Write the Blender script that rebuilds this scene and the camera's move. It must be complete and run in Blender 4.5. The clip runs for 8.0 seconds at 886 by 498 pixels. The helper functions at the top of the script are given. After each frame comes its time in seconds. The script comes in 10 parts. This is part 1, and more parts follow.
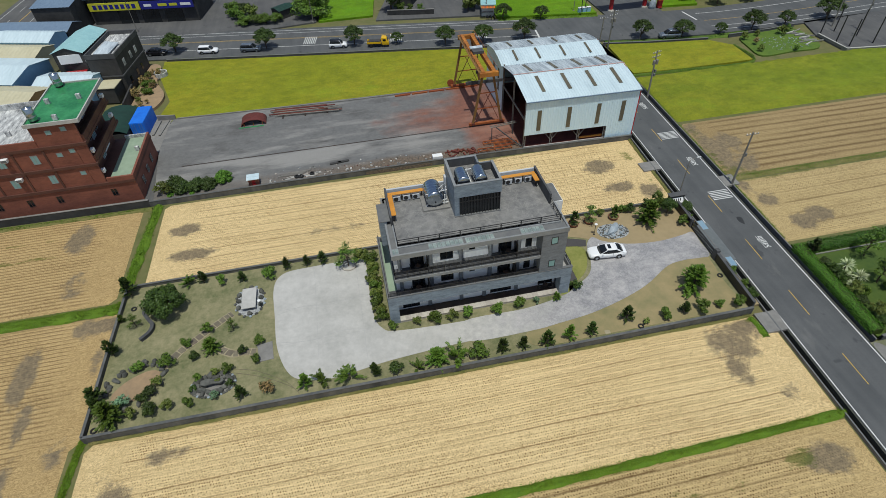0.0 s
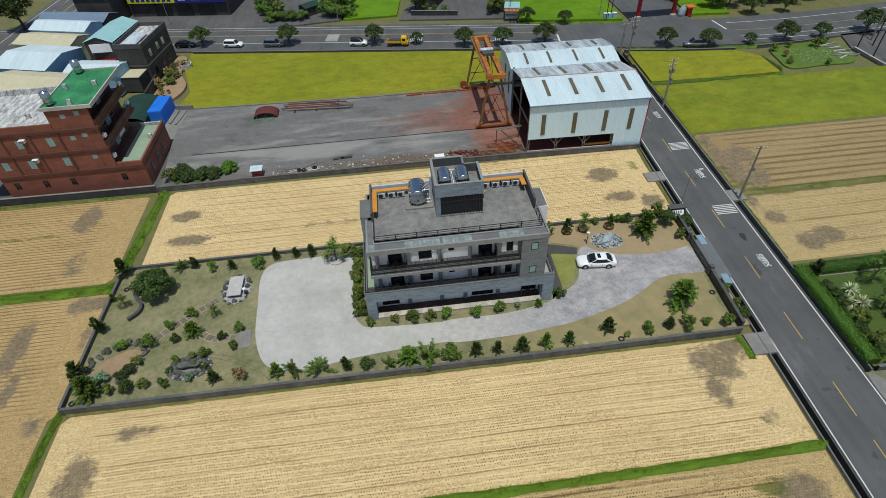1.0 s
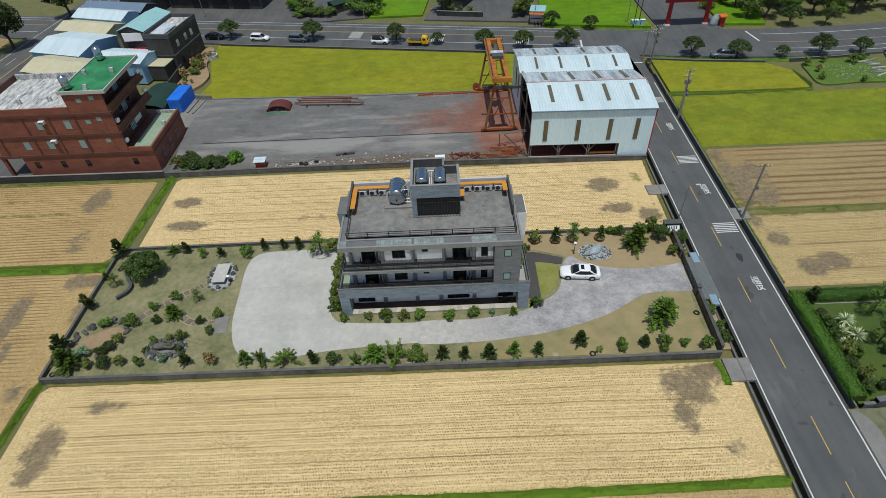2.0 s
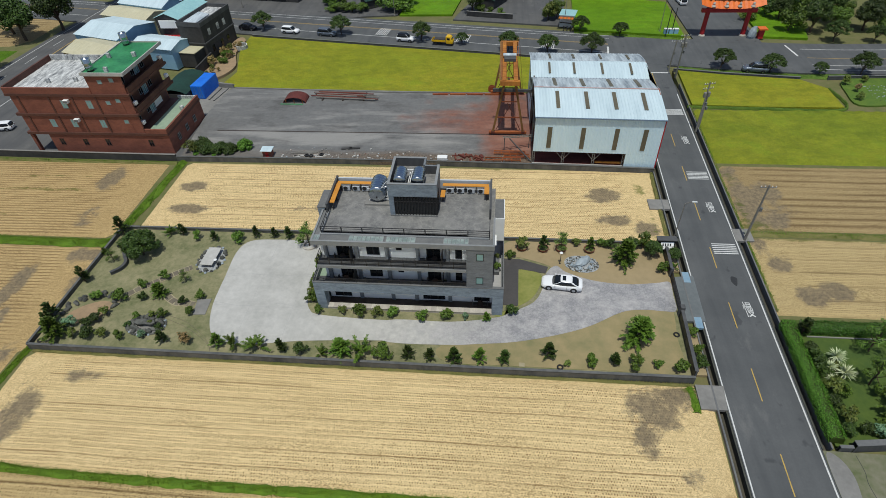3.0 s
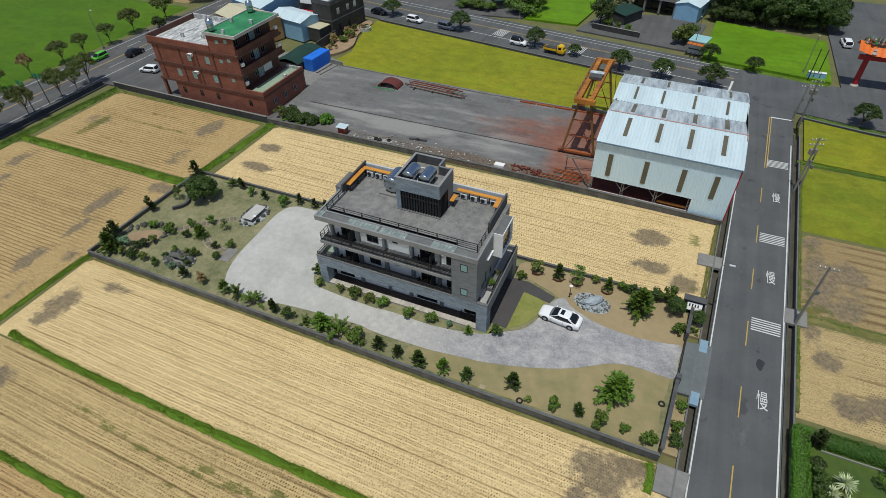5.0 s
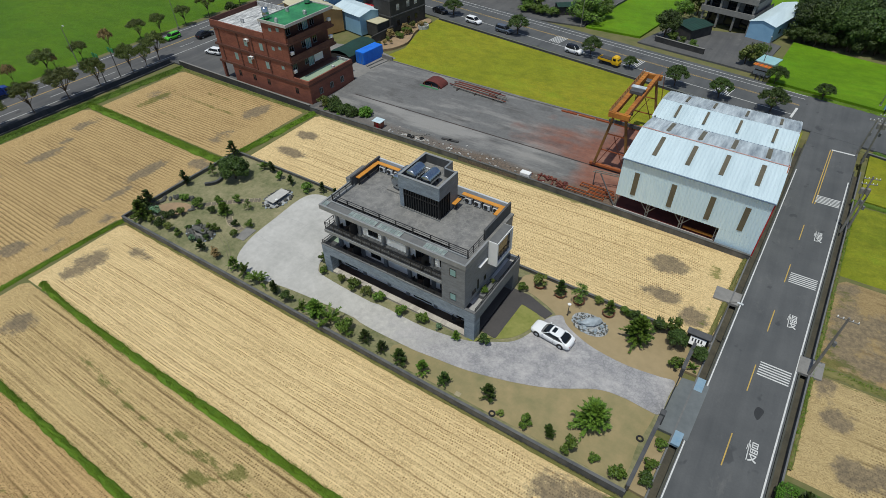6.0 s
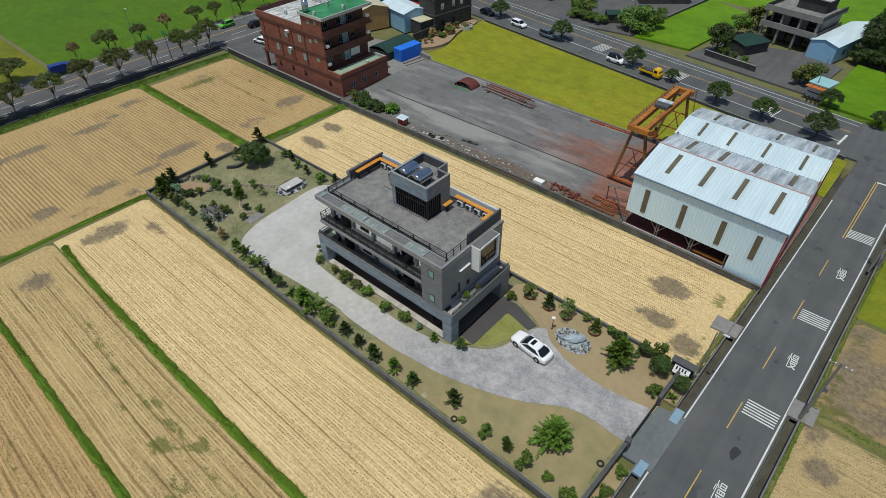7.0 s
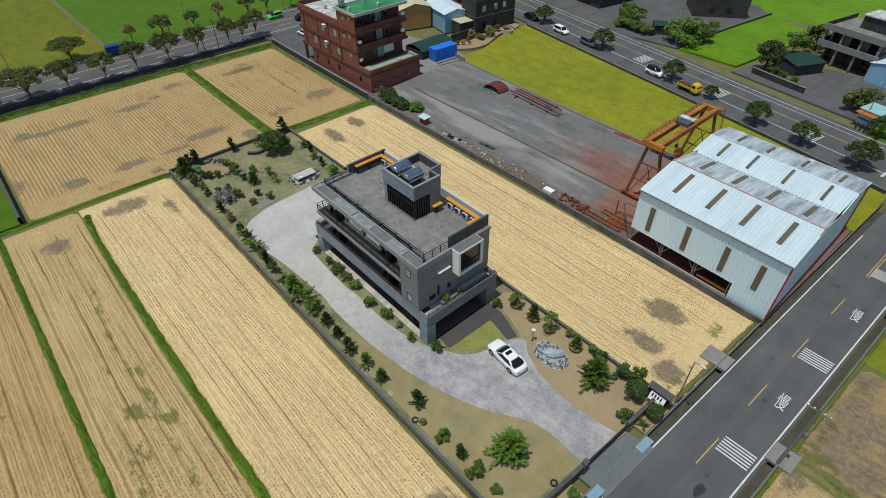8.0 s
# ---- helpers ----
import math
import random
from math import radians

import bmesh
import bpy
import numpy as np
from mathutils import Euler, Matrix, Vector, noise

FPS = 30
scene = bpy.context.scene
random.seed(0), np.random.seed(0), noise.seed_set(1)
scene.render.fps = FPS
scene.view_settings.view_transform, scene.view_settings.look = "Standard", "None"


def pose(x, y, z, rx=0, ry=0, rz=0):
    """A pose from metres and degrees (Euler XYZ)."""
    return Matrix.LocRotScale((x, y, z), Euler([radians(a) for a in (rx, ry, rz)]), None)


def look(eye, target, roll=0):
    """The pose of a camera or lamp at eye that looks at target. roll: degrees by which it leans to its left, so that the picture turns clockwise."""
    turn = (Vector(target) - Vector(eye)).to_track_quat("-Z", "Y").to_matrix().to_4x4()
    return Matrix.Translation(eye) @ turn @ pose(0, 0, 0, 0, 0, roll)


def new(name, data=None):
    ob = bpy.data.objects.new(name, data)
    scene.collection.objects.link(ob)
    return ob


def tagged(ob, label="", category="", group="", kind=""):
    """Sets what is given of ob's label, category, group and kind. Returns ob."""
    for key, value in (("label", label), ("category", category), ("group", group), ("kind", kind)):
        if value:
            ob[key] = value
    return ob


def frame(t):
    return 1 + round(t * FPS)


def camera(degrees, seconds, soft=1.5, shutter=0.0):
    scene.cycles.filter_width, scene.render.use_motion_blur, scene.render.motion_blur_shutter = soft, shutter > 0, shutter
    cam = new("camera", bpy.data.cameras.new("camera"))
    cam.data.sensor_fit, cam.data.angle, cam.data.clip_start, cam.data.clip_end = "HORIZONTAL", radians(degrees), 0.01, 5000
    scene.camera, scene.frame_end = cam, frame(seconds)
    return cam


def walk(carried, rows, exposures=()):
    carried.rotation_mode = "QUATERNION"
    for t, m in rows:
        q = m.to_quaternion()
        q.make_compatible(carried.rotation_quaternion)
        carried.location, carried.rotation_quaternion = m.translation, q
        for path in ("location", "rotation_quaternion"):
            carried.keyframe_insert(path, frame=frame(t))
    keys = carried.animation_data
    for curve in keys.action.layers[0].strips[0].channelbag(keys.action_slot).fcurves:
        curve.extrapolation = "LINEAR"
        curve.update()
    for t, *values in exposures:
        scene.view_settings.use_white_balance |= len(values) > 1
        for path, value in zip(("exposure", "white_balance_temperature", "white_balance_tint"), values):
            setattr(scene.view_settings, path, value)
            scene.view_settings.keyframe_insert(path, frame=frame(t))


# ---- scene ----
cam = camera(78.3, 8.0, soft=0.6)
METRES, EYE, TILT, LEAN, TURN = 8.0, 1.5, 0.0, 0.0, -9.0
PATH = [
    (0, (0.15, 10.97, 49.811), (0.404, 12.405, 48.44), -2.5),
    (0.5, (2.967, 10.376, 49.493), (3.165, 11.826, 48.13), -2.6),
    (1, (6.251, 9.925, 49.202), (6.378, 11.387, 47.843), -2.7),
    (1.5, (9.772, 9.627, 49.095), (9.826, 11.096, 47.739), -2.8),
    (3, (20.822, 10.197, 48.482), (20.651, 11.665, 47.136), -2.6),
    (3.5, (24.467, 10.846, 48.367), (24.199, 12.302, 47.023), -2.4),
    (4, (28.074, 11.759, 48.234), (27.688, 13.191, 46.892), -2.3),
    (4.5, (31.572, 12.918, 48.128), (31.061, 14.315, 46.791), -2.1),
    (6, (41.085, 18.205, 47.815), (40.253, 19.45, 46.488), -1.2),
    (6.5, (44.056, 20.36, 47.775), (43.141, 21.547, 46.45), -1.1),
    (7, (46.936, 22.776, 47.709), (45.946, 23.903, 46.386), -0.9),
    (7.5, (49.5, 25.192, 47.618), (48.444, 26.261, 46.298), -0.6),
    (8, (51.955, 27.86, 47.587), (50.832, 28.86, 46.269), -0.4),
]
walk(cam, [(t, look(eye, target, roll)) for t, eye, target, roll in PATH])

# ---- light ----
SUN_TO = Vector((-0.01, -0.27, 1.0)).normalized()
world = bpy.data.worlds.new("sky")
scene.world = world
world.use_nodes = True
wn = world.node_tree
sky = wn.nodes.new("ShaderNodeTexSky")
sky.sky_type, sky.sun_disc = "NISHITA", False
sky.sun_elevation, sky.sun_rotation = math.asin(SUN_TO.z), math.atan2(SUN_TO.x, SUN_TO.y)
sky.air_density, sky.dust_density, sky.ozone_density = 1.0, 1.2, 1.0
wn.links.new(sky.outputs[0], wn.nodes["Background"].inputs[0])
wn.nodes["Background"].inputs[1].default_value = 0.083
lamp = bpy.data.lights.new("sun", "SUN")
lamp.energy, lamp.angle, lamp.color = 2.53, radians(0.55), (0.985, 1.0, 0.925)
sun = new("sun", lamp)
sun.matrix_world = look(SUN_TO * 300, (0, 0, 0))


# ---- materials ----
def lin(r, g, b, k=1.0):
    """Linear colour from 0..255 values."""
    f = lambda c: (c / 255 / 12.92 if c <= 10 else ((c / 255 + 0.055) / 1.055) ** 2.4)
    return (f(r) * k, f(g) * k, f(b) * k, 1.0)


class Mat:
    """A small node-tree builder round one Principled shader."""

    def __init__(self, name):
        self.m = bpy.data.materials.new(name)
        self.m.use_nodes = True
        self.t = self.m.node_tree
        self.b = self.t.nodes["Principled BSDF"]

    def node(self, kind, **values):
        n = self.t.nodes.new(kind)
        for key, value in values.items():
            if key == "op":
                n.operation = value
            elif key == "kind":
                n.data_type = value
        return n

    def put(self, value, socket):
        if hasattr(value, "is_output"):
            self.t.links.new(value, socket)
        else:
            socket.default_value = value

    def math(self, op, a, b=0.0, clamp=False):
        n = self.t.nodes.new("ShaderNodeMath")
        n.operation, n.use_clamp = op, clamp
        self.put(a, n.inputs[0])
        self.put(b, n.inputs[1])
        return n.outputs[0]

    def mix(self, f, a, b):
        n = self.t.nodes.new("ShaderNodeMix")
        n.data_type = "RGBA"
        self.put(f, n.inputs[0])
        self.put(a, n.inputs[6])
        self.put(b, n.inputs[7])
        return n.outputs[2]

    def where(self, world_space=False, scale=(1, 1, 1), turn=0.0):
        if world_space:
            out = self.t.nodes.new("ShaderNodeNewGeometry").outputs["Position"]
        else:
            out = self.t.nodes.new("ShaderNodeTexCoord").outputs["Object"]
        n = self.t.nodes.new("ShaderNodeMapping")
        n.inputs["Scale"].default_value = scale
        n.inputs["Rotation"].default_value = (0, 0, turn)
        self.t.links.new(out, n.inputs[0])
        return n.outputs[0]

    def noise(self, at, scale, detail=4.0, rough=0.6, lo=None, hi=None):
        n = self.t.nodes.new("ShaderNodeTexNoise")
        self.t.links.new(at, n.inputs["Vector"])
        n.inputs["Scale"].default_value, n.inputs["Detail"].default_value, n.inputs["Roughness"].default_value = scale, detail, rough
        return n.outputs["Fac"] if lo is None else self.span(n.outputs["Fac"], lo, hi)

    def span(self, f, lo, hi, to0=0.0, to1=1.0):
        n = self.t.nodes.new("ShaderNodeMapRange")
        n.clamp = True
        self.put(f, n.inputs[0])
        for k, v in zip((1, 2, 3, 4), (lo, hi, to0, to1)):
            n.inputs[k].default_value = v
        return n.outputs[0]

    def bump(self, height, strength=0.3, dist=0.02):
        n = self.t.nodes.new("ShaderNodeBump")
        n.inputs["Strength"].default_value, n.inputs["Distance"].default_value = strength, dist
        self.t.links.new(height, n.inputs["Height"])
        self.t.links.new(n.outputs[0], self.b.inputs["Normal"])

    def done(self, colour, rough=0.8, metal=0.0, spec=0.5):
        self.put(colour, self.b.inputs["Base Color"])
        self.put(rough, self.b.inputs["Roughness"])
        self.put(metal, self.b.inputs["Metallic"])
        self.b.inputs["Specular IOR Level"].default_value = spec
        return self.m


def surf(name, a, b, rough=0.8, metal=0.0, scale=3.0, big=0.2, bump=0.2, dist=0.02, stretch=(1, 1, 1), vary=0.0, island=False, spec=0.5, world_space=True):
    """A surface of two tones, mottled at two scales, with fine relief."""
    k = Mat(name)
    at = k.where(world_space, stretch)
    fine, large = k.noise(at, scale, 6.0, 0.65), k.noise(at, scale * big, 3.0, 0.55)
    f = k.span(k.math("ADD", k.math("MULTIPLY", fine, 0.5), k.math("MULTIPLY", large, 0.5)), 0.33, 0.67)
    colour = k.mix(f, a, b)
    if vary:
        if island:
            r = k.t.nodes.new("ShaderNodeNewGeometry").outputs["Random Per Island"]
        else:
            r = k.t.nodes.new("ShaderNodeObjectInfo").outputs["Random"]
        n = k.t.nodes.new("ShaderNodeHueSaturation")
        k.put(k.span(r, 0, 1, 1 - vary, 1 + vary), n.inputs["Value"])
        k.put(k.span(r, 0, 1, 0.5 - vary * 0.06, 0.5 + vary * 0.06), n.inputs["Hue"])
        k.t.links.new(colour, n.inputs["Color"])
        colour = n.outputs[0]
    if bump:
        k.bump(fine, bump, dist)
    return k.done(colour, k.span(large, 0.3, 0.7, max(0.02, rough - 0.08), min(1, rough + 0.08)), metal, spec)


def stubble(name, straw, gap, weed, lane=0.29, hill=0.27, swath=1.75, lines=0.85, dots=1.0, groove_to=0.11, worn_from=0.36):
    """Cut rice: rows of stub tufts along x, half buried in bands of straw, harvest lines, and damp and weedy patches from mesh attributes."""
    k = Mat(name)
    at = k.where(True)
    sep = k.t.nodes.new("ShaderNodeSeparateXYZ")
    k.t.links.new(at, sep.inputs[0])
    sway = k.math("MULTIPLY", k.math("SUBTRACT", k.noise(k.where(True, (0.03, 0.06, 1)), 1.0, 3, 0.55), 0.5), 1.1)
    shake = k.math("MULTIPLY", k.math("SUBTRACT", k.noise(k.where(True, (1, 0.8, 1)), 2.3, 4, 0.75), 0.5), 0.24)
    y = k.math("ADD", k.math("ADD", sep.outputs["Y"], sway), shake)
    row = k.math("DIVIDE", y, lane)
    across = k.math("ABSOLUTE", k.math("SUBTRACT", k.math("FRACT", row), 0.5))
    shift = k.math("MULTIPLY", k.math("FLOOR", row), 0.37)
    col = k.math("ADD", k.math("DIVIDE", k.math("ADD", sep.outputs["X"], shake), hill), shift)
    along = k.math("ABSOLUTE", k.math("SUBTRACT", k.math("FRACT", col), 0.5))
    cell = k.t.nodes.new("ShaderNodeCombineXYZ")
    k.put(k.math("FLOOR", row), cell.inputs[0])
    k.put(k.math("FLOOR", col), cell.inputs[1])
    chance = k.t.nodes.new("ShaderNodeTexWhiteNoise")
    chance.noise_dimensions = "3D"
    k.t.links.new(cell.outputs[0], chance.inputs["Vector"])
    grain = k.noise(at, 9.0, 3, 0.7)
    radius = k.math("ADD", k.math("POWER", k.math("ADD", k.math("POWER", across, 2.0), k.math("POWER", k.math("MULTIPLY", along, 1.1), 2.0)), 0.5), k.math("MULTIPLY", k.math("SUBTRACT", grain, 0.5), 0.34))
    tuft = k.math("MULTIPLY", k.span(radius, 0.17, 0.34, 1.0, 0.0), k.span(chance.outputs["Value"], 0.05, 0.75, 0.05, 1.0))
    # bands where the straw lies thick and hides the stubs
    wheel = k.math("ABSOLUTE", k.math("SUBTRACT", k.math("FRACT", k.math("DIVIDE", y, swath)), 0.5))
    band = k.math("ADD", k.noise(k.where(True, (0.045, 0.85, 1)), 1.0, 5, 0.7), k.math("MULTIPLY", wheel, 0.30))
    open_rows = k.span(band, 0.48, 0.62)
    thin = k.noise(k.where(True, (0.16, 0.3, 1)), 1.0, 5, 0.7, 0.36, 0.60)
    shown = k.math("ADD", k.math("MULTIPLY", k.math("MULTIPLY", open_rows, k.span(thin, 0, 1, 0.55, 1.0)), 0.85), k.span(thin, 0, 1, 0.34, 0.68))
    # headlands, where the machine turned and the straw lies anyhow
    head = k.t.nodes.new("ShaderNodeAttribute")
    head.attribute_name = "headland"
    swirl = k.noise(k.where(True, (0.8, 0.5, 1)), 0.5, 7, 0.72)
    turned = k.span(k.math("ADD", head.outputs["Fac"], k.math("MULTIPLY", k.math("SUBTRACT", swirl, 0.5), 2.0)), 0.35, 0.65)
    kept = k.math("SUBTRACT", 1.0, k.math("MULTIPLY", turned, 0.85))
    shown = k.math("MULTIPLY", shown, kept)
    litter = k.noise(k.where(True, (0.4, 1, 1)), 7.0, 8, 0.85, 0.36, 0.64)
    broad = k.noise(k.where(True, (0.7, 1, 1)), 0.09, 4, 0.6, 0.36, 0.64)
    jumble = k.math("MULTIPLY", k.noise(k.where(True, (0.10, 0.45, 1)), 1.0, 5, 0.7, 0.50, 0.58), kept)
    pale = tuple(min(1, c * f) for c, f in zip(straw[:3], (1.08, 1.08, 1.08))) + (1,)
    dull = tuple(c * f for c, f in zip(straw[:3], (0.74, 0.70, 0.63))) + (1,)
    base = k.mix(k.math("MULTIPLY", litter, 0.75), pale, dull)
    # loose straw: pale strands and dark flecks between them
    fleck = k.noise(k.where(True, (0.75, 1.0, 1)), 6.5, 3, 0.7, 0.55, 0.63)
    base = k.mix(k.math("MULTIPLY", fleck, k.span(broad, 0, 1, 0.22, 0.5)), base, gap)
    strand = k.noise(k.where(True, (1.5, 7.0, 1)), 1.0, 4, 0.75, 0.55, 0.66)
    base = k.mix(k.math("MULTIPLY", strand, 0.4), base, tuple(min(1, c * 1.2) for c in straw[:3]) + (1,))
    thread = k.math("MULTIPLY", k.span(across, 0.0, 0.26, 1.0, 0.0), k.noise(k.where(True, (0.25, 1.0, 1)), 3.0, 5, 0.75, 0.42, 0.62))
    base = k.mix(k.math("MULTIPLY", thread, k.math("MULTIPLY", kept, k.span(open_rows, 0, 1, 0.2, 0.7))), base, gap)
    base = k.mix(k.math("MULTIPLY", broad, 0.22), base, dull)
    base = k.mix(k.math("MULTIPLY", turned, k.span(k.noise(k.where(True, (0.5, 1.1, 1)), 1.1, 8, 0.8), 0.45, 0.65, 0.0, 0.55)), base, dull)
    base = k.mix(k.math("MULTIPLY", k.math("MULTIPLY", tuft, shown), k.math("MULTIPLY", k.span(jumble, 0, 1, 1.0, 0.35), dots)), base, gap)
    arc = k.t.nodes.new("ShaderNodeTexNoise")
    k.t.links.new(k.where(True, (0.5, 1.0, 1)), arc.inputs["Vector"])
    arc.inputs["Scale"].default_value, arc.inputs["Detail"].default_value, arc.inputs["Distortion"].default_value = 0.7, 5.0, 3.0
    curl = k.span(k.math("ABSOLUTE", k.math("SUBTRACT", k.math("FRACT", k.math("MULTIPLY", arc.outputs["Fac"], 9.0)), 0.5)), 0.05, 0.30, 1.0, 0.0)
    base = k.mix(k.math("MULTIPLY", k.math("MULTIPLY", curl, turned), 0.42), base, gap)
    pair = k.math("ABSOLUTE", k.math("SUBTRACT", k.math("FRACT", k.math("MULTIPLY", row, 0.5)), 0.5))
    furrow = k.math("MULTIPLY", k.span(pair, 0.0, 0.2, 1.0, 0.0), k.noise(k.where(True, (0.12, 1.2, 1)), 1.0, 5, 0.75, 0.36, 0.58))
    base = k.mix(k.math("MULTIPLY", k.math("MULTIPLY", furrow, kept), 0.42 * dots), base, gap)
    clod = k.noise(k.where(True, (0.7, 1, 1)), 7.0, 3, 0.65, 0.50, 0.60)
    base = k.mix(k.math("MULTIPLY", k.math("MULTIPLY", clod, jumble), 0.6), base, gap)
    worn = k.noise(k.where(True, (0.035, 0.7, 1)), 1.0, 4, 0.65, worn_from, worn_from + 0.22)
    ragged = k.math("ADD", wheel, k.math("MULTIPLY", k.math("SUBTRACT", k.noise(at, 4.0, 4, 0.75), 0.5), 0.14))
    groove = k.math("MULTIPLY", k.span(ragged, 0.01, groove_to, 1.0, 0.0), k.math("MULTIPLY", worn, kept))
    base = k.mix(k.math("MULTIPLY", groove, lines), base, gap)
    damp = k.t.nodes.new("ShaderNodeAttribute")
    damp.attribute_name = "damp"
    edge = k.noise(k.where(True, (0.8, 0.9, 1)), 0.55, 8, 0.82)
    wet = k.span(k.math("ADD", damp.outputs["Fac"], k.math("MULTIPLY", k.math("SUBTRACT", edge, 0.5), 2.2)), 0.30, 0.60)
    speck = k.noise(at, 2.2, 6, 0.8, 0.36, 0.64)
    mud = k.mix(speck, lin(104, 94, 80), lin(156, 138, 108))
    mud = k.mix(k.math("MULTIPLY", tuft, 0.5 * dots), mud, lin(70, 63, 52))
    base = k.mix(k.math("MULTIPLY", wet, 0.92), base, mud)
    green = k.t.nodes.new("ShaderNodeAttribute")
    green.attribute_name = "green"
    blot = k.noise(k.where(True, (0.5, 1.3, 1)), 0.8, 8, 0.8)
    g = k.span(k.math("ADD", green.outputs["Fac"], k.math("MULTIPLY", k.math("SUBTRACT", blot, 0.5), 3.2)), 0.6, 0.85)
    base = k.mix(k.math("MULTIPLY", g, 0.72), base, k.mix(speck, weed, tuple(c * 0.55 for c in weed[:3]) + (1,)))
    k.bump(k.math("ADD", k.math("MULTIPLY", tuft, shown), k.math("SUBTRACT", k.math("MULTIPLY", litter, 0.7), groove)), 0.6, 0.07)
    return k.done(base, 0.9, 0.0, 0.2)


def crop(name, a, b, c, rows=0.25):
    """A standing rice crop seen from above: clumps, greener patches, lodged streaks and fine ears."""
    k = Mat(name)
    at = k.where(True)
    fine = k.noise(at, 3.2, 7, 0.8, 0.34, 0.66)
    clump = k.noise(k.where(True, (0.7, 1.0, 1)), 0.45, 7, 0.8, 0.40, 0.62)
    large = k.noise(k.where(True, (0.6, 1.0, 1)), 0.07, 6, 0.68, 0.40, 0.60)
    green = k.noise(k.where(True, (0.6, 1.0, 1)), 0.14, 7, 0.75, 0.50, 0.66)
    colour = k.mix(large, a, b)
    colour = k.mix(k.math("MULTIPLY", clump, 0.5), colour, c)
    colour = k.mix(k.math("MULTIPLY", green, 0.6), colour, (b[0] * 0.66, b[1] * 1.0, b[2] * 0.7, 1))
    colour = k.mix(k.math("MULTIPLY", fine, 0.42), colour, c)
    k.bump(k.math("ADD", fine, clump), 0.6, 0.12)
    return k.done(colour, 0.75, 0.0, 0.25)


def leafy(name, a, b, vary=0.35):
    k = Mat(name)
    r = k.t.nodes.new("ShaderNodeNewGeometry").outputs["Random Per Island"]
    o = k.t.nodes.new("ShaderNodeObjectInfo").outputs["Random"]
    colour = k.mix(r, a, b)
    n = k.t.nodes.new("ShaderNodeHueSaturation")
    k.put(k.span(o, 0, 1, 1 - vary, 1 + vary), n.inputs["Value"])
    k.put(k.span(o, 0, 1, 0.485, 0.51), n.inputs["Hue"])
    k.t.links.new(colour, n.inputs["Color"])
    k.b.inputs["Subsurface Weight"].default_value = 0.0
    return k.done(n.outputs[0], 0.55, 0.0, 0.35)


M = {}
M["soil"] = surf("soil", lin(120, 112, 74), lin(92, 100, 52), 0.95, scale=1.5, bump=0.5, dist=0.05)
M["stubble"] = stubble("stubble", lin(242, 216, 163), lin(138, 105, 64), lin(112, 120, 50), hill=0.25, lines=0.8, groove_to=0.07)
M["stubble_west"] = stubble("stubble_west", lin(206, 178, 127), lin(104, 78, 48), lin(108, 112, 48), swath=0.57, lines=0.72, dots=0.3, groove_to=0.24, worn_from=0.10)
M["stubble_weedy"] = stubble("stubble_weedy", lin(214, 188, 136), lin(108, 83, 49), lin(100, 112, 44), swath=1.5, lines=0.9, groove_to=0.11, worn_from=0.38)
M["plough"] = stubble("plough", lin(176, 154, 112), lin(112, 90, 60), lin(100, 108, 46), lane=0.4, hill=0.6, swath=1.45, lines=0.95, dots=0.1, groove_to=0.30, worn_from=0.30)
M["stubble_mess"] = stubble("stubble_mess", lin(206, 183, 134), lin(112, 90, 58), lin(100, 112, 44), swath=2.4, lines=0.6, dots=0.7)
M["stubble_south"] = stubble("stubble_south", lin(208, 176, 125), lin(106, 80, 48), lin(100, 112, 44), swath=1.5, lines=0.95, groove_to=0.12, worn_from=0.36)
M["rice_gold"] = crop("rice_gold", lin(152, 155, 34), lin(170, 162, 42), lin(92, 104, 20))
M["rice_mixed"] = crop("rice_mixed", lin(134, 150, 36), lin(160, 158, 44), lin(78, 94, 18))
M["rice_green"] = crop("rice_green", lin(104, 146, 14), lin(124, 162, 22), lin(72, 108, 8))
M["rice_deep"] = crop("rice_deep", lin(118, 126, 22), lin(140, 136, 28), lin(70, 86, 12))
M["rice_shade"] = crop("rice_shade", lin(84, 122, 8), lin(100, 132, 12), lin(56, 86, 6))
M["grass"] = surf("grass", lin(78, 112, 20), lin(108, 138, 34), 0.9, scale=7, big=0.12, bump=0.5, dist=0.05)
M["blade"] = leafy("blade", lin(80, 116, 24), lin(116, 144, 42), 0.10)


def asphalt(name, a, b, pale, dark):
    """Worn asphalt: wheel tracks, dusty scuffs, dark repairs and fine grain."""
    k = Mat(name)
    at = k.where(True)
    fine = k.noise(at, 5.0, 6, 0.75, 0.3, 0.7)
    large = k.noise(at, 0.16, 5, 0.6, 0.36, 0.64)
    track = k.noise(k.where(True, (0.9, 0.04, 1)), 1.0, 3, 0.55, 0.36, 0.66)
    scuff = k.noise(k.where(True, (0.8, 0.35, 1)), 0.45, 7, 0.75, 0.58, 0.74)
    patch = k.noise(k.where(True, (1, 0.7, 1)), 0.5, 3, 0.5, 0.66, 0.70)
    colour = k.mix(k.math("ADD", k.math("MULTIPLY", large, 0.6), k.math("MULTIPLY", track, 0.4)), a, b)
    colour = k.mix(k.math("MULTIPLY", fine, 0.22), colour, dark)
    colour = k.mix(k.math("MULTIPLY", patch, 0.55), colour, dark)
    colour = k.mix(k.math("MULTIPLY", scuff, 0.45), colour, pale)
    k.bump(fine, 0.25, 0.01)
    return k.done(colour, 0.88)


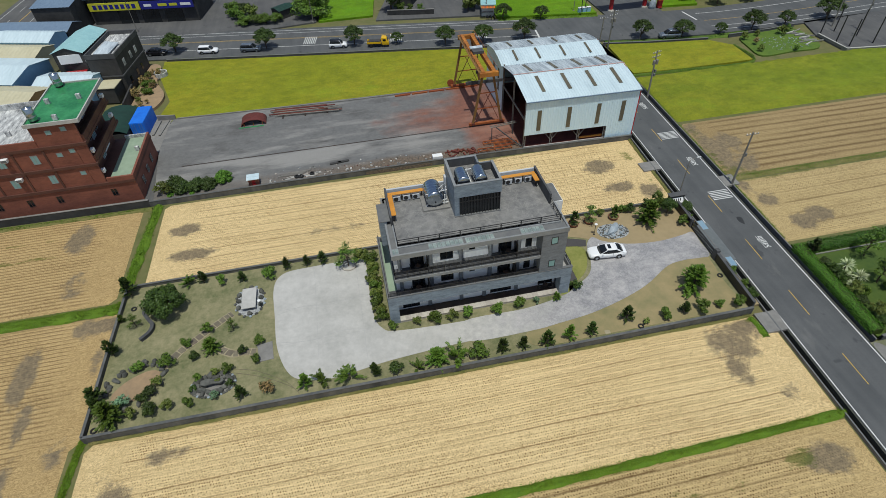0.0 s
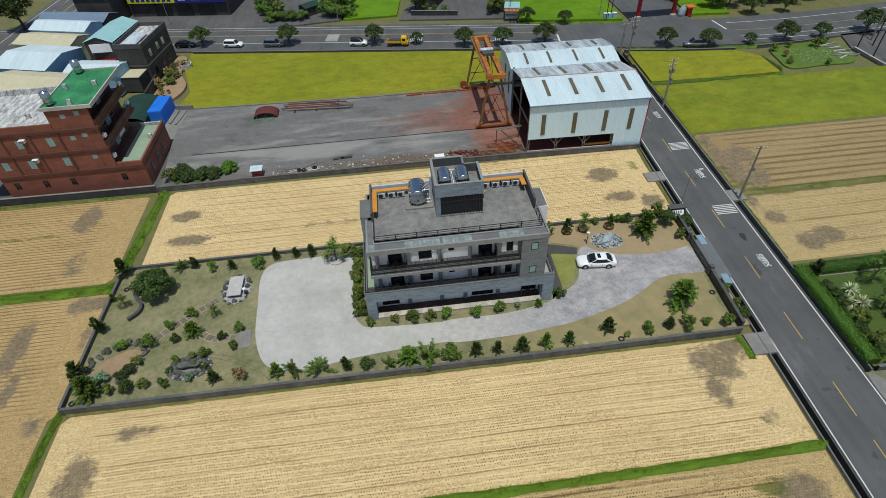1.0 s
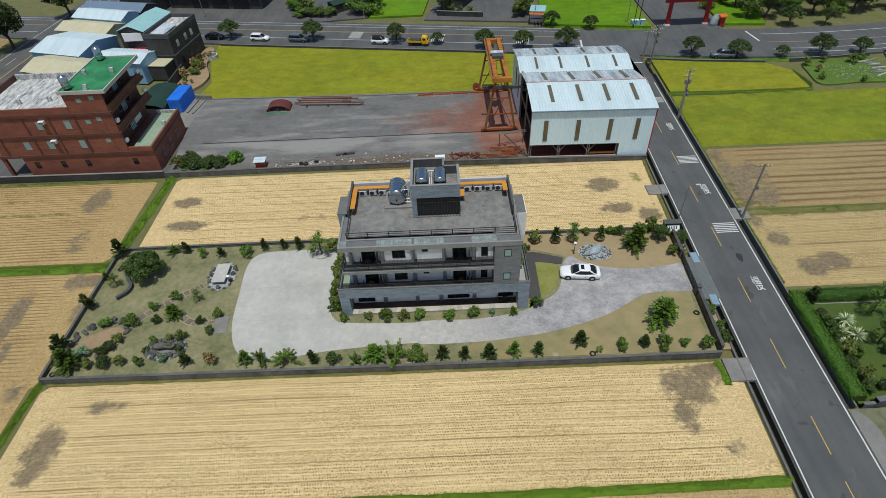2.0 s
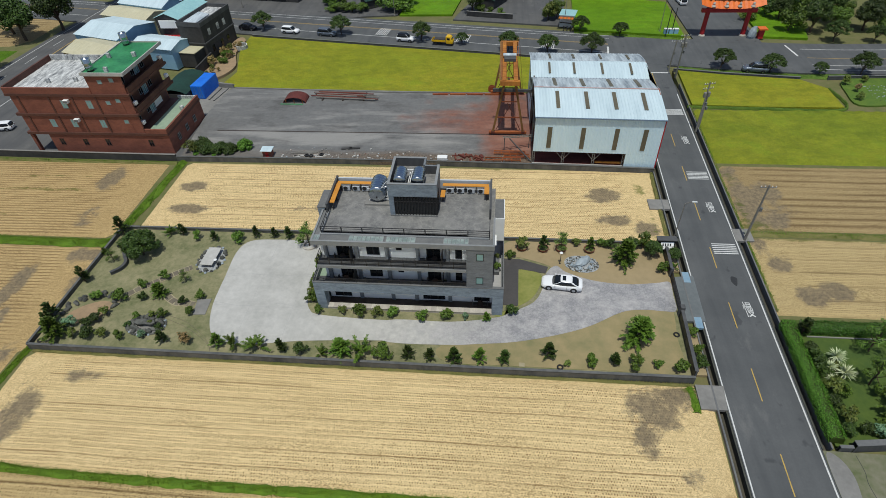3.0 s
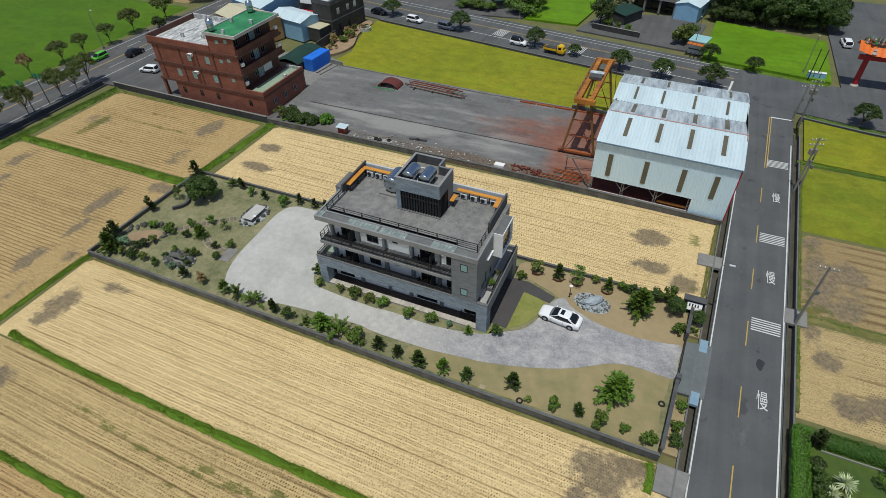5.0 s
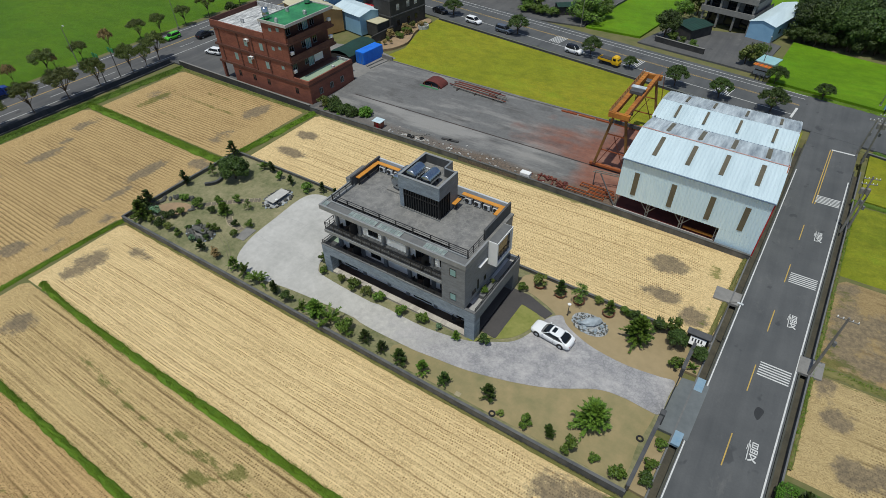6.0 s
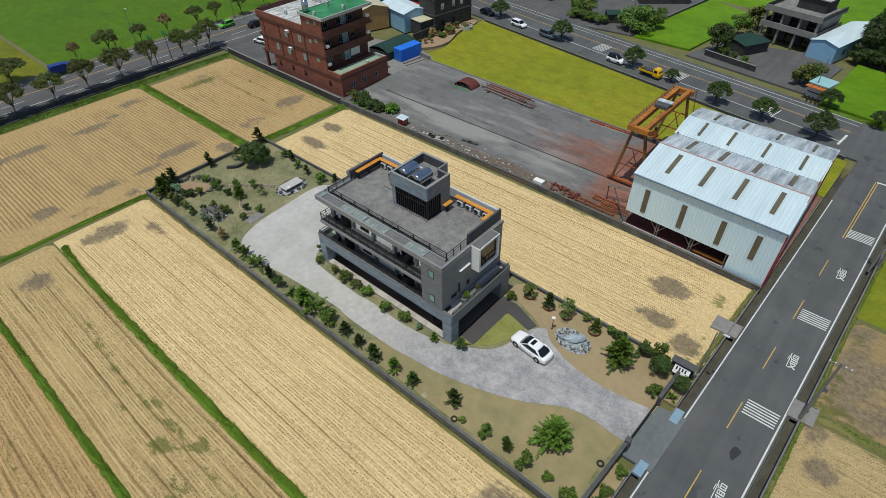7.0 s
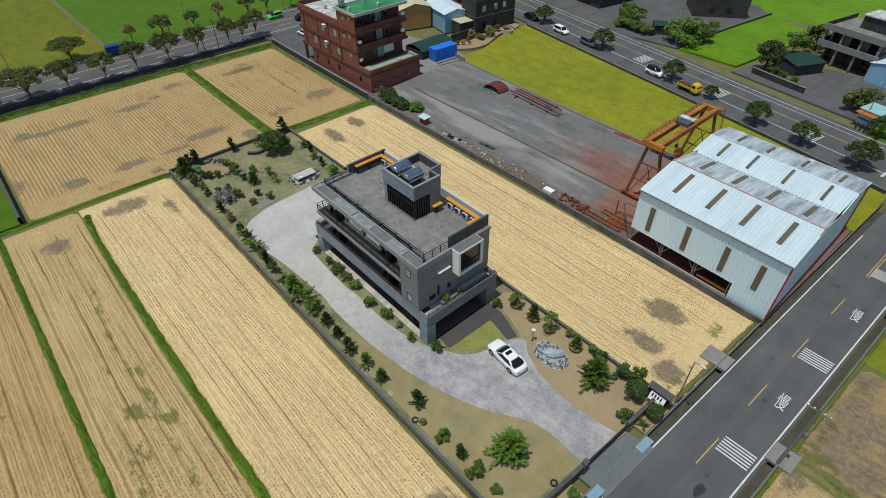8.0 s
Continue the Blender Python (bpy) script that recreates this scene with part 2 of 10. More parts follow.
M["asphalt"] = asphalt("asphalt", lin(80, 82, 83), lin(100, 101, 101), lin(128, 126, 122), lin(56, 58, 60))
M["asphalt_old"] = asphalt("asphalt_old", lin(80, 80, 81), lin(104, 103, 101), lin(140, 138, 132), lin(66, 66, 66))
M["deck"] = surf("deck", lin(156, 138, 124), lin(112, 98, 88), 0.7, scale=4, bump=0.2, stretch=(0.2, 1.5, 1))
M["flag"] = surf("flag", lin(136, 124, 104), lin(100, 94, 82), 0.85, scale=2.6, bump=0.3, vary=0.15)
M["flag_joint"] = surf("flag_joint", lin(176, 164, 134), lin(150, 140, 112), 0.9, scale=3, bump=0.2)
M["grass_deep"] = surf("grass_deep", lin(66, 98, 24), lin(102, 124, 44), 0.9, scale=3, big=0.2, bump=0.5, dist=0.05)
M["blade_deep"] = leafy("blade_deep", lin(62, 98, 24), lin(114, 138, 50), 0.12)
M["weeds_dry"] = surf("weeds_dry", lin(136, 126, 78), lin(92, 100, 46), 0.92, scale=2.4, big=0.3, bump=0.5, dist=0.04, stretch=(0.5, 1, 1))
M["blade_dry"] = leafy("blade_dry", lin(92, 104, 42), lin(150, 140, 84), 0.10)
M["line_white"] = surf("line_white", lin(226, 226, 222), lin(190, 190, 186), 0.7, scale=6, bump=0.1)
M["line_yellow"] = surf("line_yellow", lin(206, 170, 84), lin(168, 142, 78), 0.7, scale=6, bump=0.1)
M["line_blue"] = surf("line_blue", lin(116, 150, 174), lin(146, 168, 180), 0.7, scale=4, bump=0.1)
M["concrete"] = surf("concrete", lin(199, 196, 190), lin(168, 166, 160), 0.85, scale=1.5, big=0.16, bump=0.15)
M["concrete_dark"] = surf("concrete_dark", lin(118, 116, 112), lin(146, 143, 138), 0.88, scale=1.6, big=0.15, bump=0.2)
M["joint_grey"] = surf("joint_grey", lin(180, 178, 175), lin(164, 162, 160), 0.85, scale=3, bump=0.1)
M["slab_grey"] = surf("slab_grey", lin(116, 121, 122), lin(96, 101, 102), 0.85, scale=1.5, bump=0.15)
M["tar"] = surf("tar", lin(44, 45, 47), lin(56, 57, 58), 0.8, scale=3, bump=0.2)
M["coping"] = surf("coping", lin(96, 97, 98), lin(122, 122, 120), 0.85, scale=2.5, bump=0.2)
M["wall_dark"] = surf("wall_dark", lin(66, 67, 70), lin(92, 92, 92), 0.85, scale=1.4, big=0.25, bump=0.25, stretch=(1, 1, 0.35))
M["wall_garden"] = surf("wall_garden", lin(58, 60, 62), lin(112, 110, 105), 0.88, scale=1.0, big=0.4, bump=0.3, stretch=(1, 1, 0.4))
M["wall_cap"] = surf("wall_cap", lin(76, 78, 79), lin(112, 112, 109), 0.88, scale=1.6, big=0.3, bump=0.3)
M["canal"] = surf("canal", lin(58, 60, 54), lin(84, 84, 74), 0.8, scale=2, bump=0.3)
M["canal_bed"] = surf("canal_bed", lin(58, 56, 48), lin(92, 86, 70), 0.7, scale=1.8, bump=0.3)
M["water"] = surf("water", lin(30, 34, 28), lin(44, 48, 36), 0.12, scale=1, bump=0.05)
M["lawn_dry"] = surf("lawn_dry", lin(156, 147, 112), lin(96, 103, 66), 0.92, scale=2.0, big=0.14, bump=0.4, dist=0.03)
M["sand"] = surf("sand", lin(168, 148, 112), lin(148, 132, 98), 0.92, scale=1.2, big=0.15, bump=0.3)
M["lawn_tan"] = surf("lawn_tan", lin(168, 148, 108), lin(128, 124, 86), 0.92, scale=0.8, big=0.2, bump=0.3)
M["lawn_green"] = surf("lawn_green", lin(148, 146, 80), lin(114, 122, 56), 0.92, scale=2.4, bump=0.4, dist=0.03)
M["lawn_deep"] = surf("lawn_deep", lin(58, 82, 28), lin(84, 102, 38), 0.92, scale=1.6, bump=0.4, dist=0.03)
M["apron_dirt"] = surf("apron_dirt", lin(128, 124, 104), lin(92, 100, 64), 0.9, scale=1.4, big=0.25, bump=0.3)
M["clay"] = surf("clay", lin(172, 144, 110), lin(140, 120, 96), 0.92, scale=2.2, bump=0.3)
M["tile_dark"] = surf("tile_dark", lin(70, 67, 66), lin(82, 78, 76), 0.6, scale=3, bump=0.1)
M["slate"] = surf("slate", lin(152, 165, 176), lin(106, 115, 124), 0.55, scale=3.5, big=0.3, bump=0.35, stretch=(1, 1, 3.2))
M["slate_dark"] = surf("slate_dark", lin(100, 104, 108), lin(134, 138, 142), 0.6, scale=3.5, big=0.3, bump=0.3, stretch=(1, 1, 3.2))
M["render_grey"] = surf("render_grey", lin(204, 207, 210), lin(184, 188, 192), 0.75, scale=1.2, bump=0.08)
M["render_white"] = surf("render_white", lin(244, 244, 242), lin(232, 232, 230), 0.7, scale=1.2, bump=0.08)


def roof_concrete(name):
    """Weathered roof screed: dark grime with pale washed patches and ponding rings."""
    k = Mat(name)
    at = k.where(True)
    wash = k.noise(k.where(True, (0.8, 1, 1)), 0.42, 7, 0.72, 0.42, 0.66)
    grime = k.noise(at, 1.1, 6, 0.7, 0.36, 0.62)
    fine = k.noise(at, 6.0, 5, 0.75, 0.3, 0.7)
    colour = k.mix(grime, lin(142, 140, 137), lin(104, 104, 103))
    colour = k.mix(k.math("MULTIPLY", wash, 0.75), colour, lin(146, 144, 139))
    ring = k.noise(at, 0.33, 4, 0.6)
    rim = k.span(k.math("ABSOLUTE", k.math("SUBTRACT", ring, 0.52)), 0.0, 0.02, 1.0, 0.0)
    colour = k.mix(k.math("MULTIPLY", rim, 0.4), colour, lin(166, 163, 156))
    colour = k.mix(k.math("MULTIPLY", fine, 0.25), colour, lin(70, 70, 70))
    k.bump(fine, 0.2, 0.01)
    return k.done(colour, 0.85)


M["roof_deck"] = roof_concrete("roof_deck")
M["dark_metal"] = surf("dark_metal", lin(44, 44, 46), lin(58, 57, 58), 0.45, metal=0.3, scale=5, bump=0.05)
M["fascia"] = surf("fascia", lin(150, 152, 152), lin(128, 130, 130), 0.6, scale=2, bump=0.05)
M["wood_dark"] = surf("wood_dark", lin(70, 56, 48), lin(52, 42, 38), 0.6, scale=5, bump=0.2, stretch=(0.2, 1, 1))
M["wood_orange"] = surf("wood_orange", lin(222, 154, 62), lin(196, 128, 44), 0.6, scale=5, bump=0.15, stretch=(0.3, 1, 1))
M["stone_pale"] = surf("stone_pale", lin(198, 190, 178), lin(160, 152, 142), 0.75, scale=2.5, bump=0.25, vary=0.12)
M["rock"] = surf("rock", lin(112, 111, 104), lin(58, 60, 56), 0.9, scale=2.8, bump=0.7, dist=0.08, vary=0.2)
M["rock_pale"] = surf("rock_pale", lin(176, 186, 192), lin(126, 138, 146), 0.7, scale=1.8, bump=0.6, dist=0.08)
M["steel"] = surf("steel", lin(196, 204, 212), lin(172, 180, 190), 0.26, metal=1.0, scale=4, bump=0.03)
M["sheet_white"] = surf("sheet_white", lin(214, 231, 236), lin(188, 206, 212), 0.5, metal=0.0, scale=0.9, big=0.3, bump=0.03, stretch=(1.4, 0.2, 0.2))
M["sheet_old"] = surf("sheet_old", lin(222, 232, 236), lin(112, 122, 132), 0.5, metal=0.0, scale=1.1, big=0.35, bump=0.03, stretch=(1.5, 0.22, 0.3))
M["sheet_wall"] = surf("sheet_wall", lin(220, 243, 252), lin(204, 230, 242), 0.45, metal=0.0, scale=0.9, big=0.3, bump=0.03, stretch=(1.4, 1.4, 0.15))
M["sheet_blue"] = surf("sheet_blue", lin(150, 192, 220), lin(128, 172, 204), 0.5, scale=1, bump=0.05)
M["sheet_cyan"] = surf("sheet_cyan", lin(164, 206, 206), lin(140, 186, 190), 0.5, scale=1, bump=0.05)
M["sheet_cream"] = surf("sheet_cream", lin(212, 204, 172), lin(190, 182, 150), 0.5, scale=1, bump=0.05)
M["sheet_steelblue"] = surf("sheet_steelblue", lin(120, 140, 160), lin(104, 124, 146), 0.5, scale=1, bump=0.05)
M["translucent"] = surf("translucent", lin(112, 104, 84), lin(88, 82, 66), 0.5, scale=2, bump=0.1)
M["rust"] = surf("rust", lin(170, 92, 48), lin(128, 64, 36), 0.8, scale=2.2, bump=0.25, vary=0.1)
M["flash_pink"] = surf("flash_pink", lin(186, 128, 118), lin(196, 168, 160), 0.7, scale=2, bump=0.1)
M["rust_gold"] = surf("rust_gold", lin(204, 134, 50), lin(140, 84, 36), 0.75, scale=1.6, bump=0.2)
M["rust_olive"] = surf("rust_olive", lin(150, 112, 58), lin(104, 72, 44), 0.8, scale=1.8, bump=0.2)
M["rust_dark"] = surf("rust_dark", lin(120, 62, 48), lin(84, 46, 38), 0.85, scale=2.5, bump=0.3, vary=0.15)
M["paint_red"] = surf("paint_red", lin(186, 40, 44), lin(160, 30, 36), 0.5, scale=3, bump=0.05)
M["paint_blue"] = surf("paint_blue", lin(36, 128, 236), lin(26, 106, 214), 0.5, scale=2, bump=0.05)
M["paint_navy"] = surf("paint_navy", lin(40, 44, 140), lin(34, 38, 120), 0.5, scale=2, bump=0.05)
M["paint_yellow"] = surf("paint_yellow", lin(238, 190, 34), lin(220, 170, 30), 0.4, scale=3, bump=0.03)
M["truck_blue"] = surf("truck_blue", lin(28, 66, 150), lin(22, 50, 120), 0.6, scale=2, bump=0.1)
M["sign_yellow"] = surf("sign_yellow", lin(214, 210, 60), lin(196, 194, 54), 0.5, scale=3, bump=0.03)
M["paint_orange"] = surf("paint_orange", lin(236, 120, 40), lin(214, 100, 34), 0.5, scale=3, bump=0.1)
M["tarp_green"] = surf("tarp_green", lin(26, 66, 54), lin(18, 48, 40), 0.7, scale=1.5, bump=0.3, dist=0.05)
M["roof_green"] = surf("roof_green", lin(26, 104, 56), lin(70, 156, 100), 0.45, scale=2.6, bump=0.2)
M["roof_pale_green"] = surf("roof_pale_green", lin(158, 176, 152), lin(136, 156, 134), 0.7, scale=1.6, bump=0.1)
M["brick"] = surf("brick", lin(146, 88, 70), lin(112, 66, 53), 0.75, scale=2.2, big=0.2, bump=0.2, stretch=(1, 1, 2))
M["brick_dark"] = surf("brick_dark", lin(104, 66, 54), lin(80, 50, 42), 0.75, scale=2.2, bump=0.2)
M["plaster_stained"] = surf("plaster_stained", lin(236, 236, 232), lin(84, 86, 90), 0.85, scale=2.6, big=0.35, bump=0.2, stretch=(1.7, 0.45, 1))
M["wall_old"] = surf("wall_old", lin(76, 74, 72), lin(46, 46, 46), 0.85, scale=1.1, bump=0.2)
M["wall_tan"] = surf("wall_tan", lin(190, 150, 98), lin(170, 132, 84), 0.8, scale=1, bump=0.05)
M["car_white"] = surf("car_white", lin(246, 246, 246), lin(238, 239, 240), 0.18, scale=1, bump=0.0)
M["car_silver"] = surf("car_silver", lin(140, 148, 158), lin(124, 132, 142), 0.25, metal=0.6, scale=2, bump=0.0)
M["car_black"] = surf("car_black", lin(30, 30, 34), lin(22, 22, 26), 0.2, scale=2, bump=0.0)
M["car_green"] = surf("car_green", lin(96, 196, 60), lin(84, 180, 52), 0.25, scale=2, bump=0.0)
M["rubber"] = surf("rubber", lin(30, 30, 30), lin(42, 42, 42), 0.85, scale=9, bump=0.1)
M["bark"] = surf("bark", lin(96, 80, 64), lin(66, 54, 44), 0.9, scale=6, bump=0.5, world_space=False)
M["pot"] = surf("pot", lin(136, 84, 62), lin(110, 66, 50), 0.8, scale=4, bump=0.1)
M["gravel"] = surf("gravel", lin(196, 198, 198), lin(110, 112, 112), 0.85, scale=9, big=0.4, bump=0.5)
M["pole_concrete"] = surf("pole_concrete", lin(140, 136, 128), lin(114, 110, 104), 0.85, scale=3, bump=0.1)
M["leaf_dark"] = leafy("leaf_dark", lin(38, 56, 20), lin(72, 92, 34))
M["leaf_mid"] = leafy("leaf_mid", lin(56, 82, 22), lin(102, 128, 44))
M["leaf_bright"] = leafy("leaf_bright", lin(62, 106, 26), lin(104, 146, 48), 0.2)
M["leaf_hedge"] = leafy("leaf_hedge", lin(44, 78, 18), lin(76, 112, 34), 0.1)
M["leaf_olive"] = leafy("leaf_olive", lin(76, 94, 36), lin(122, 132, 60))
M["leaf_street"] = leafy("leaf_street", lin(54, 70, 26), lin(104, 112, 52), 0.25)
M["leaf_pale"] = leafy("leaf_pale", lin(150, 164, 116), lin(204, 210, 168), 0.1)
M["leaf_brown"] = leafy("leaf_brown", lin(120, 104, 64), lin(160, 134, 86))
M["leaf_blue"] = leafy("leaf_blue", lin(86, 122, 92), lin(130, 160, 120))
M["glass_dark"] = surf("glass_dark", lin(22, 26, 30), lin(32, 36, 40), 0.06, scale=0.6, bump=0.0)
M["glass_teal"] = surf("glass_teal", lin(120, 160, 160), lin(140, 176, 174), 0.08, scale=0.6, bump=0.0)
M["glass_roof"] = surf("glass_roof", lin(150, 164, 160), lin(128, 142, 140), 0.15, scale=0.8, bump=0.0)
k = Mat("glass_eave")
k.b.inputs["Transmission Weight"].default_value = 0.45
M["glass_eave"] = k.done(k.mix(k.noise(k.where(True), 1.5, 5, 0.7, 0.4, 0.6), lin(176, 188, 184), lin(138, 152, 150)), 0.3)
M["lamp_lens"] = surf("lamp_lens", lin(220, 222, 220), lin(200, 204, 204), 0.2, scale=3, bump=0.0)
M["lamp_red"] = surf("lamp_red", lin(150, 20, 20), lin(120, 16, 16), 0.2, scale=3, bump=0.0)


def drive_paving(name):
    """Stamped cobble paving: small stones with dark joints under a worn pale film."""
    k = Mat(name)
    at = k.where(True)
    v = k.t.nodes.new("ShaderNodeTexVoronoi")
    v.feature = "DISTANCE_TO_EDGE"
    v.inputs["Scale"].default_value, v.inputs["Randomness"].default_value = 2.6, 0.8
    k.t.links.new(at, v.inputs["Vector"])
    joint = k.span(v.outputs["Distance"], 0.0, 0.09, 1.0, 0.0)
    wear = k.noise(at, 0.4, 6, 0.7, 0.38, 0.62)
    blot = k.noise(k.where(True, (0.8, 1.1, 1)), 1.3, 7, 0.78, 0.38, 0.62)
    grain = k.noise(at, 4.0, 5, 0.7, 0.3, 0.7)
    colour = k.mix(wear, lin(182, 178, 176), lin(148, 147, 149))
    colour = k.mix(k.math("MULTIPLY", blot, 0.42), colour, lin(124, 123, 126))
    colour = k.mix(k.math("MULTIPLY", k.math("SUBTRACT", 1.0, blot), k.math("MULTIPLY", grain, 0.4)), colour, lin(206, 202, 198))
    colour = k.mix(k.math("MULTIPLY", joint, k.span(wear, 0, 1, 0.1, 0.5)), colour, lin(108, 107, 108))
    # towards the forecourt the stamped coat gives way to plain concrete
    sep = k.t.nodes.new("ShaderNodeSeparateXYZ")
    k.t.links.new(at, sep.inputs[0])
    plain = k.span(k.math("ADD", k.span(sep.outputs["X"], 9.0, 25.0, 1.0, 0.0), k.math("MULTIPLY", k.math("SUBTRACT", wear, 0.5), 0.5)), 0.3, 0.8)
    colour = k.mix(k.math("MULTIPLY", plain, 0.92), colour, k.mix(k.noise(at, 1.5, 6, 0.65, 0.33, 0.67), lin(200, 197, 190), lin(172, 169, 164)))
    k.bump(k.math("SUBTRACT", grain, joint), 0.35, 0.02)
    return k.done(colour, 0.8)


def yard_ground(name):
    """Works yard: grey hard dirt, rust-red towards the crane, dusty wash marks along x."""
    k = Mat(name)
    at = k.where(True)
    grain = k.noise(at, 1.6, 6, 0.7, 0.3, 0.7)
    fine = k.noise(at, 7.0, 4, 0.75, 0.35, 0.65)
    sep = k.t.nodes.new("ShaderNodeSeparateXYZ")
    k.t.links.new(k.t.nodes.new("ShaderNodeNewGeometry").outputs["Position"], sep.inputs[0])
    x, y = sep.outputs["X"], sep.outputs["Y"]
    drift = k.math("MULTIPLY", k.math("SUBTRACT", k.noise(k.where(True, (0.6, 1.0, 1)), 0.16, 6, 0.68), 0.5), 1.9)
    grey = k.mix(grain, lin(122, 122, 120), lin(104, 103, 102))
    dark = k.noise(k.where(True, (0.5, 1.0, 1)), 0.24, 6, 0.7, 0.52, 0.66)
    grey = k.mix(k.math("MULTIPLY", dark, 0.7), grey, lin(84, 82, 80))
    # a trodden pale lane south of the rail, and dusty wash marks
    lane = k.math("MULTIPLY", k.span(y, 85.5, 88.0), k.span(y, 91.6, 92.1, 1.0, 0.0))
    wash = k.span(k.math("ADD", k.noise(k.where(True, (0.22, 1.0, 1)), 0.35, 6, 0.66), k.math("MULTIPLY", lane, 0.10)), 0.50, 0.68)
    grey = k.mix(k.math("MULTIPLY", wash, 0.75), grey, lin(160, 157, 152))
    # rust, mostly between the rails towards the crane
    between = k.math("MULTIPLY", k.span(y, 91.9, 92.2), k.span(y, 99.0, 104.0, 1.0, 0.45))
    east = k.span(x, 0.0, 17.0)
    near = k.span(x, 15.0, 21.0)
    red = k.span(k.math("ADD", k.math("MULTIPLY", east, k.math("MAXIMUM", between, near)), drift), 0.36, 0.95)
    rusty = k.mix(grain, lin(150, 92, 70), lin(120, 78, 64))
    rusty = k.mix(k.math("MULTIPLY", dark, 0.6), rusty, lin(84, 62, 58))
    rusty = k.mix(k.math("MULTIPLY", wash, 0.4), rusty, lin(176, 128, 106))
    colour = k.mix(k.math("MULTIPLY", red, 0.88), grey, rusty)
    # brown dirt and grit along the south wall
    south = k.span(k.math("ADD", k.span(y, 84.0, 87.5, 1.0, 0.0), k.math("MULTIPLY", drift, 0.5)), 0.35, 0.7)
    dirt = k.mix(k.noise(at, 3.0, 6, 0.8, 0.4, 0.6), lin(82, 70, 58), lin(130, 112, 94))
    colour = k.mix(k.math("MULTIPLY", south, k.span(x, -12.0, 4.0, 0.35, 0.9)), colour, dirt)
    colour = k.mix(k.math("MULTIPLY", fine, 0.16), colour, lin(66, 62, 60))
    k.bump(grain, 0.4, 0.04)
    return k.done(colour, 0.88)


M["drive"] = drive_paving("drive")
M["yard"] = yard_ground("yard")


# ---- mesh tools ----
ORIGIN = {}


def thing(name, label, category, at=(0, 0, 0), group="", kind=""):
    """An Empty at the base of a thing; its parts are given in world metres."""
    ob = new(name)
    ob.empty_display_size = 0.3
    ob.location = at
    ORIGIN[ob.name] = Vector(at)
    return tagged(ob, label, category, group, kind)


def finish(bm, name, material, smooth=False):
    me = bpy.data.meshes.new(name)
    bm.normal_update()
    bm.to_mesh(me)
    bm.free()
    for m in (material if isinstance(material, (list, tuple)) else [material]):
        me.materials.append(M[m])
    if smooth:
        me.polygons.foreach_set("use_smooth", [True] * len(me.polygons))
    return me


def part(name, bm, material, parent, label="", smooth=False):
    """One bmesh as one mesh object under a thing or a part."""
    origin = ORIGIN.get(parent.name, Vector())
    bm.transform(Matrix.Translation(-origin))
    ob = new(name, finish(bm, name, material, smooth))
    ob.parent = parent
    ORIGIN[ob.name] = origin
    return tagged(ob, label) if label else ob


def solo(name, bm, material, label, category, kind="", smooth=False, group=""):
    """One bmesh as a top-level object in world metres."""
    ob = new(name, finish(bm, name, material, smooth))
    ORIGIN[ob.name] = Vector()
    return tagged(ob, label, category, group, kind)


def raw(name, verts, faces, material, parent=None, smooth=False, origin=None):
    """A mesh object straight from arrays."""
    me = bpy.data.meshes.new(name)
    verts = np.asarray(verts, float)
    if parent is not None and origin is None:
        verts = verts - np.array(ORIGIN.get(parent.name, Vector()))
    me.from_pydata(verts.tolist(), [], [tuple(int(i) for i in f) for f in faces])
    me.materials.append(M[material])
    if smooth:
        me.polygons.foreach_set("use_smooth", [True] * len(me.polygons))
    ob = new(name, me)
    if parent is not None:
        ob.parent = parent
        ORIGIN[ob.name] = ORIGIN.get(parent.name, Vector())
    return ob


def box(bm, x0, x1, y0, y1, z0, z1, m=None, bevel=0.0):
    vs = [bm.verts.new((x, y, z)) for z in (z0, z1) for y in (y0, y1) for x in (x0, x1)]
    fs = [bm.faces.new([vs[i] for i in q]) for q in ((0, 2, 3, 1), (4, 5, 7, 6), (0, 1, 5, 4), (2, 6, 7, 3), (0, 4, 6, 2), (1, 3, 7, 5))]
    if bevel:
        edges = list({e for f in fs for e in f.edges})
        out = bmesh.ops.bevel(bm, geom=edges, offset=bevel, segments=2, affect="EDGES", profile=0.5)
        vs = list({v for f in out["faces"] for v in f.verts} | {v for v in vs if v.is_valid})
    if m is not None:
        for v in vs:
            v.co = m @ v.co
    return bm


def prism(bm, pts, z0, z1):
    """A flat shape given by its outline, from z0 to z1."""
    low = [bm.verts.new((x, y, z0)) for x, y in pts]
    top = [bm.verts.new((x, y, z1)) for x, y in pts]
    n = len(pts)
    area = sum(pts[i][0] * pts[(i + 1) % n][1] - pts[(i + 1) % n][0] * pts[i][1] for i in range(n))
    if area < 0:
        low.reverse()
        top.reverse()
    bm.faces.new(top)
    bm.faces.new(low[::-1])
    for i in range(n):
        j = (i + 1) % n
        bm.faces.new((low[i], low[j], top[j], top[i]))
    return bm


def rod(bm, a, b, r0, r1=None, n=8, caps=True):
    """A round bar between two points."""
    a, b = Vector(a), Vector(b)
    r1 = r0 if r1 is None else r1
    q = (b - a).to_track_quat("Z", "Y").to_matrix()
    ring = [[bm.verts.new(p + q @ Vector((r * math.cos(2 * math.pi * i / n), r * math.sin(2 * math.pi * i / n), 0))) for i in range(n)] for p, r in ((a, r0), (b, r1))]
    for i in range(n):
        bm.faces.new((ring[0][i], ring[0][(i + 1) % n], ring[1][(i + 1) % n], ring[1][i]))
    if caps:
        bm.faces.new(ring[0][::-1])
        bm.faces.new(ring[1])
    return bm


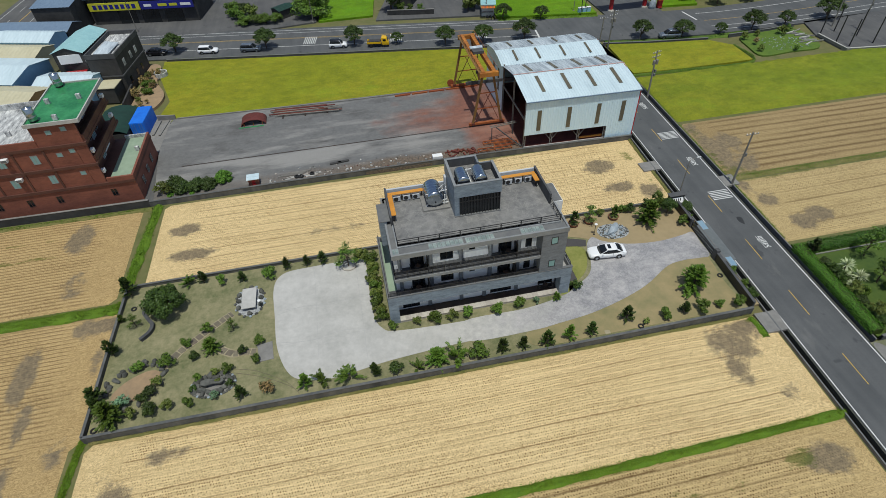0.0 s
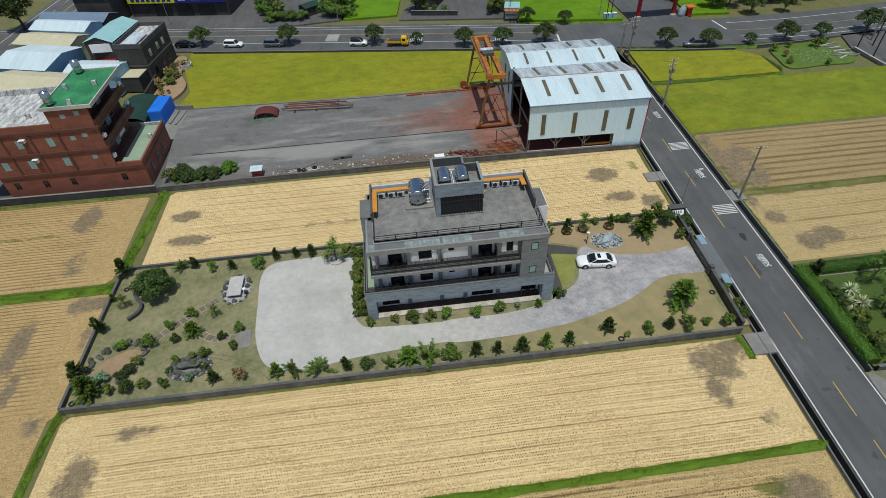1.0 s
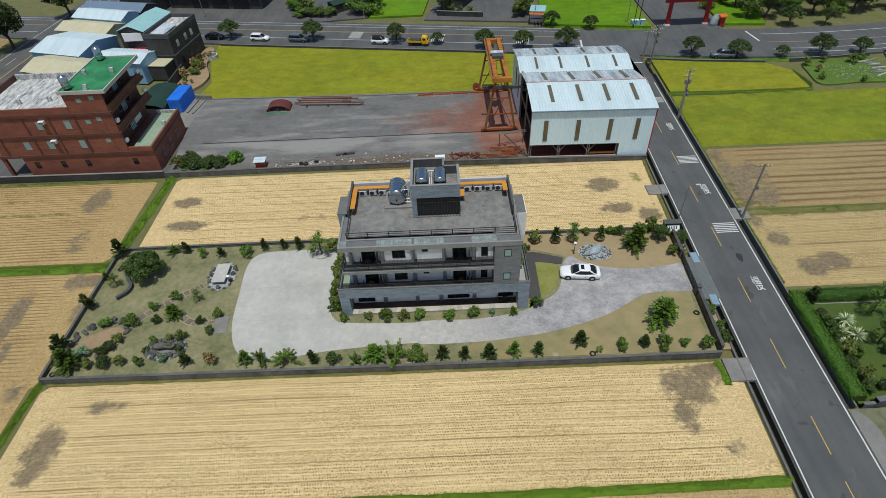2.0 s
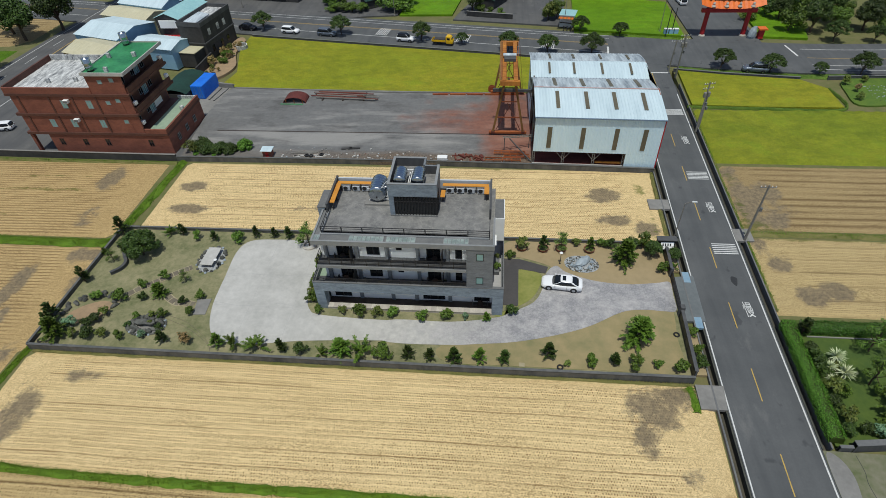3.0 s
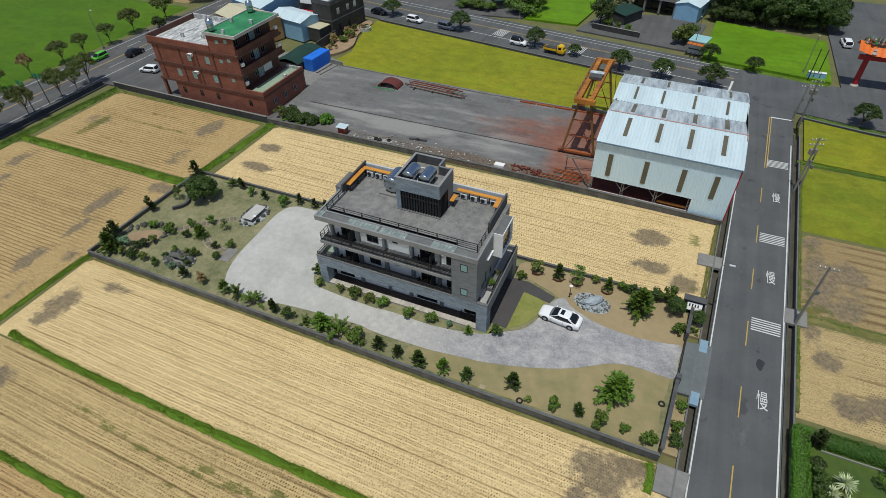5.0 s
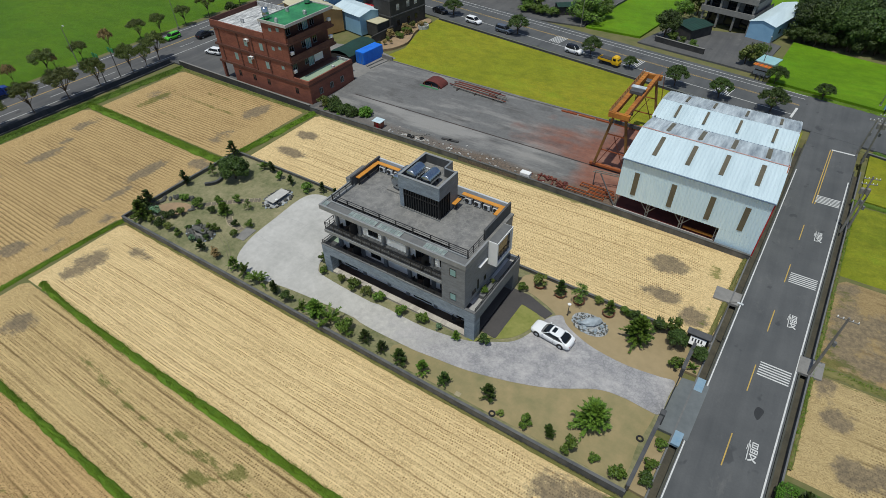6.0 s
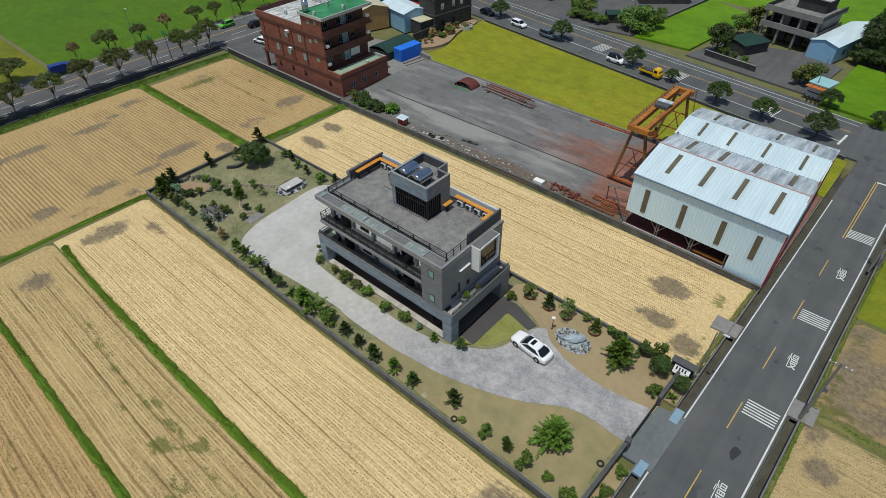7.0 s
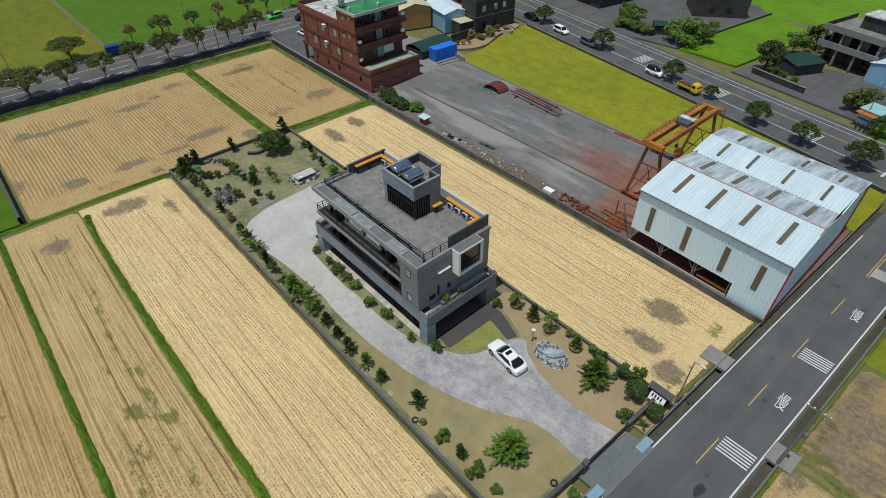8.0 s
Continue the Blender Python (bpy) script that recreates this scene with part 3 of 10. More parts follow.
def beam(bm, a, b, w, h=None):
    """A square bar between two points."""
    a, b = Vector(a), Vector(b)
    h = w if h is None else h
    d = (b - a).normalized()
    up = Vector((0, 0, 1)) if abs(d.z) < 0.95 else Vector((0, 1, 0))
    s = d.cross(up).normalized()
    u = s.cross(d)
    vs = [bm.verts.new(p + s * (i * w / 2) + u * (j * h / 2)) for p in (a, b) for i, j in ((-1, -1), (1, -1), (1, 1), (-1, 1))]
    for q in ((3, 2, 1, 0), (4, 5, 6, 7), (0, 1, 5, 4), (1, 2, 6, 5), (2, 3, 7, 6), (3, 0, 4, 7)):
        bm.faces.new([vs[i] for i in q])
    return bm


def lathe(bm, profile, at=(0, 0, 0), n=16, m=None, hollow=False):
    """A turned shape; profile of (radius, height); a hollow one closes into a ring."""
    at = Vector(at)
    rings = []
    for r, z in profile:
        ring = [bm.verts.new(Vector((r * math.cos(2 * math.pi * i / n), r * math.sin(2 * math.pi * i / n), z))) for i in range(n)]
        rings.append(ring)
    for a, b in zip(rings, rings[1:] + rings[:1] if hollow else rings[1:]):
        for i in range(n):
            bm.faces.new((a[i], a[(i + 1) % n], b[(i + 1) % n], b[i]))
    if not hollow:
        bm.faces.new(rings[0][::-1])
        bm.faces.new(rings[-1])
    for ring in rings:
        for v in ring:
            v.co = (m @ v.co if m is not None else v.co) + at
    return bm


def B():
    return bmesh.new()


def smoothed(pts, steps=6, closed=True):
    """A Catmull-Rom curve through points."""
    out, n = [], len(pts)
    for i in range(n if closed else n - 1):
        p = [Vector(pts[(i + k) % n] if closed else pts[min(max(i + k, 0), n - 1)]) for k in (-1, 0, 1, 2)]
        for s in range(steps):
            t = s / steps
            out.append(0.5 * (2 * p[1] + (p[2] - p[0]) * t + (2 * p[0] - 5 * p[1] + 4 * p[2] - p[3]) * t * t + (3 * p[1] - p[0] - 3 * p[2] + p[3]) * t ** 3))
    if not closed:
        out.append(Vector(pts[-1]))
    return [tuple(v) for v in out]


def ribbon(bm, line, half0, half1, z, lift=0.0):
    """A strip along a polyline, from offset half0 (right) to half1 (left), with thickness lift below it."""
    n, rows = len(line), []
    for i, (x, y) in enumerate(line):
        a, b = Vector(line[max(i - 1, 0)]), Vector(line[min(i + 1, n - 1)])
        d = (b - a).normalized()
        side = Vector((-d.y, d.x))
        p = Vector((x, y))
        l, r = p + side * half1, p + side * half0
        rows.append([bm.verts.new((*r, z)), bm.verts.new((*l, z))] + ([bm.verts.new((*l, z - lift)), bm.verts.new((*r, z - lift))] if lift else []))
    for a, b in zip(rows, rows[1:]):
        bm.faces.new((a[0], b[0], b[1], a[1]))
        if lift:
            bm.faces.new((a[1], b[1], b[2], a[2]))
            bm.faces.new((a[3], b[3], b[0], a[0]))
    return bm


def lane_x(x60, y):
    """x on the lane, which runs slightly askew; x60 is its x at y = 60."""
    return x60 + 0.044 * (y - 60)


# ---- ground, roads and fields ----
def ground_sheet():
    """One sheet to the horizon, with the roadside canals sunk into it."""
    east = lambda x: (lambda y: lane_x(x, y))
    west = lambda x: (lambda y: x - 0.012 * (y - 50))
    cols = [(west(-900), 0), (west(-74.15), 0), (west(-74.1), 1), (west(-72.7), 1), (west(-72.65), 0), (east(44.45), 0), (east(44.5), 1), (east(45.24), 1), (east(45.29), 0),
            (east(52.95), 0), (east(53.0), 1), (east(53.7), 1), (east(53.75), 0), (east(900), 0)]
    rows = [-900, -60, 0, 40, 84, 85, 118, 119, 300, 900]
    bm, grid = B(), []
    for y in rows:
        yy = max(-60, min(y, 119))
        grid.append([bm.verts.new((at(yy), y, -1.5 if sunk and -60 <= y <= (84 if k < 5 else 118) else -0.3)) for k, (at, sunk) in enumerate(cols)])
    for a, b in zip(grid, grid[1:]):
        for i in range(len(cols) - 1):
            bm.faces.new((a[i], a[i + 1], b[i + 1], b[i]))
    return solo("ground", bm, "soil", "weedy brown soil between paddies and roads", "ground", "structure")


ground_sheet()


def canal_lining(name, x0, x1, y0, y1):
    ob = thing(name, "dark concrete roadside irrigation canal beside the lane", "canal", (lane_x(x0, 60), 60, 0), kind="structure")
    for k, (a, b) in enumerate(((x0 - 0.16, x0), (x1, x1 + 0.16))):
        part("canal_wall", prism(B(), [(lane_x(a, y0), y0), (lane_x(b, y0), y0), (lane_x(b, y1), y1), (lane_x(a, y1), y1)], -1.45, 0.12 if (k == 0) == (x0 < 50) else -0.02), "coping" if (k == 0) == (x0 < 50) else "canal", ob)
    part("canal_bed", prism(B(), [(lane_x(x0 + 0.01, y0), y0), (lane_x(x1 - 0.01, y0), y0), (lane_x(x1 - 0.01, y1), y1), (lane_x(x0 + 0.01, y1), y1)], -1.44, -0.85), "canal_bed", ob)
    return ob


side_canal = [(-74.1 - 0.012 * (y - 50), y) for y in (-50, 0, 50, 84)]
solo("canal_side_wall", ribbon(B(), side_canal, -0.1, 0.12, 0.45, 1.9), "wall_dark", "dark concrete canal wall beside the side road", "canal", "structure")
solo("canal_side_bank", ribbon(B(), [(x + 1.4, y) for x, y in side_canal], -0.12, 0.1, 0.0, 1.4), "wall_dark", "dark concrete canal bank beside the paddies", "canal", "structure")
solo("canal_side_water", ribbon(B(), [(x + 0.7, y) for x, y in side_canal], -0.62, 0.62, -1.1, 0.3), "water", "dark still water in the roadside canal", "water", "structure")
canal_lining("canal_west", 44.5, 45.2, -50, 117)
canal_lining("canal_east", 53.05, 53.7, 37.6, 112)


def strip_road(name, label, line, half, z, material="asphalt"):
    return solo(name, ribbon(B(), line, -half, half, z, 0.28), material, label, "road", "structure")


lane_line = [(lane_x(49.11, y), y) for y in range(-60, 131, 10)]
strip_road("road", "grey asphalt farm lane with worn white edge lines", lane_line, 3.72, 0.0)
HIGH = smoothed([(-260, 184.0), (-120, 159.3), (-50, 146.9), (0, 138.0), (50, 129.2), (70, 125.9), (90, 124.2), (120, 125.4), (190, 132), (300, 146)], 5, False)
strip_road("road_main", "wide grey asphalt main road with marked lanes", HIGH, 7.4, 0.02, "asphalt")
SIDE = smoothed([(-85.5, -120), (-84.2, -20), (-82.9, 40), (-82.1, 97), (-80.5, 150), (-77, 200)], 5, False)
strip_road("road_side", "grey asphalt side road lined with trees", SIDE, 7.3, 0.03, "asphalt_old")


def marking(name, line, off, width, z, material, dash=None, label="", group=""):
    """A painted line along a road; dash is (on, off) in metres."""
    bm = B()
    if dash is None:
        ribbon(bm, line, off - width / 2, off + width / 2, z)
    else:
        pts = [Vector(p) for p in line]
        pos, on, out = 0.0, True, []
        for a, b in zip(pts, pts[1:]):
            length, d = (b - a).length, (b - a).normalized()
            s = 0.0
            while s < length:
                step = min(length - s, (dash[0] if on else dash[1]) - pos)
                if on:
                    ribbon(bm, [tuple(a + d * s), tuple(a + d * (s + step))], off - width / 2, off + width / 2, z)
                pos += step
                s += step
                if pos >= (dash[0] if on else dash[1]) - 1e-6:
                    pos, on = 0.0, not on
    return solo(name, bm, material, label, "road marking", "structure", group=group)


HIGH_WEST = [p for p in HIGH if p[0] < 44] + [(45.0, 130.05)]
HIGH_EAST = [(84.0, 124.6)] + [p for p in HIGH if p[0] > 86]
for off, w, mat_name in ((-3.15, 0.15, "line_white"), (1.2, 0.1, "line_yellow"), (1.5, 0.1, "line_yellow"), (4.6, 0.12, "line_white"), (6.1, 0.15, "line_white")):
    marking("lane_line", HIGH_WEST, off, w, 0.028, mat_name, None, "painted %s line along the main road" % mat_name.split("_")[1], "main road lines")
for off, w, mat_name in ((-5.6, 0.15, "line_white"), (-3.6, 0.12, "line_white"), (-0.2, 0.12, "line_yellow"), (4.2, 0.15, "line_white")):
    marking("lane_line", HIGH_EAST, off, w, 0.028, mat_name, None, "painted %s line along the main road" % mat_name.split("_")[1], "main road lines")
for off, w, mat_name, dash in ((-6.0, 0.15, "line_white", None), (-3.0, 0.12, "line_white", (4, 6)), (0.0, 0.22, "line_yellow", None), (3.0, 0.12, "line_white", (4, 6)), (5.9, 0.15, "line_white", None)):
    marking("lane_line", SIDE, off, w, 0.038, mat_name, dash, "painted %s line along the side road" % mat_name.split("_")[1], "side road lines")
edge_y = [(-60 + 8 * i) for i in range(22)]
marking("edge_line", [(lane_x(45.55, y), y) for y in edge_y], 0, 0.13, 0.008, "line_white", None, "worn white edge line beside the canal")
marking("edge_line", [(lane_x(52.60, y), y) for y in edge_y if y < 118], 0, 0.15, 0.008, "line_white", None, "worn white edge line beside the fields")
# centre dashes, three metres between the crossings' lengths
for y0 in (26.5, 36.5 - 3.6, 42.3, 51.6, 61.2, 70.6, 80.0, 89.6):
    marking("centre_dash", [(lane_x(48.98, y0), y0), (lane_x(48.98, y0 + 3.9), y0 + 3.9)], 0, 0.11, 0.008, "line_yellow", None, "yellow painted centre dash on the lane", "centre dashes")
for off in (-0.15, 0.15):
    marking("double_line", [(lane_x(49.2, 99.5), 99.5), (lane_x(49.2, 117), 117)], off, 0.12, 0.008, "line_yellow", None, "double yellow centre line at the junction")
marking("stop_line", [(lane_x(49.2, 117.1), 117.1), (lane_x(52.5, 117.1), 117.1)], 0, 0.35, 0.009, "line_white", None, "white stop line at the junction")


def hump_stripes(y0):
    """A set of six white bars across one side of the lane."""
    for i in range(6):
        y = y0 + i * 0.36
        bm = prism(B(), [(lane_x(49.3, y), y), (lane_x(52.3, y), y), (lane_x(52.3, y), y + 0.16), (lane_x(49.3, y), y + 0.16)], 0.001, 0.012)
        solo("crossing_bar", bm, "line_white", "white painted bar across the lane", "road marking", "structure", group="crossing bars")


for y0 in (63.9, 80.4, 100.1):
    hump_stripes(y0)


def slow_word(y):
    """The painted word for slow, read by drivers going away from the viewer."""
    cu = bpy.data.curves.new("slow_word", "FONT")
    cu.body, cu.size, cu.align_x, cu.align_y, cu.extrude = "\u6162", 1.0, "CENTER", "CENTER", 0.004
    cu.materials.append(M["line_white"])
    ob = new("road_word", cu)
    ob.matrix_world = Matrix.Translation((lane_x(50.95, y), y, 0.010)) @ Matrix.Diagonal((1.1, 2.5, 1, 1))
    return tagged(ob, "white painted slow word on the lane", "road marking", "slow words", "structure")


for y in (54.3, 73.4, 91.4):
    slow_word(y)


def grid_field(name, label, x0, x1, y0, y1, material, z=-0.12, step=1.0, damp=(), green=(), rough=0.03, category="field", kind="structure"):
    """A field as a gently uneven sheet with a skirt; x0 and x1 may follow the lane. damp and green: ellipses (x, y, rx, ry, strength)."""
    fx0 = x0 if callable(x0) else (lambda y: x0)
    fx1 = x1 if callable(x1) else (lambda y: x1)
    ny = max(2, int((y1 - y0) / step) + 1)
    nx = max(2, int((fx1((y0 + y1) / 2) - fx0((y0 + y1) / 2)) / step) + 1)
    v = np.linspace(y0, y1, ny)
    u = np.linspace(0, 1, nx)
    Y, U = np.meshgrid(v, u, indexing="ij")
    A = np.array([fx0(t) for t in v])[:, None]
    C = np.array([fx1(t) for t in v])[:, None]
    X = A + (C - A) * U
    rng = np.random.RandomState(len(name) + int(abs(y0) * 7))
    Z = np.full_like(X, z) + rng.uniform(-rough, rough, X.shape)
    Z[0, :] = Z[-1, :] = -0.32
    Z[:, 0] = Z[:, -1] = -0.32
    verts = np.stack([X, Y, Z], -1).reshape(-1, 3)
    i = np.arange(nx * ny).reshape(ny, nx)
    faces = np.stack([i[:-1, :-1], i[:-1, 1:], i[1:, 1:], i[1:, :-1]], -1).reshape(-1, 4)
    ob = raw(name, verts, faces, material, smooth=True)
    ORIGIN[ob.name] = Vector()
    ends = np.minimum(X - A, C - X).reshape(-1)
    sides = np.minimum(Y - y0, y1 - Y).reshape(-1)
    layer = ob.data.attributes.new("headland", "FLOAT", "POINT")
    layer.data.foreach_set("value", np.maximum(np.exp(-(ends / 5.5) ** 2), 0.75 * np.exp(-(sides / 0.9) ** 2)).astype(np.float32))
    for key, blobs in (("damp", damp), ("green", green)):
        a = np.zeros(len(verts))
        for bx, by, rx, ry, s in blobs:
            d = ((verts[:, 0] - bx) / rx) ** 2 + ((verts[:, 1] - by) / ry) ** 2
            a = np.maximum(a, s * np.exp(-d ** 2 * 0.7))
        layer = ob.data.attributes.new(key, "FLOAT", "POINT")
        layer.data.foreach_set("value", a.astype(np.float32))
    return tagged(ob, label, category, "", kind)


west_of_lane = lambda y: lane_x(44.3, y)
east_of_lane = lambda y: lane_x(53.95, y)
grid_field("field_south", "harvested paddy with pale straw and stubble rows", -30.9, west_of_lane, 30.34, 43.9, "stubble", step=0.8,
           damp=((37.6, 40.8, 3.2, 2.4, 0.72), (36.2, 37.6, 1.4, 2.2, 0.7), (39.8, 34.0, 1.2, 1.0, 0.6), (-27.0, 36.0, 2.0, 3.2, 0.7), (40.5, 42.5, 2.0, 1.2, 0.8), (-22.5, 41.0, 2.6, 1.0, 0.5)), green=((41.5, 43.2, 1.2, 1.0, 0.9), (10, 43.5, 40, 0.4, 0.45)))
grid_field("field_south_middle", "harvested weedy paddy with faint stubble rows", -30.9, west_of_lane, 20.44, 30.28, "stubble_weedy", step=0.8,
           damp=((38.5, 27.0, 2.5, 1.5, 0.8), (-24.0, 26, 2.0, 2.0, 0.7)), green=((9.0, 25.0, 1.6, 1.2, 1.0), (12.0, 27.6, 1.5, 0.8, 1.0), (7.0, 27.0, 4.0, 0.6, 0.8), (0.0, 26.3, 10, 0.6, 0.75), (-10, 26.8, 9, 0.4, 0.75), (4, 28.2, 16, 0.35, 0.7), (-2, 24.6, 12, 0.4, 0.65), (18, 26.5, 14, 0.8, 0.6), (17, 22.6, 6, 0.7, 0.7), (26, 24.5, 8, 0.8, 0.55), (14, 24.0, 2.5, 0.8, 0.8), (36, 27.5, 2.0, 1.2, 0.9)))
grid_field("field_south_far", "harvested paddy with straw rows", -30.9, west_of_lane, -40, 20.38, "stubble_south", step=1.6, green=((0, 15, 10, 2, 0.5),))
grid_field("field_west", "harvested paddy with damp grey patches", -69.5, (lambda y: -31.05 if y > 44.3 else -32.3), 24.6, 61.5, "stubble_west", step=1.1,
           damp=((-58.8, 37.6, 1.1, 3.0, 0.95), (-58.8, 47.5, 1.1, 3.2, 0.95), (-60.2, 29.4, 1.6, 1.6, 0.9), (-59.1, 32.6, 1.0, 2.6, 0.9), (-60.5, 52.2, 0.9, 1.6, 0.8), (-38.6, 32.2, 1.5, 1.9, 1.0), (-38.2, 40.7, 1.1, 2.6, 1.0), (-33.6, 43.4, 1.0, 1.6, 0.85), (-39.7, 54.0, 1.2, 4.0, 0.95),
                 (-37.9, 48.0, 0.9, 2.4, 0.85), (-34.6, 59.8, 1.8, 1.6, 0.8), (-44.0, 24, 3.0, 2.5, 0.7), (-34.5, 36.0, 1.0, 3.0, 0.5), (-63, 57, 1.2, 3, 0.7), (-32.2, 60.0, 1.8, 1.2, 0.9), (-31.9, 55, 0.7, 3, 0.6)), green=((-31.2, 50, 0.35, 9, 0.95),))
solo("plot_west", prism(B(), [(-72, -60), (-32.6, -60), (-32.6, 23.4), (-72, 23.6)], -0.3, 0.0), "rice_shade", "green overgrown plot behind the low wall", "field", "structure")
grid_field("field_north_west", "harvested paddy with stubble rows", -68.0, -32.2, 63.3, 82.2, "stubble_west", step=0.9,
           damp=((-39.8, 77.3, 1.8, 3.0, 0.85), (-38.0, 67.5, 1.6, 2.6, 0.6), (-62, 72, 3, 2, 0.5)), green=((-61.0, 70.5, 1.4, 4.5, 1.0), (-50, 74, 11, 0.35, 0.85), (-48, 71, 12, 0.3, 0.8), (-50, 77.5, 11, 0.3, 0.8), (-52, 68, 10, 0.3, 0.7)))
grid_field("field_north", "harvested paddy between garden and works yard", -29.3, west_of_lane, 65.3, 82.5, "stubble", step=0.8,
           damp=((-25.4, 75.7, 2.2, 1.2, 0.9), (-23.8, 70.3, 3.2, 1.0, 0.85), (37.0, 76.0, 2.4, 1.7, 0.9), (37.8, 70.3, 2.4, 1.2, 0.7), (42.0, 68.5, 1.6, 1.8, 0.8), (-5, 71, 6, 0.8, 0.45)), green=((42.3, 77.5, 1.2, 1.6, 0.9), (10, 82.2, 40, 0.5, 0.7), (43.2, 70, 0.7, 5, 0.7)))
grid_field("field_east_stubble", "harvested paddy with curved combine marks", east_of_lane, 130, 53.9, 67.6, "stubble_mess", step=1.0,
           damp=((59.0, 57.0, 2.0, 1.6, 0.9), (57.0, 62.5, 1.6, 1.4, 0.85), (62.0, 58.0, 2.0, 1.4, 0.85), (55.6, 66, 1.2, 2, 0.7)), green=((60, 67.4, 30, 0.7, 0.9),))
grid_field("field_east_ploughed", "tan ploughed field with long furrows", east_of_lane, 130, 69.0, 84.6, "plough", step=1.2,
           damp=((60.5, 77.5, 2.2, 2.6, 0.75), (57.0, 76.0, 2.0, 5.0, 0.85), (58.5, 71.0, 3.0, 2.0, 0.8), (56.5, 82.5, 1.6, 2.2, 0.7), (61, 73.5, 2.5, 1.5, 0.55)), green=((57, 69.5, 4, 1.2, 0.95), (55.6, 74, 0.8, 3.5, 0.8), (56.5, 80.5, 1.0, 2.5, 0.7)))
grid_field("paddy_east_near", "ripening yellow-green rice paddy", east_of_lane, 130, 85.2, 102.5, "rice_mixed", 0.2, 0.9, rough=0.16)
for name, pts in (("paddy_middle", [(-35.0, 107.6), (46.6, 107.6), (47.0, 120.3), (20, 125.4), (-10, 130.6), (-37.5, 135.4), (-37.0, 127), (-33.5, 116)]),
                  ("paddy_east_far", [(lane_x(54.4, 103.6), 103.6), (68.2, 103.0), (82.0, 103.0), (82.2, 110.4), (78.6, 114.1), (65.5, 116.0), (lane_x(54.4, 117.8), 117.8)]),
                  ("paddy_beyond_green", [(-3.7, 149.6), (9.6, 149.6), (11.4, 163), (13.8, 181.0), (0.5, 187.3), (-2.2, 168)]),
                  ("paddy_beyond_east", [(38.6, 139.8), (62.4, 135.6), (63.0, 158), (40.0, 163.5)]),
                  ("paddy_beyond_gate", [(78.5, 135.4), (88, 134.2), (92, 150), (80, 158)])):
    bm = prism(B(), pts, -0.3, 0.2)
    solo(name, bm, "rice_gold" if name in ("paddy_middle", "paddy_east_far") else "rice_green", "ripening yellow-green rice paddy" if name in ("paddy_middle", "paddy_east_far") else "bright green young rice paddy", "field", "structure")
grid_field("paddy_west_green", "bright green rice paddy beyond the side road", -260, -91.8, 54.0, 128, "rice_shade", 0.12, 4.0, rough=0.08)
grid_field("paddy_west_gold", "yellowing rice paddy beyond the side road", -260, -92.4, 10, 53.4, "rice_deep", 0.12, 4.0, rough=0.08)
grid_field("field_beyond_west", "tan harvested field beyond the village", -240, -92.0, 130, 158, "plough", -0.1, 4.0)
grid_field("paddy_beyond_far", "bright green rice paddies beyond the houses", -20, 62, 188, 330, "rice_green", 0.12, 5.0, rough=0.08)


def grass_ridge(name, label, pts, width, height=0.25, tufts=60, material="grass", blade="blade", tall=0.13):
    """A raised grassy bund with standing blades."""
    line = smoothed(pts, 8, False)
    dense = []
    for a, b in zip(line, line[1:]):
        n = max(1, int((Vector(b) - Vector(a)).length / 0.8))
        dense += [tuple(Vector(a).lerp(Vector(b), i / n)) for i in range(n)]
    dense.append(line[-1])
    rng = np.random.RandomState(int(abs(pts[0][0] * 13 + pts[0][1] * 7)))
    verts, faces, prof = [], [], (-1.0, -0.7, -0.3, 0.1, 0.5, 0.8, 1.0)
    for i, p in enumerate(dense):
        a, b = Vector(dense[max(i - 1, 0)]), Vector(dense[min(i + 1, len(dense) - 1)])
        d = (b - a).normalized()
        s = Vector((-d.y, d.x))
        w = width / 2 * (1 + rng.uniform(-0.3, 0.25))
        for u in prof:
            z = -0.3 + (0.18 + height) * (1 - abs(u) ** 2.5) + rng.uniform(-0.03, 0.06)
            q = Vector(p) + s * (u * w)
            verts.append((q.x, q.y, z))
    k = len(prof)
    for i in range(len(dense) - 1):
        for j in range(k - 1):
            faces.append((i * k + j, (i + 1) * k + j, (i + 1) * k + j + 1, i * k + j + 1))
    ob = raw(name, verts, faces, material, smooth=True)
    ORIGIN[ob.name] = Vector()
    tagged(ob, label, "grass bund", "", "stuff")
    total = sum((Vector(b) - Vector(a)).length for a, b in zip(dense, dense[1:]))
    n = int(total * width * tufts * 2.4)
    seg = rng.randint(0, len(dense) - 1, n)
    t, off = rng.uniform(0, 1, n), rng.normal(0, 0.27, n).clip(-0.55, 0.55) * width
    P = np.array(dense)
    base = P[seg] * (1 - t[:, None]) + P[seg + 1] * t[:, None]
    d = P[seg + 1] - P[seg]
    d = d / np.linalg.norm(d, axis=1)[:, None]
    base = base + np.stack([-d[:, 1], d[:, 0]], 1) * off[:, None]
    zb = np.maximum(-0.14, -0.3 + (0.18 + height) * (1 - np.minimum(1, np.abs(off / width * 2)) ** 2.5))
    blades(name + "_blades", base[:, 0], base[:, 1], zb, tall, rng, ob, blade)
    return ob


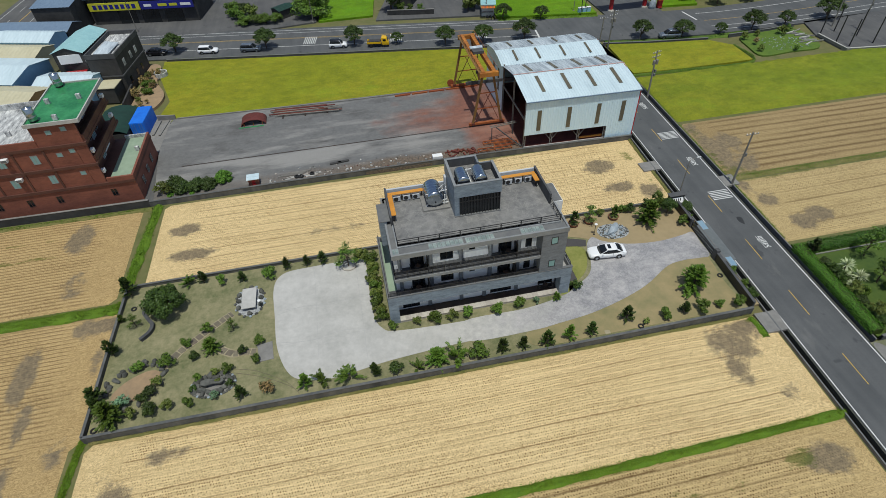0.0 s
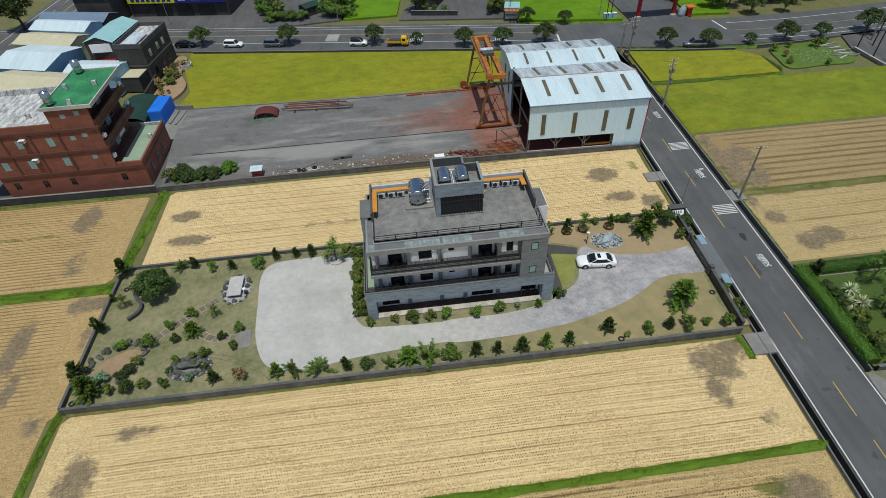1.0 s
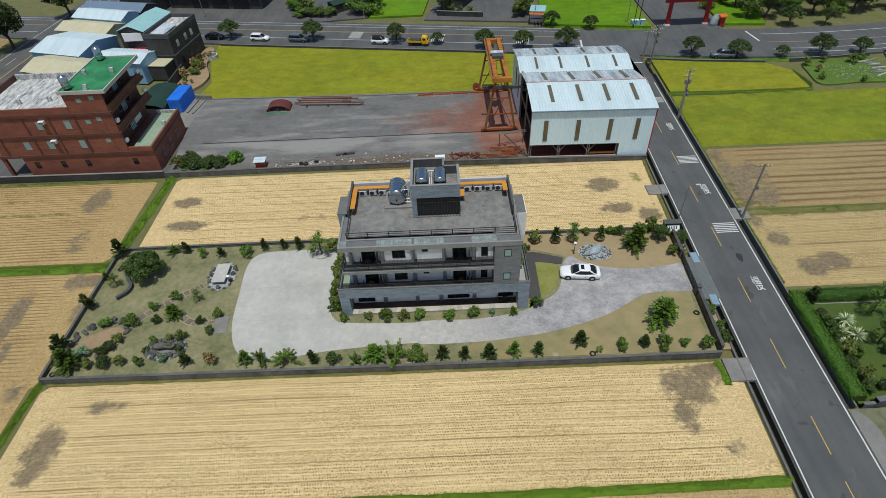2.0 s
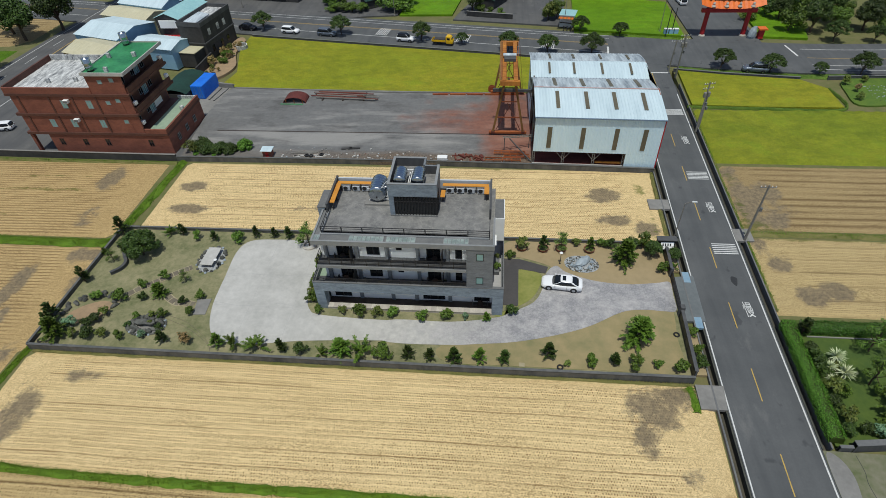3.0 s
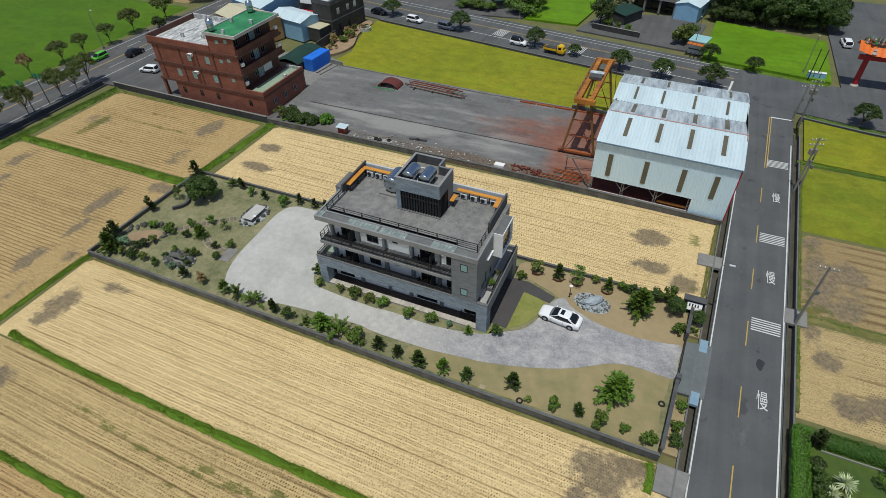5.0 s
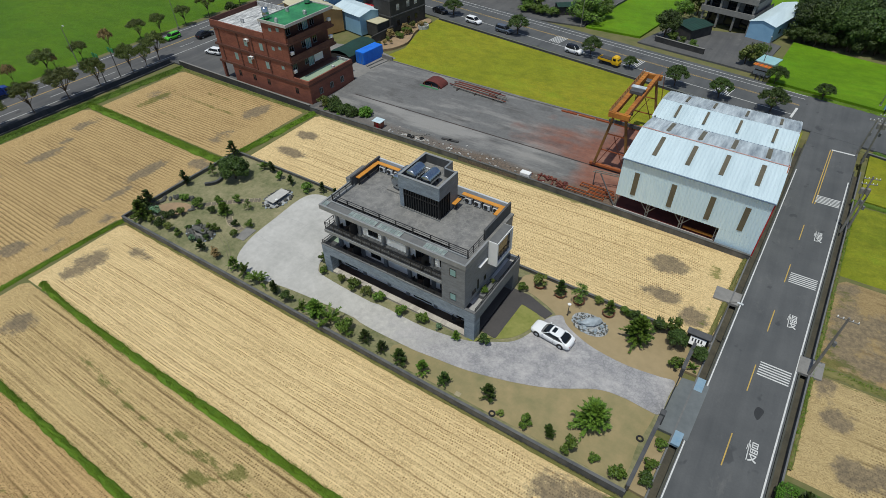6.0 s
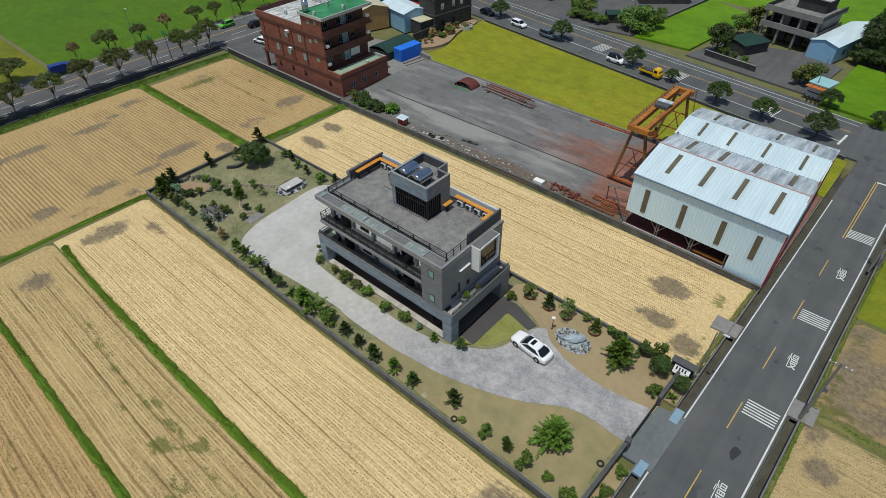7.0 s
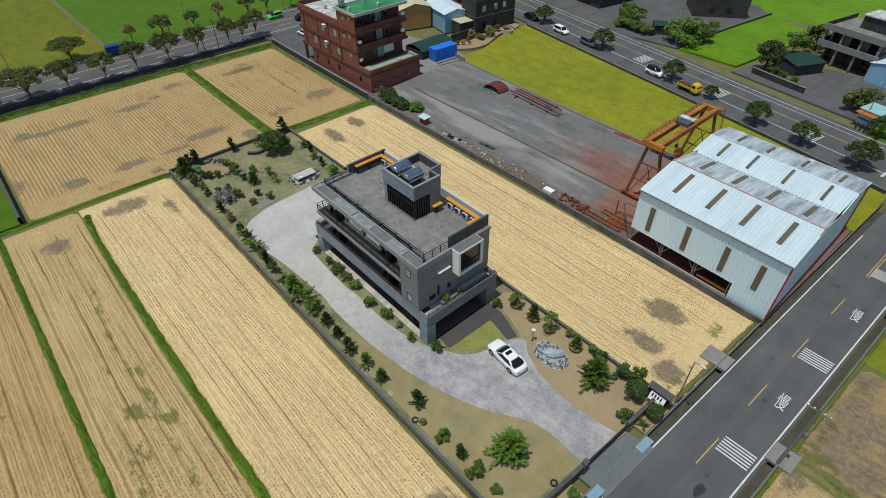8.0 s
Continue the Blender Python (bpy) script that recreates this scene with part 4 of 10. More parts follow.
def blades(name, x, y, z, tall, rng, parent, material="blade"):
    """Three leaning blades at each place."""
    n = len(x)
    vs, fs = [], []
    for k in range(3):
        a = rng.uniform(0, 2 * np.pi, n)
        h = tall * rng.uniform(0.5, 1.2, n)
        lean = h * rng.uniform(0.3, 1.1, n)
        w = 0.020 * rng.uniform(0.6, 1.5, n)
        ca, sa = np.cos(a), np.sin(a)
        p0 = np.stack([x - sa * w, y + ca * w, z - 0.03], 1)
        p1 = np.stack([x + sa * w, y - ca * w, z - 0.03], 1)
        p2 = np.stack([x + ca * lean, y + sa * lean, z + h], 1)
        vs.append(np.stack([p0, p1, p2], 1).reshape(-1, 3))
    vs = np.concatenate(vs)
    fs = np.arange(len(vs)).reshape(-1, 3)
    ob = raw("grass_blades", vs, fs, material, parent)
    return ob


ridge_label = "bright green grassy bund between the paddies"
grass_ridge("grass_bund", ridge_label, [(-28.3, 31.0), (-22, 30.5), (-10, 30.3), (10, 30.3), (30, 30.5), (43.3, 30.8)], 0.95)
grass_ridge("grass_bund", ridge_label, [(-31.0, 20.4), (-12, 20.4), (8, 20.4), (42.6, 20.5)], 0.8)
grass_ridge("grass_bund", ridge_label, [(-31.2, 44.4), (-31.6, 41), (-31.8, 36), (-31.9, 28), (-32.0, 10), (-32, -30)], 0.75, 0.15)
grass_ridge("grass_bund", ridge_label, [(-31.4, 65.2), (-30.9, 72), (-30.2, 82.6)], 1.4)
grass_ridge("grass_bund", ridge_label, [(-70.5, 62.4), (-50, 62.3), (-34, 62.2), (-31.0, 62.6)], 1.7, 0.25)
grass_ridge("grass_bund", "green weedy strip along the garden wall", [(-30.5, 43.95), (0, 43.9), (20, 43.85), (41.8, 43.85)], 0.4, 0.03, 26, "weeds_dry", "blade_dry", 0.16)
grass_ridge("grass_bund", "green weeds along the works yard wall", [(-69, 82.5), (-50, 82.2), (-31, 82.1)], 0.8, 0.15, 40, "weeds_dry", "blade")
grass_ridge("grass_bund", "green verge beside the side road", [(-70.9, 0), (-70.8, 40), (-70.4, 62), (-69.2, 83)], 1.9, 0.3, 40, "grass_deep", "blade_deep", 0.24)
grass_ridge("grass_bund", "weedy bund beside the lane", [(41.5, 43.5), (41.7, 42.0), (41.6, 40.6)], 0.9, 0.2, 50)
grass_ridge("grass_bund", "green bund between stubble and ploughed field", [(54.6, 68.3), (75, 68.3), (129, 68.3)], 1.0, 0.15, 26, "weeds_dry", "blade")
grass_ridge("grass_bund", "grassy bund between ripe paddies", [(55.4, 103.2), (68.2, 102.7), (82, 102.8), (82.6, 110.6)], 0.5, 0.3, 30, "grass_deep", "blade_deep")
grass_ridge("grass_bund", "grassy verge between paddy and main road", [(57.4, 119.6), (66, 117.7), (79.2, 116.2), (90, 116.6)], 2.2, 0.12, 14, "grass_deep", "blade_deep")
grass_ridge("grass_bund", "grassy verge between paddy and main road", [(-36, 136.8), (-10, 132.3), (20, 127), (46, 122.4)], 1.5, 0.12, 14, "weeds_dry", "blade")
grass_ridge("grass_bund", "grassy verge beyond the main road", [(38.5, 138.2), (50, 136.2), (62, 134.2)], 2.4, 0.2, 20)
grass_ridge("grass_bund", "weedy edge of the lane canal", [(44.0, 62.5), (44.7, 77), (45.1, 82.3)], 0.6, 0.1, 30, "weeds_dry", "blade_dry")


grass_ridge("grass_bund", "weedy verge beside the lane canal", [(lane_x(54.1, 54.5), 54.5), (lane_x(54.1, 68), 68), (lane_x(54.1, 84), 84), (lane_x(54.1, 103), 103)], 0.5, 0.12, 26, "weeds_dry", "blade", 0.2)


# dark oil patch on the lane
solo("oil_patch", prism(B(), smoothed([(50.3, 59.8), (50.9, 59.6), (50.8, 58.9), (50.5, 58.2), (50.1, 58.9)], 4), 0.001, 0.006), "tar", "dark tar patch on the lane", "road patch", "structure")


# ---- garden compound ----
G = 0.30
E_EDGE = [(42.05, 44.3), (42.15, 46), (42.6, 53.3), (42.9, 59.2), (43.1, 64.7)]
solo("garden_ground", prism(B(), [(-30.7, 44.2), *E_EDGE, (40.5, 64.9), (-30.7, 64.9)], -0.3, G - 0.02), "lawn_dry", "dry tan and olive lawn of the garden", "lawn", "structure")
yard_edge = smoothed([(-11.6, 63.0), (-8.5, 63.5), (-1.6, 63.4), (-1.0, 62.0), (-1.05, 58.4), (-0.95, 53.6), (-0.2, 51.4), (1.6, 50.6), (9.2, 50.25), (15.6, 50.38), (17.0, 49.8),
                      (17.0, 47.7), (15.6, 47.16), (9.0, 47.3), (0.3, 46.75), (-5.5, 45.9), (-8.4, 46.1), (-10.7, 47.3), (-12.1, 51.0), (-12.5, 56.0), (-12.7, 60.8)], 5)
solo("concrete_yard", prism(B(), yard_edge, 0.0, G + 0.03), "concrete", "pale grey concrete forecourt with saw-cut joints", "pavement", "structure")
drive_edge = smoothed([(9.2, 50.23), (16.6, 50.43), (21.6, 51.3), (23.8, 52.4), (26.2, 54.0), (27.3, 56.2), (27.9, 58.9), (29.2, 60.3), (30.4, 59.2), (33.6, 57.9), (37.6, 57.5), (41.0, 57.9), (42.6, 58.1), (42.55, 56.0), (42.4, 53.6), (41.0, 53.4), (38.8, 53.5), (36.2, 53.0), (32.3, 50.7), (28.5, 49.2), (24.0, 48.0), (19.8, 47.45), (16.5, 47.14), (9.0, 47.34)], 5)
solo("driveway", prism(B(), drive_edge, 0.0, G + 0.036), "drive", "worn grey stamped-stone driveway", "pavement", "structure")
for x in (-7.6, -2.3):
    solo("slab_joint", box(B(), x, x + 0.03, 47.2, 62.6, G + 0.028, G + 0.034), "joint_grey", "faint grey saw-cut joint in the concrete forecourt", "joint", "structure", group="forecourt joints")
for x in (4.4, 9.4, 14.6):
    solo("slab_joint", box(B(), x, x + 0.03, 47.4, 50.2, G + 0.028, G + 0.034), "joint_grey", "faint grey saw-cut joint in the concrete forecourt", "joint", "structure", group="forecourt joints")
for y in (51.5, 56.8):
    solo("slab_joint", box(B(), -12.0, -1.3, y, y + 0.03, G + 0.028, G + 0.034), "joint_grey", "faint grey saw-cut joint in the concrete forecourt", "joint", "structure", group="forecourt joints")
solo("sand_bed", prism(B(), smoothed([(28.4, 60.2), (30.4, 58.2), (33.8, 56.6), (37.8, 56.2), (42.5, 56.6), (42.8, 62.8), (40.2, 64.6), (28, 64.7), (23.2, 64.6), (22.7, 62.2), (25.5, 61.4)], 4), 0.1, G + 0.012), "sand", "raked tan sand bed beside the drive", "garden bed", "structure")
solo("sand_lawn", prism(B(), smoothed([(23.0, 48.6), (28.5, 50.0), (32.4, 51.6), (36.4, 54.0), (39.2, 54.4), (41.9, 54.2), (41.6, 49.5), (41.3, 45.2), (37, 44.8), (33, 44.8), (23, 44.8), (16.6, 44.9), (15.8, 47.0)], 4), 0.1, G + 0.012), "lawn_tan", "sparse tan lawn inside the drive bend", "lawn", "structure")
solo("front_lawn", prism(B(), smoothed([(24.4, 59.2), (27.2, 58.7), (26.9, 56.4), (25.8, 54.4), (23.8, 52.9), (21.6, 51.8), (22.6, 51.6), (23.2, 53.1), (24.4, 53.6)], 4), 0.1, G + 0.02), "lawn_green", "yellow-green clipped lawn beside the ramp", "lawn", "structure")
solo("ramp_paving", prism(B(), [(22.4, 53.4), (24.35, 53.3), (24.5, 59.5), (27.8, 58.85), (28.2, 60.0), (24.7, 61.25), (22.4, 61.3)], 0.1, G + 0.05), "tile_dark", "dark brown tiled ramp at the garage", "pavement", "structure")


def wall_run(name, label, pts, thick, z0, z1, material, cap=None, cap_z=0.06, cap_w=0.04, z_list=None):
    """A free-standing wall along a line, with a coping."""
    ob = thing(name, label, "wall", (pts[0][0], pts[0][1], z0), kind="structure")
    part("wall_body", ribbon(B(), pts, -thick / 2, thick / 2, z1, z1 - z0), material, ob)
    if cap:
        part("coping", ribbon(B(), pts, -thick / 2 - cap_w, thick / 2 + cap_w, z1 + cap_z, cap_z + 0.01), cap, ob)
    return ob


wall_run("wall_west_plot", "low dark wall at the end of the paddy", [(-75, 23.9), (-32.6, 23.7)], 0.3, -0.35, 1.0, "wall_old", "wall_dark")
wall_run("wall_garden_south", "dark grey rendered garden wall with a lighter coping", [(-30.95, 44.15), (0, 44.1), (20, 44.05), (42.1, 44.2)], 0.22, -0.35, 0.78, "wall_garden", "wall_cap")
wall_run("wall_garden_west", "low dark grey garden wall along the paddies", [(-30.9, 44.15), (-30.85, 54), (-30.7, 64.75)], 0.22, -0.35, 0.78, "wall_garden", "wall_cap")
wall_run("wall_garden_north", "low dark grey garden wall behind the shrubs", [(-30.8, 64.9), (0, 65.0), (20, 64.95), (41.6, 64.8)], 0.2, -0.35, 0.72, "wall_garden", "wall_cap")
solo("entrance_slab", prism(B(), [(42.5, 52.2), (45.4, 52.3), (45.75, 59.6), (42.9, 59.2)], -0.25, 0.10), "slab_grey", "grey concrete entrance slab over the canal", "pavement", "structure")
for y0, y1 in ((51.3, 52.9), (58.4, 60.2)):
    solo("blue_marking", prism(B(), [(lane_x(44.45, y0), y0), (lane_x(45.3, y0), y0), (lane_x(45.3, y1), y1), (lane_x(44.45, y1), y1)], -0.2, 0.112), "line_blue", "faded blue painted canal cover beside the entrance", "canal cover", "structure")
for a, b, c, d, y0, y1 in ((42.1, 44.9, 42.0, 44.5, 43.8, 41.0), (43.1, 46.0, 43.1, 45.9, 75.0, 72.8)):
    solo("field_bridge", prism(B(), [(a, y0), (b, y0), (d, y1), (c, y1)], -0.25, 0.10), "concrete_dark", "grey concrete slab bridge from lane to paddy", "bridge", "structure")
solo("field_bridge", prism(B(), [(52.9, 66.4), (55.2, 66.5), (55.3, 69.0), (53.0, 68.9)], -0.25, 0.08), "concrete_dark", "worn grey concrete slab over the canal at the power pole", "bridge", "structure")
for y0, y1 in ((45.0, 51.2), (60.3, 64.3)):
    solo("verge_bed", prism(B(), [(lane_x(42.75, y0), y0), (lane_x(44.3, y0), y0), (lane_x(44.3, y1), y1), (lane_x(42.75, y1), y1)], -0.25, 0.08), "sand", "tan planting strip between fence and canal", "garden bed", "structure")

wall_run("wall_paddy_road", "low dark kerb wall between paddy and main road", [(-37.0, 135.6), (-10, 130.9), (20, 125.7), (46.4, 121.0)], 0.22, -0.3, 0.55, "wall_dark", "coping")
wall_run("wall_paddy_east", "low dark kerb wall between paddy and main road", [(56.2, 118.1), (65.5, 116.3), (78.9, 114.5)], 0.22, -0.3, 0.45, "wall_dark", "coping")
wall_run("wall_paddy_east", "low dark kerb wall between rubble plot and main road", [(84.1, 114.9), (94.4, 115.3), (101, 116.2)], 0.22, -0.3, 0.45, "wall_dark", "coping")


# hairline cracks and patched strips in the forecourt
for pts in ([(-12.3, 56.2), (-9.0, 56.9), (-6.2, 56.4), (-2.2, 57.1), (-1.2, 56.9)], [(-12.2, 52.0), (-8.5, 51.5), (-5.0, 52.1), (-1.3, 51.7)]):
    solo("pavement_crack", ribbon(B(), smoothed(pts, 6, False), -0.015, 0.02, G + 0.035), "joint_grey", "thin grey crack in the concrete forecourt", "crack", "structure", group="forecourt cracks")


# ---- the house ----
def railing(parent, a, b, z0, height, posts, rails=3, name="railing", bar=0.035, material="dark_metal", post_w=0.06):
    """A metal railing from a to b: one mesh of rails, and posts of their own."""
    a, b = Vector((*a, z0)), Vector((*b, z0))
    bm = B()
    for i in range(rails):
        h = height * (1 - i * 0.72 / max(1, rails - 1)) if rails > 1 else height
        beam(bm, a + Vector((0, 0, h)), b + Vector((0, 0, h)), bar if i else bar * 1.7, bar if i else bar * 1.4)
    rail = part(name, bm, material, parent, "dark metal railing")
    for i in range(posts + 1):
        p = a.lerp(b, i / posts)
        part("railing_post", beam(B(), p, p + Vector((0, 0, height)), post_w), material, rail)
    return rail


def window(parent, x0, x1, z0, z1, y, facing, panes=2, glass="glass_dark", frame="dark_metal", deep=0.10, proud=0.03):
    """A framed window on a wall face. facing: -1 looks to -y, +1 to +y, 2 to +x, -2 to -x (then x and y swap)."""
    bm, fw = B(), 0.07
    s = 1 if facing > 0 else -1

    def put(bm, u0, u1, v0, v1, d0, d1):
        if abs(facing) == 1:
            box(bm, u0, u1, min(y + s * d0, y + s * d1), max(y + s * d0, y + s * d1), v0, v1)
        else:
            box(bm, min(y + s * d0, y + s * d1), max(y + s * d0, y + s * d1), u0, u1, v0, v1)
    put(bm, x0, x1, z0, z0 + fw, 0, proud)
    put(bm, x0, x1, z1 - fw, z1, 0, proud)
    put(bm, x0, x0 + fw, z0 + fw, z1 - fw, 0, proud)
    put(bm, x1 - fw, x1, z0 + fw, z1 - fw, 0, proud)
    for i in range(1, panes):
        u = x0 + (x1 - x0) * i / panes
        put(bm, u - fw / 2, u + fw / 2, z0 + fw, z1 - fw, 0, proud)
    win = part("window", bm, frame, parent, "dark framed window")
    for i in range(panes):
        u0, u1 = x0 + (x1 - x0) * i / panes + fw / 2, x0 + (x1 - x0) * (i + 1) / panes - fw / 2
        bm = B()
        put(bm, u0, u1, z0 + fw, z1 - fw, 0.004, proud * 0.35)
        part("pane", bm, glass, win)
    return win


house = thing("house", "modern grey slate-clad three-storey house with balconies and roof terrace", "house", (11.7, 57.0, G))
F2, F3, RT = 3.95, 7.35, 10.72        # floor levels
Y0, YW, YB = 51.72, 53.45, 62.3       # front edge, recessed front wall, back wall
X0, X1, XL, XR = 0.9, 22.5, 1.95, 21.25

# ground floor: plinth, corner piers, back and side walls, band
part("plinth", box(B(), X0 + 0.05, X1 - 0.05, Y0 + 0.3, YB, 0.0, 0.52), "concrete_dark", house)
part("terrace_edge", box(B(), 2.0, 21.3, Y0 - 0.02, 52.42, 0.2, 0.60, bevel=0.02), "stone_pale", house, "pale stone slabs along the terrace edge")
for i in range(30):
    x = 2.02 + i * 0.643
    part("edge_slab", box(B(), x, x + 0.615, Y0 - 0.05, 52.40, 0.60, 0.63), "stone_pale", house)
part("deck", box(B(), 2.0, 21.3, 52.42, YW, 0.3, 0.56), "wood_dark", house, "dark timber terrace deck")
part("corner_pier", box(B(), X0, 2.02, Y0, Y0 + 1.2, 0.05, 3.25, bevel=0.02), "slate", house)
part("corner_pier", box(B(), 21.25, X1, Y0, Y0 + 1.25, 0.05, 3.25, bevel=0.02), "slate", house)
part("front_band", box(B(), X0, X1, Y0, Y0 + 0.28, 3.25, 4.70, bevel=0.015), "slate", house, "blue-grey slate parapet band")
part("band_coping", box(B(), X0 - 0.03, X1 + 0.03, Y0 - 0.03, Y0 + 0.31, 4.70, 4.76), "coping", house)
# garage-side, west and back bands use the darker slate tone
part("side_band", box(B(), X1 - 0.28, X1, Y0 + 0.28, YB, 3.1, 4.62), "slate_dark", house, "slate parapet on the garage side, darker than the front band")
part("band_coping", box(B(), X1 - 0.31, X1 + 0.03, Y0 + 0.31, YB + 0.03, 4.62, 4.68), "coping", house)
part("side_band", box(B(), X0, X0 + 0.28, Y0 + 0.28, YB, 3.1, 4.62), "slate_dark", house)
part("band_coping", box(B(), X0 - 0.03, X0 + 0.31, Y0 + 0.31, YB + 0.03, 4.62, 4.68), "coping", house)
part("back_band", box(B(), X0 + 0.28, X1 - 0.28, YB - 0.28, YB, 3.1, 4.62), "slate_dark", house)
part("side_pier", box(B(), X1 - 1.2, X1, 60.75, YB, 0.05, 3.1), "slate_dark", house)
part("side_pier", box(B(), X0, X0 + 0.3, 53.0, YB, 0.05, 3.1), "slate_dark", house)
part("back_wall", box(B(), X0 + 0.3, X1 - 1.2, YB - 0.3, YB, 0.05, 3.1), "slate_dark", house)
part("ceiling", box(B(), X0 + 0.28, X1 - 0.28, Y0 + 0.28, YB - 0.28, 3.6, F2), "render_white", house)
part("front_wall", box(B(), 2.0, 21.3, YW, YW + 0.25, 0.3, 3.6), "render_white", house)
part("garage_wall", box(B(), 19.6, 19.85, YW + 0.25, YB - 0.3, 0.3, 3.6), "wall_dark", house)
part("garage_door", box(B(), 19.85, 19.92, 54.2, 60.2, 0.3, 3.0), "dark_metal", house)
part("garage_floor", box(B(), 19.92, 22.45, 52.99, 60.7, 0.28, 0.53), "tile_dark", house)
for x0, x1, mat_name in ((5.0, 5.62, "render_white"), (6.1, 9.43, "render_white"), (9.87, 12.2, "render_white"), (12.7, 13.0, "render_white"), (16.62, 18.8, "render_white")):
    part("wall_panel", box(B(), x0, x1, YW - 0.05, YW, 0.6, 3.3), mat_name, house, "white wall panel")
for x0, x1 in ((2.6, 4.6), (13.2, 15.8), (19.2, 21.0)):
    window(house, x0, x1, 0.75, 2.15, YW, -1, 3 if x1 - x0 > 2.5 else 2)
for x in (5.85, 9.65, 12.45, 16.4):
    part("pilaster", box(B(), x - 0.22, x + 0.22, YW - 0.16, YW, 0.56, 3.6), "slate_dark", house)

# upper floors
part("floor_slab", box(B(), XL, 18.4, Y0 + 0.08, 61.9, 7.02, F3), "coping", house, "grey balcony slab")
part("balcony_floor", box(B(), XL + 0.05, 18.38, Y0 + 0.14, YW, F3, F3 + 0.03), "wall_dark", house)
part("balcony_floor", box(B(), X0 + 0.3, 21.2, Y0 + 0.3, YW, F2, F2 + 0.03), "wall_dark", house)
for z0, z1 in ((F2, 7.0), (F3, RT)):
    part("upper_wall", box(B(), XL + 0.2, 18.4, YW, YW + 0.22, z0, z1), "render_white", house)
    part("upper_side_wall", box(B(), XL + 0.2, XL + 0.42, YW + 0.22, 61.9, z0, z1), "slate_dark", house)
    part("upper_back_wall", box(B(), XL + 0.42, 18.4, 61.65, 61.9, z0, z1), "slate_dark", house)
    for x0, x1 in ((3.0, 3.9), (6.65, 9.3), (9.9, 12.75), (16.55, 18.35)):
        part("wall_panel", box(B(), x0, x1, YW - 0.04, YW, z0 + 0.02, z1 - 0.1), "render_white", house, "white wall panel")
    for x0, x1, za, zb, n in ((3.95, 5.45, 0.05, 2.35, 2), (7.3, 8.75, 0.35, 2.35, 2), (10.6, 11.25, 1.15, 1.75, 1), (13.95, 15.45, 0.05, 2.35, 2), (17.1, 17.85, 0.15, 2.3, 1)):
        window(house, x0, x1, z0 + za, z0 + zb, YW - 0.04, -1, n)
    for x in (2.75, 6.2, 9.6, 13.0, 16.3):
        part("pilaster", box(B(), x - 0.2, x + 0.2, YW - 0.3, YW, z0, z1), "slate_dark", house, "dark slate pilaster")
    for x in (5.75, 15.75):
        part("balcony_divider", box(B(), x - 0.03, x + 0.03, Y0 + 0.35, YW - 0.1, z0 + 0.03, z0 + 1.9), "dark_metal", house, "dark louvred balcony screen")
part("stair_block", box(B(), 18.4, XR, Y0 + 0.02, 62.0, 4.765, 10.44, bevel=0.015), "slate_dark", house, "slate-clad corner block")
for z in (5.35, 8.85):
    window(house, 19.42, 20.22, z, z + 1.02, Y0 + 0.02, -1, 1, "glass_teal")
part("soffit", box(B(), XL + 0.05, 18.35, Y0 + 0.12, YW, 6.985, 7.02), "render_white", house)
part("slab_edge", box(B(), XL - 0.02, 18.38, Y0 + 0.03, Y0 + 0.10, 6.97, 7.36), "fascia", house, "pale grey balcony edge")
railing(house, (XL + 0.08, Y0 + 0.18), (18.38, Y0 + 0.18), F3, 1.0, 12, 5)
railing(house, (XL + 0.08, Y0 + 0.18), (XL + 0.08, YW), F3, 1.0, 2)
railing(house, (X0 + 0.14, Y0 + 0.14), (18.36, Y0 + 0.14), 4.76, 0.5, 14, 3)
railing(house, (X1 - 0.14, Y0 + 0.4), (X1 - 0.14, YB - 0.2), 4.68, 0.42, 8, 2)
railing(house, (X0 + 0.14, Y0 + 0.4), (X0 + 0.14, YB - 0.2), 4.68, 0.42, 8, 2)
# lower corner balconies beyond the wall
part("terrace_tiles", box(B(), XR, X1 - 0.28, Y0 + 0.28, YB - 0.28, F2, F2 + 0.03), "joint_grey", house)
part("terrace_tiles", box(B(), X0 + 0.28, XL + 0.2, YW, YB - 0.28, F2, F2 + 0.03), "roof_pale_green", house)
part("terrace_planter", box(B(), 21.35, 22.0, 54.6, 57.6, F2 + 0.03, F2 + 0.55, bevel=0.02), "coping", house)
# windows on the garage side
for u0, u1, z0, z1 in ((53.2, 54.1, 5.4, 6.0), (54.35, 54.65, 5.5, 6.9), (55.8, 56.25, 5.6, 6.3)):
    window(house, u0, u1, z0, z1, XR, 2, 1)
part("canopy_strip", box(B(), XR, XR + 0.28, 54.4, 56.1, 8.72, 8.80), "render_white", house, "thin white light strip")
# eave with glazed strips
EAVE_GLASS = ((2.1, 2.75, 2), (5.95, 9.65, 8), (9.95, 13.05, 7), (16.0, 18.6, 6))
part("roof_slab", box(B(), XL - 0.02, XR + 0.05, 52.80, 62.1, 10.45, RT), "roof_deck", house, "weathered grey concrete roof terrace")
part("eave_beam", box(B(), XL - 0.02, XR + 0.05, Y0 + 0.02, Y0 + 0.27, 10.45, RT), "fascia", house)
solid = [XL - 0.02] + [v for x0, x1, n in EAVE_GLASS for v in (x0, x1)] + [XR + 0.05]
for x0, x1 in zip(solid[::2], solid[1::2]):
    part("eave_slab", box(B(), x0, x1, Y0 + 0.27, 52.80, 10.45, RT), "fascia", house)
    part("eave_deck", box(B(), max(x0, XL + 0.14), min(x1, XR - 0.11), Y0 + 0.16, 52.85, RT, 10.88), "coping", house, "dark grey eave panel")
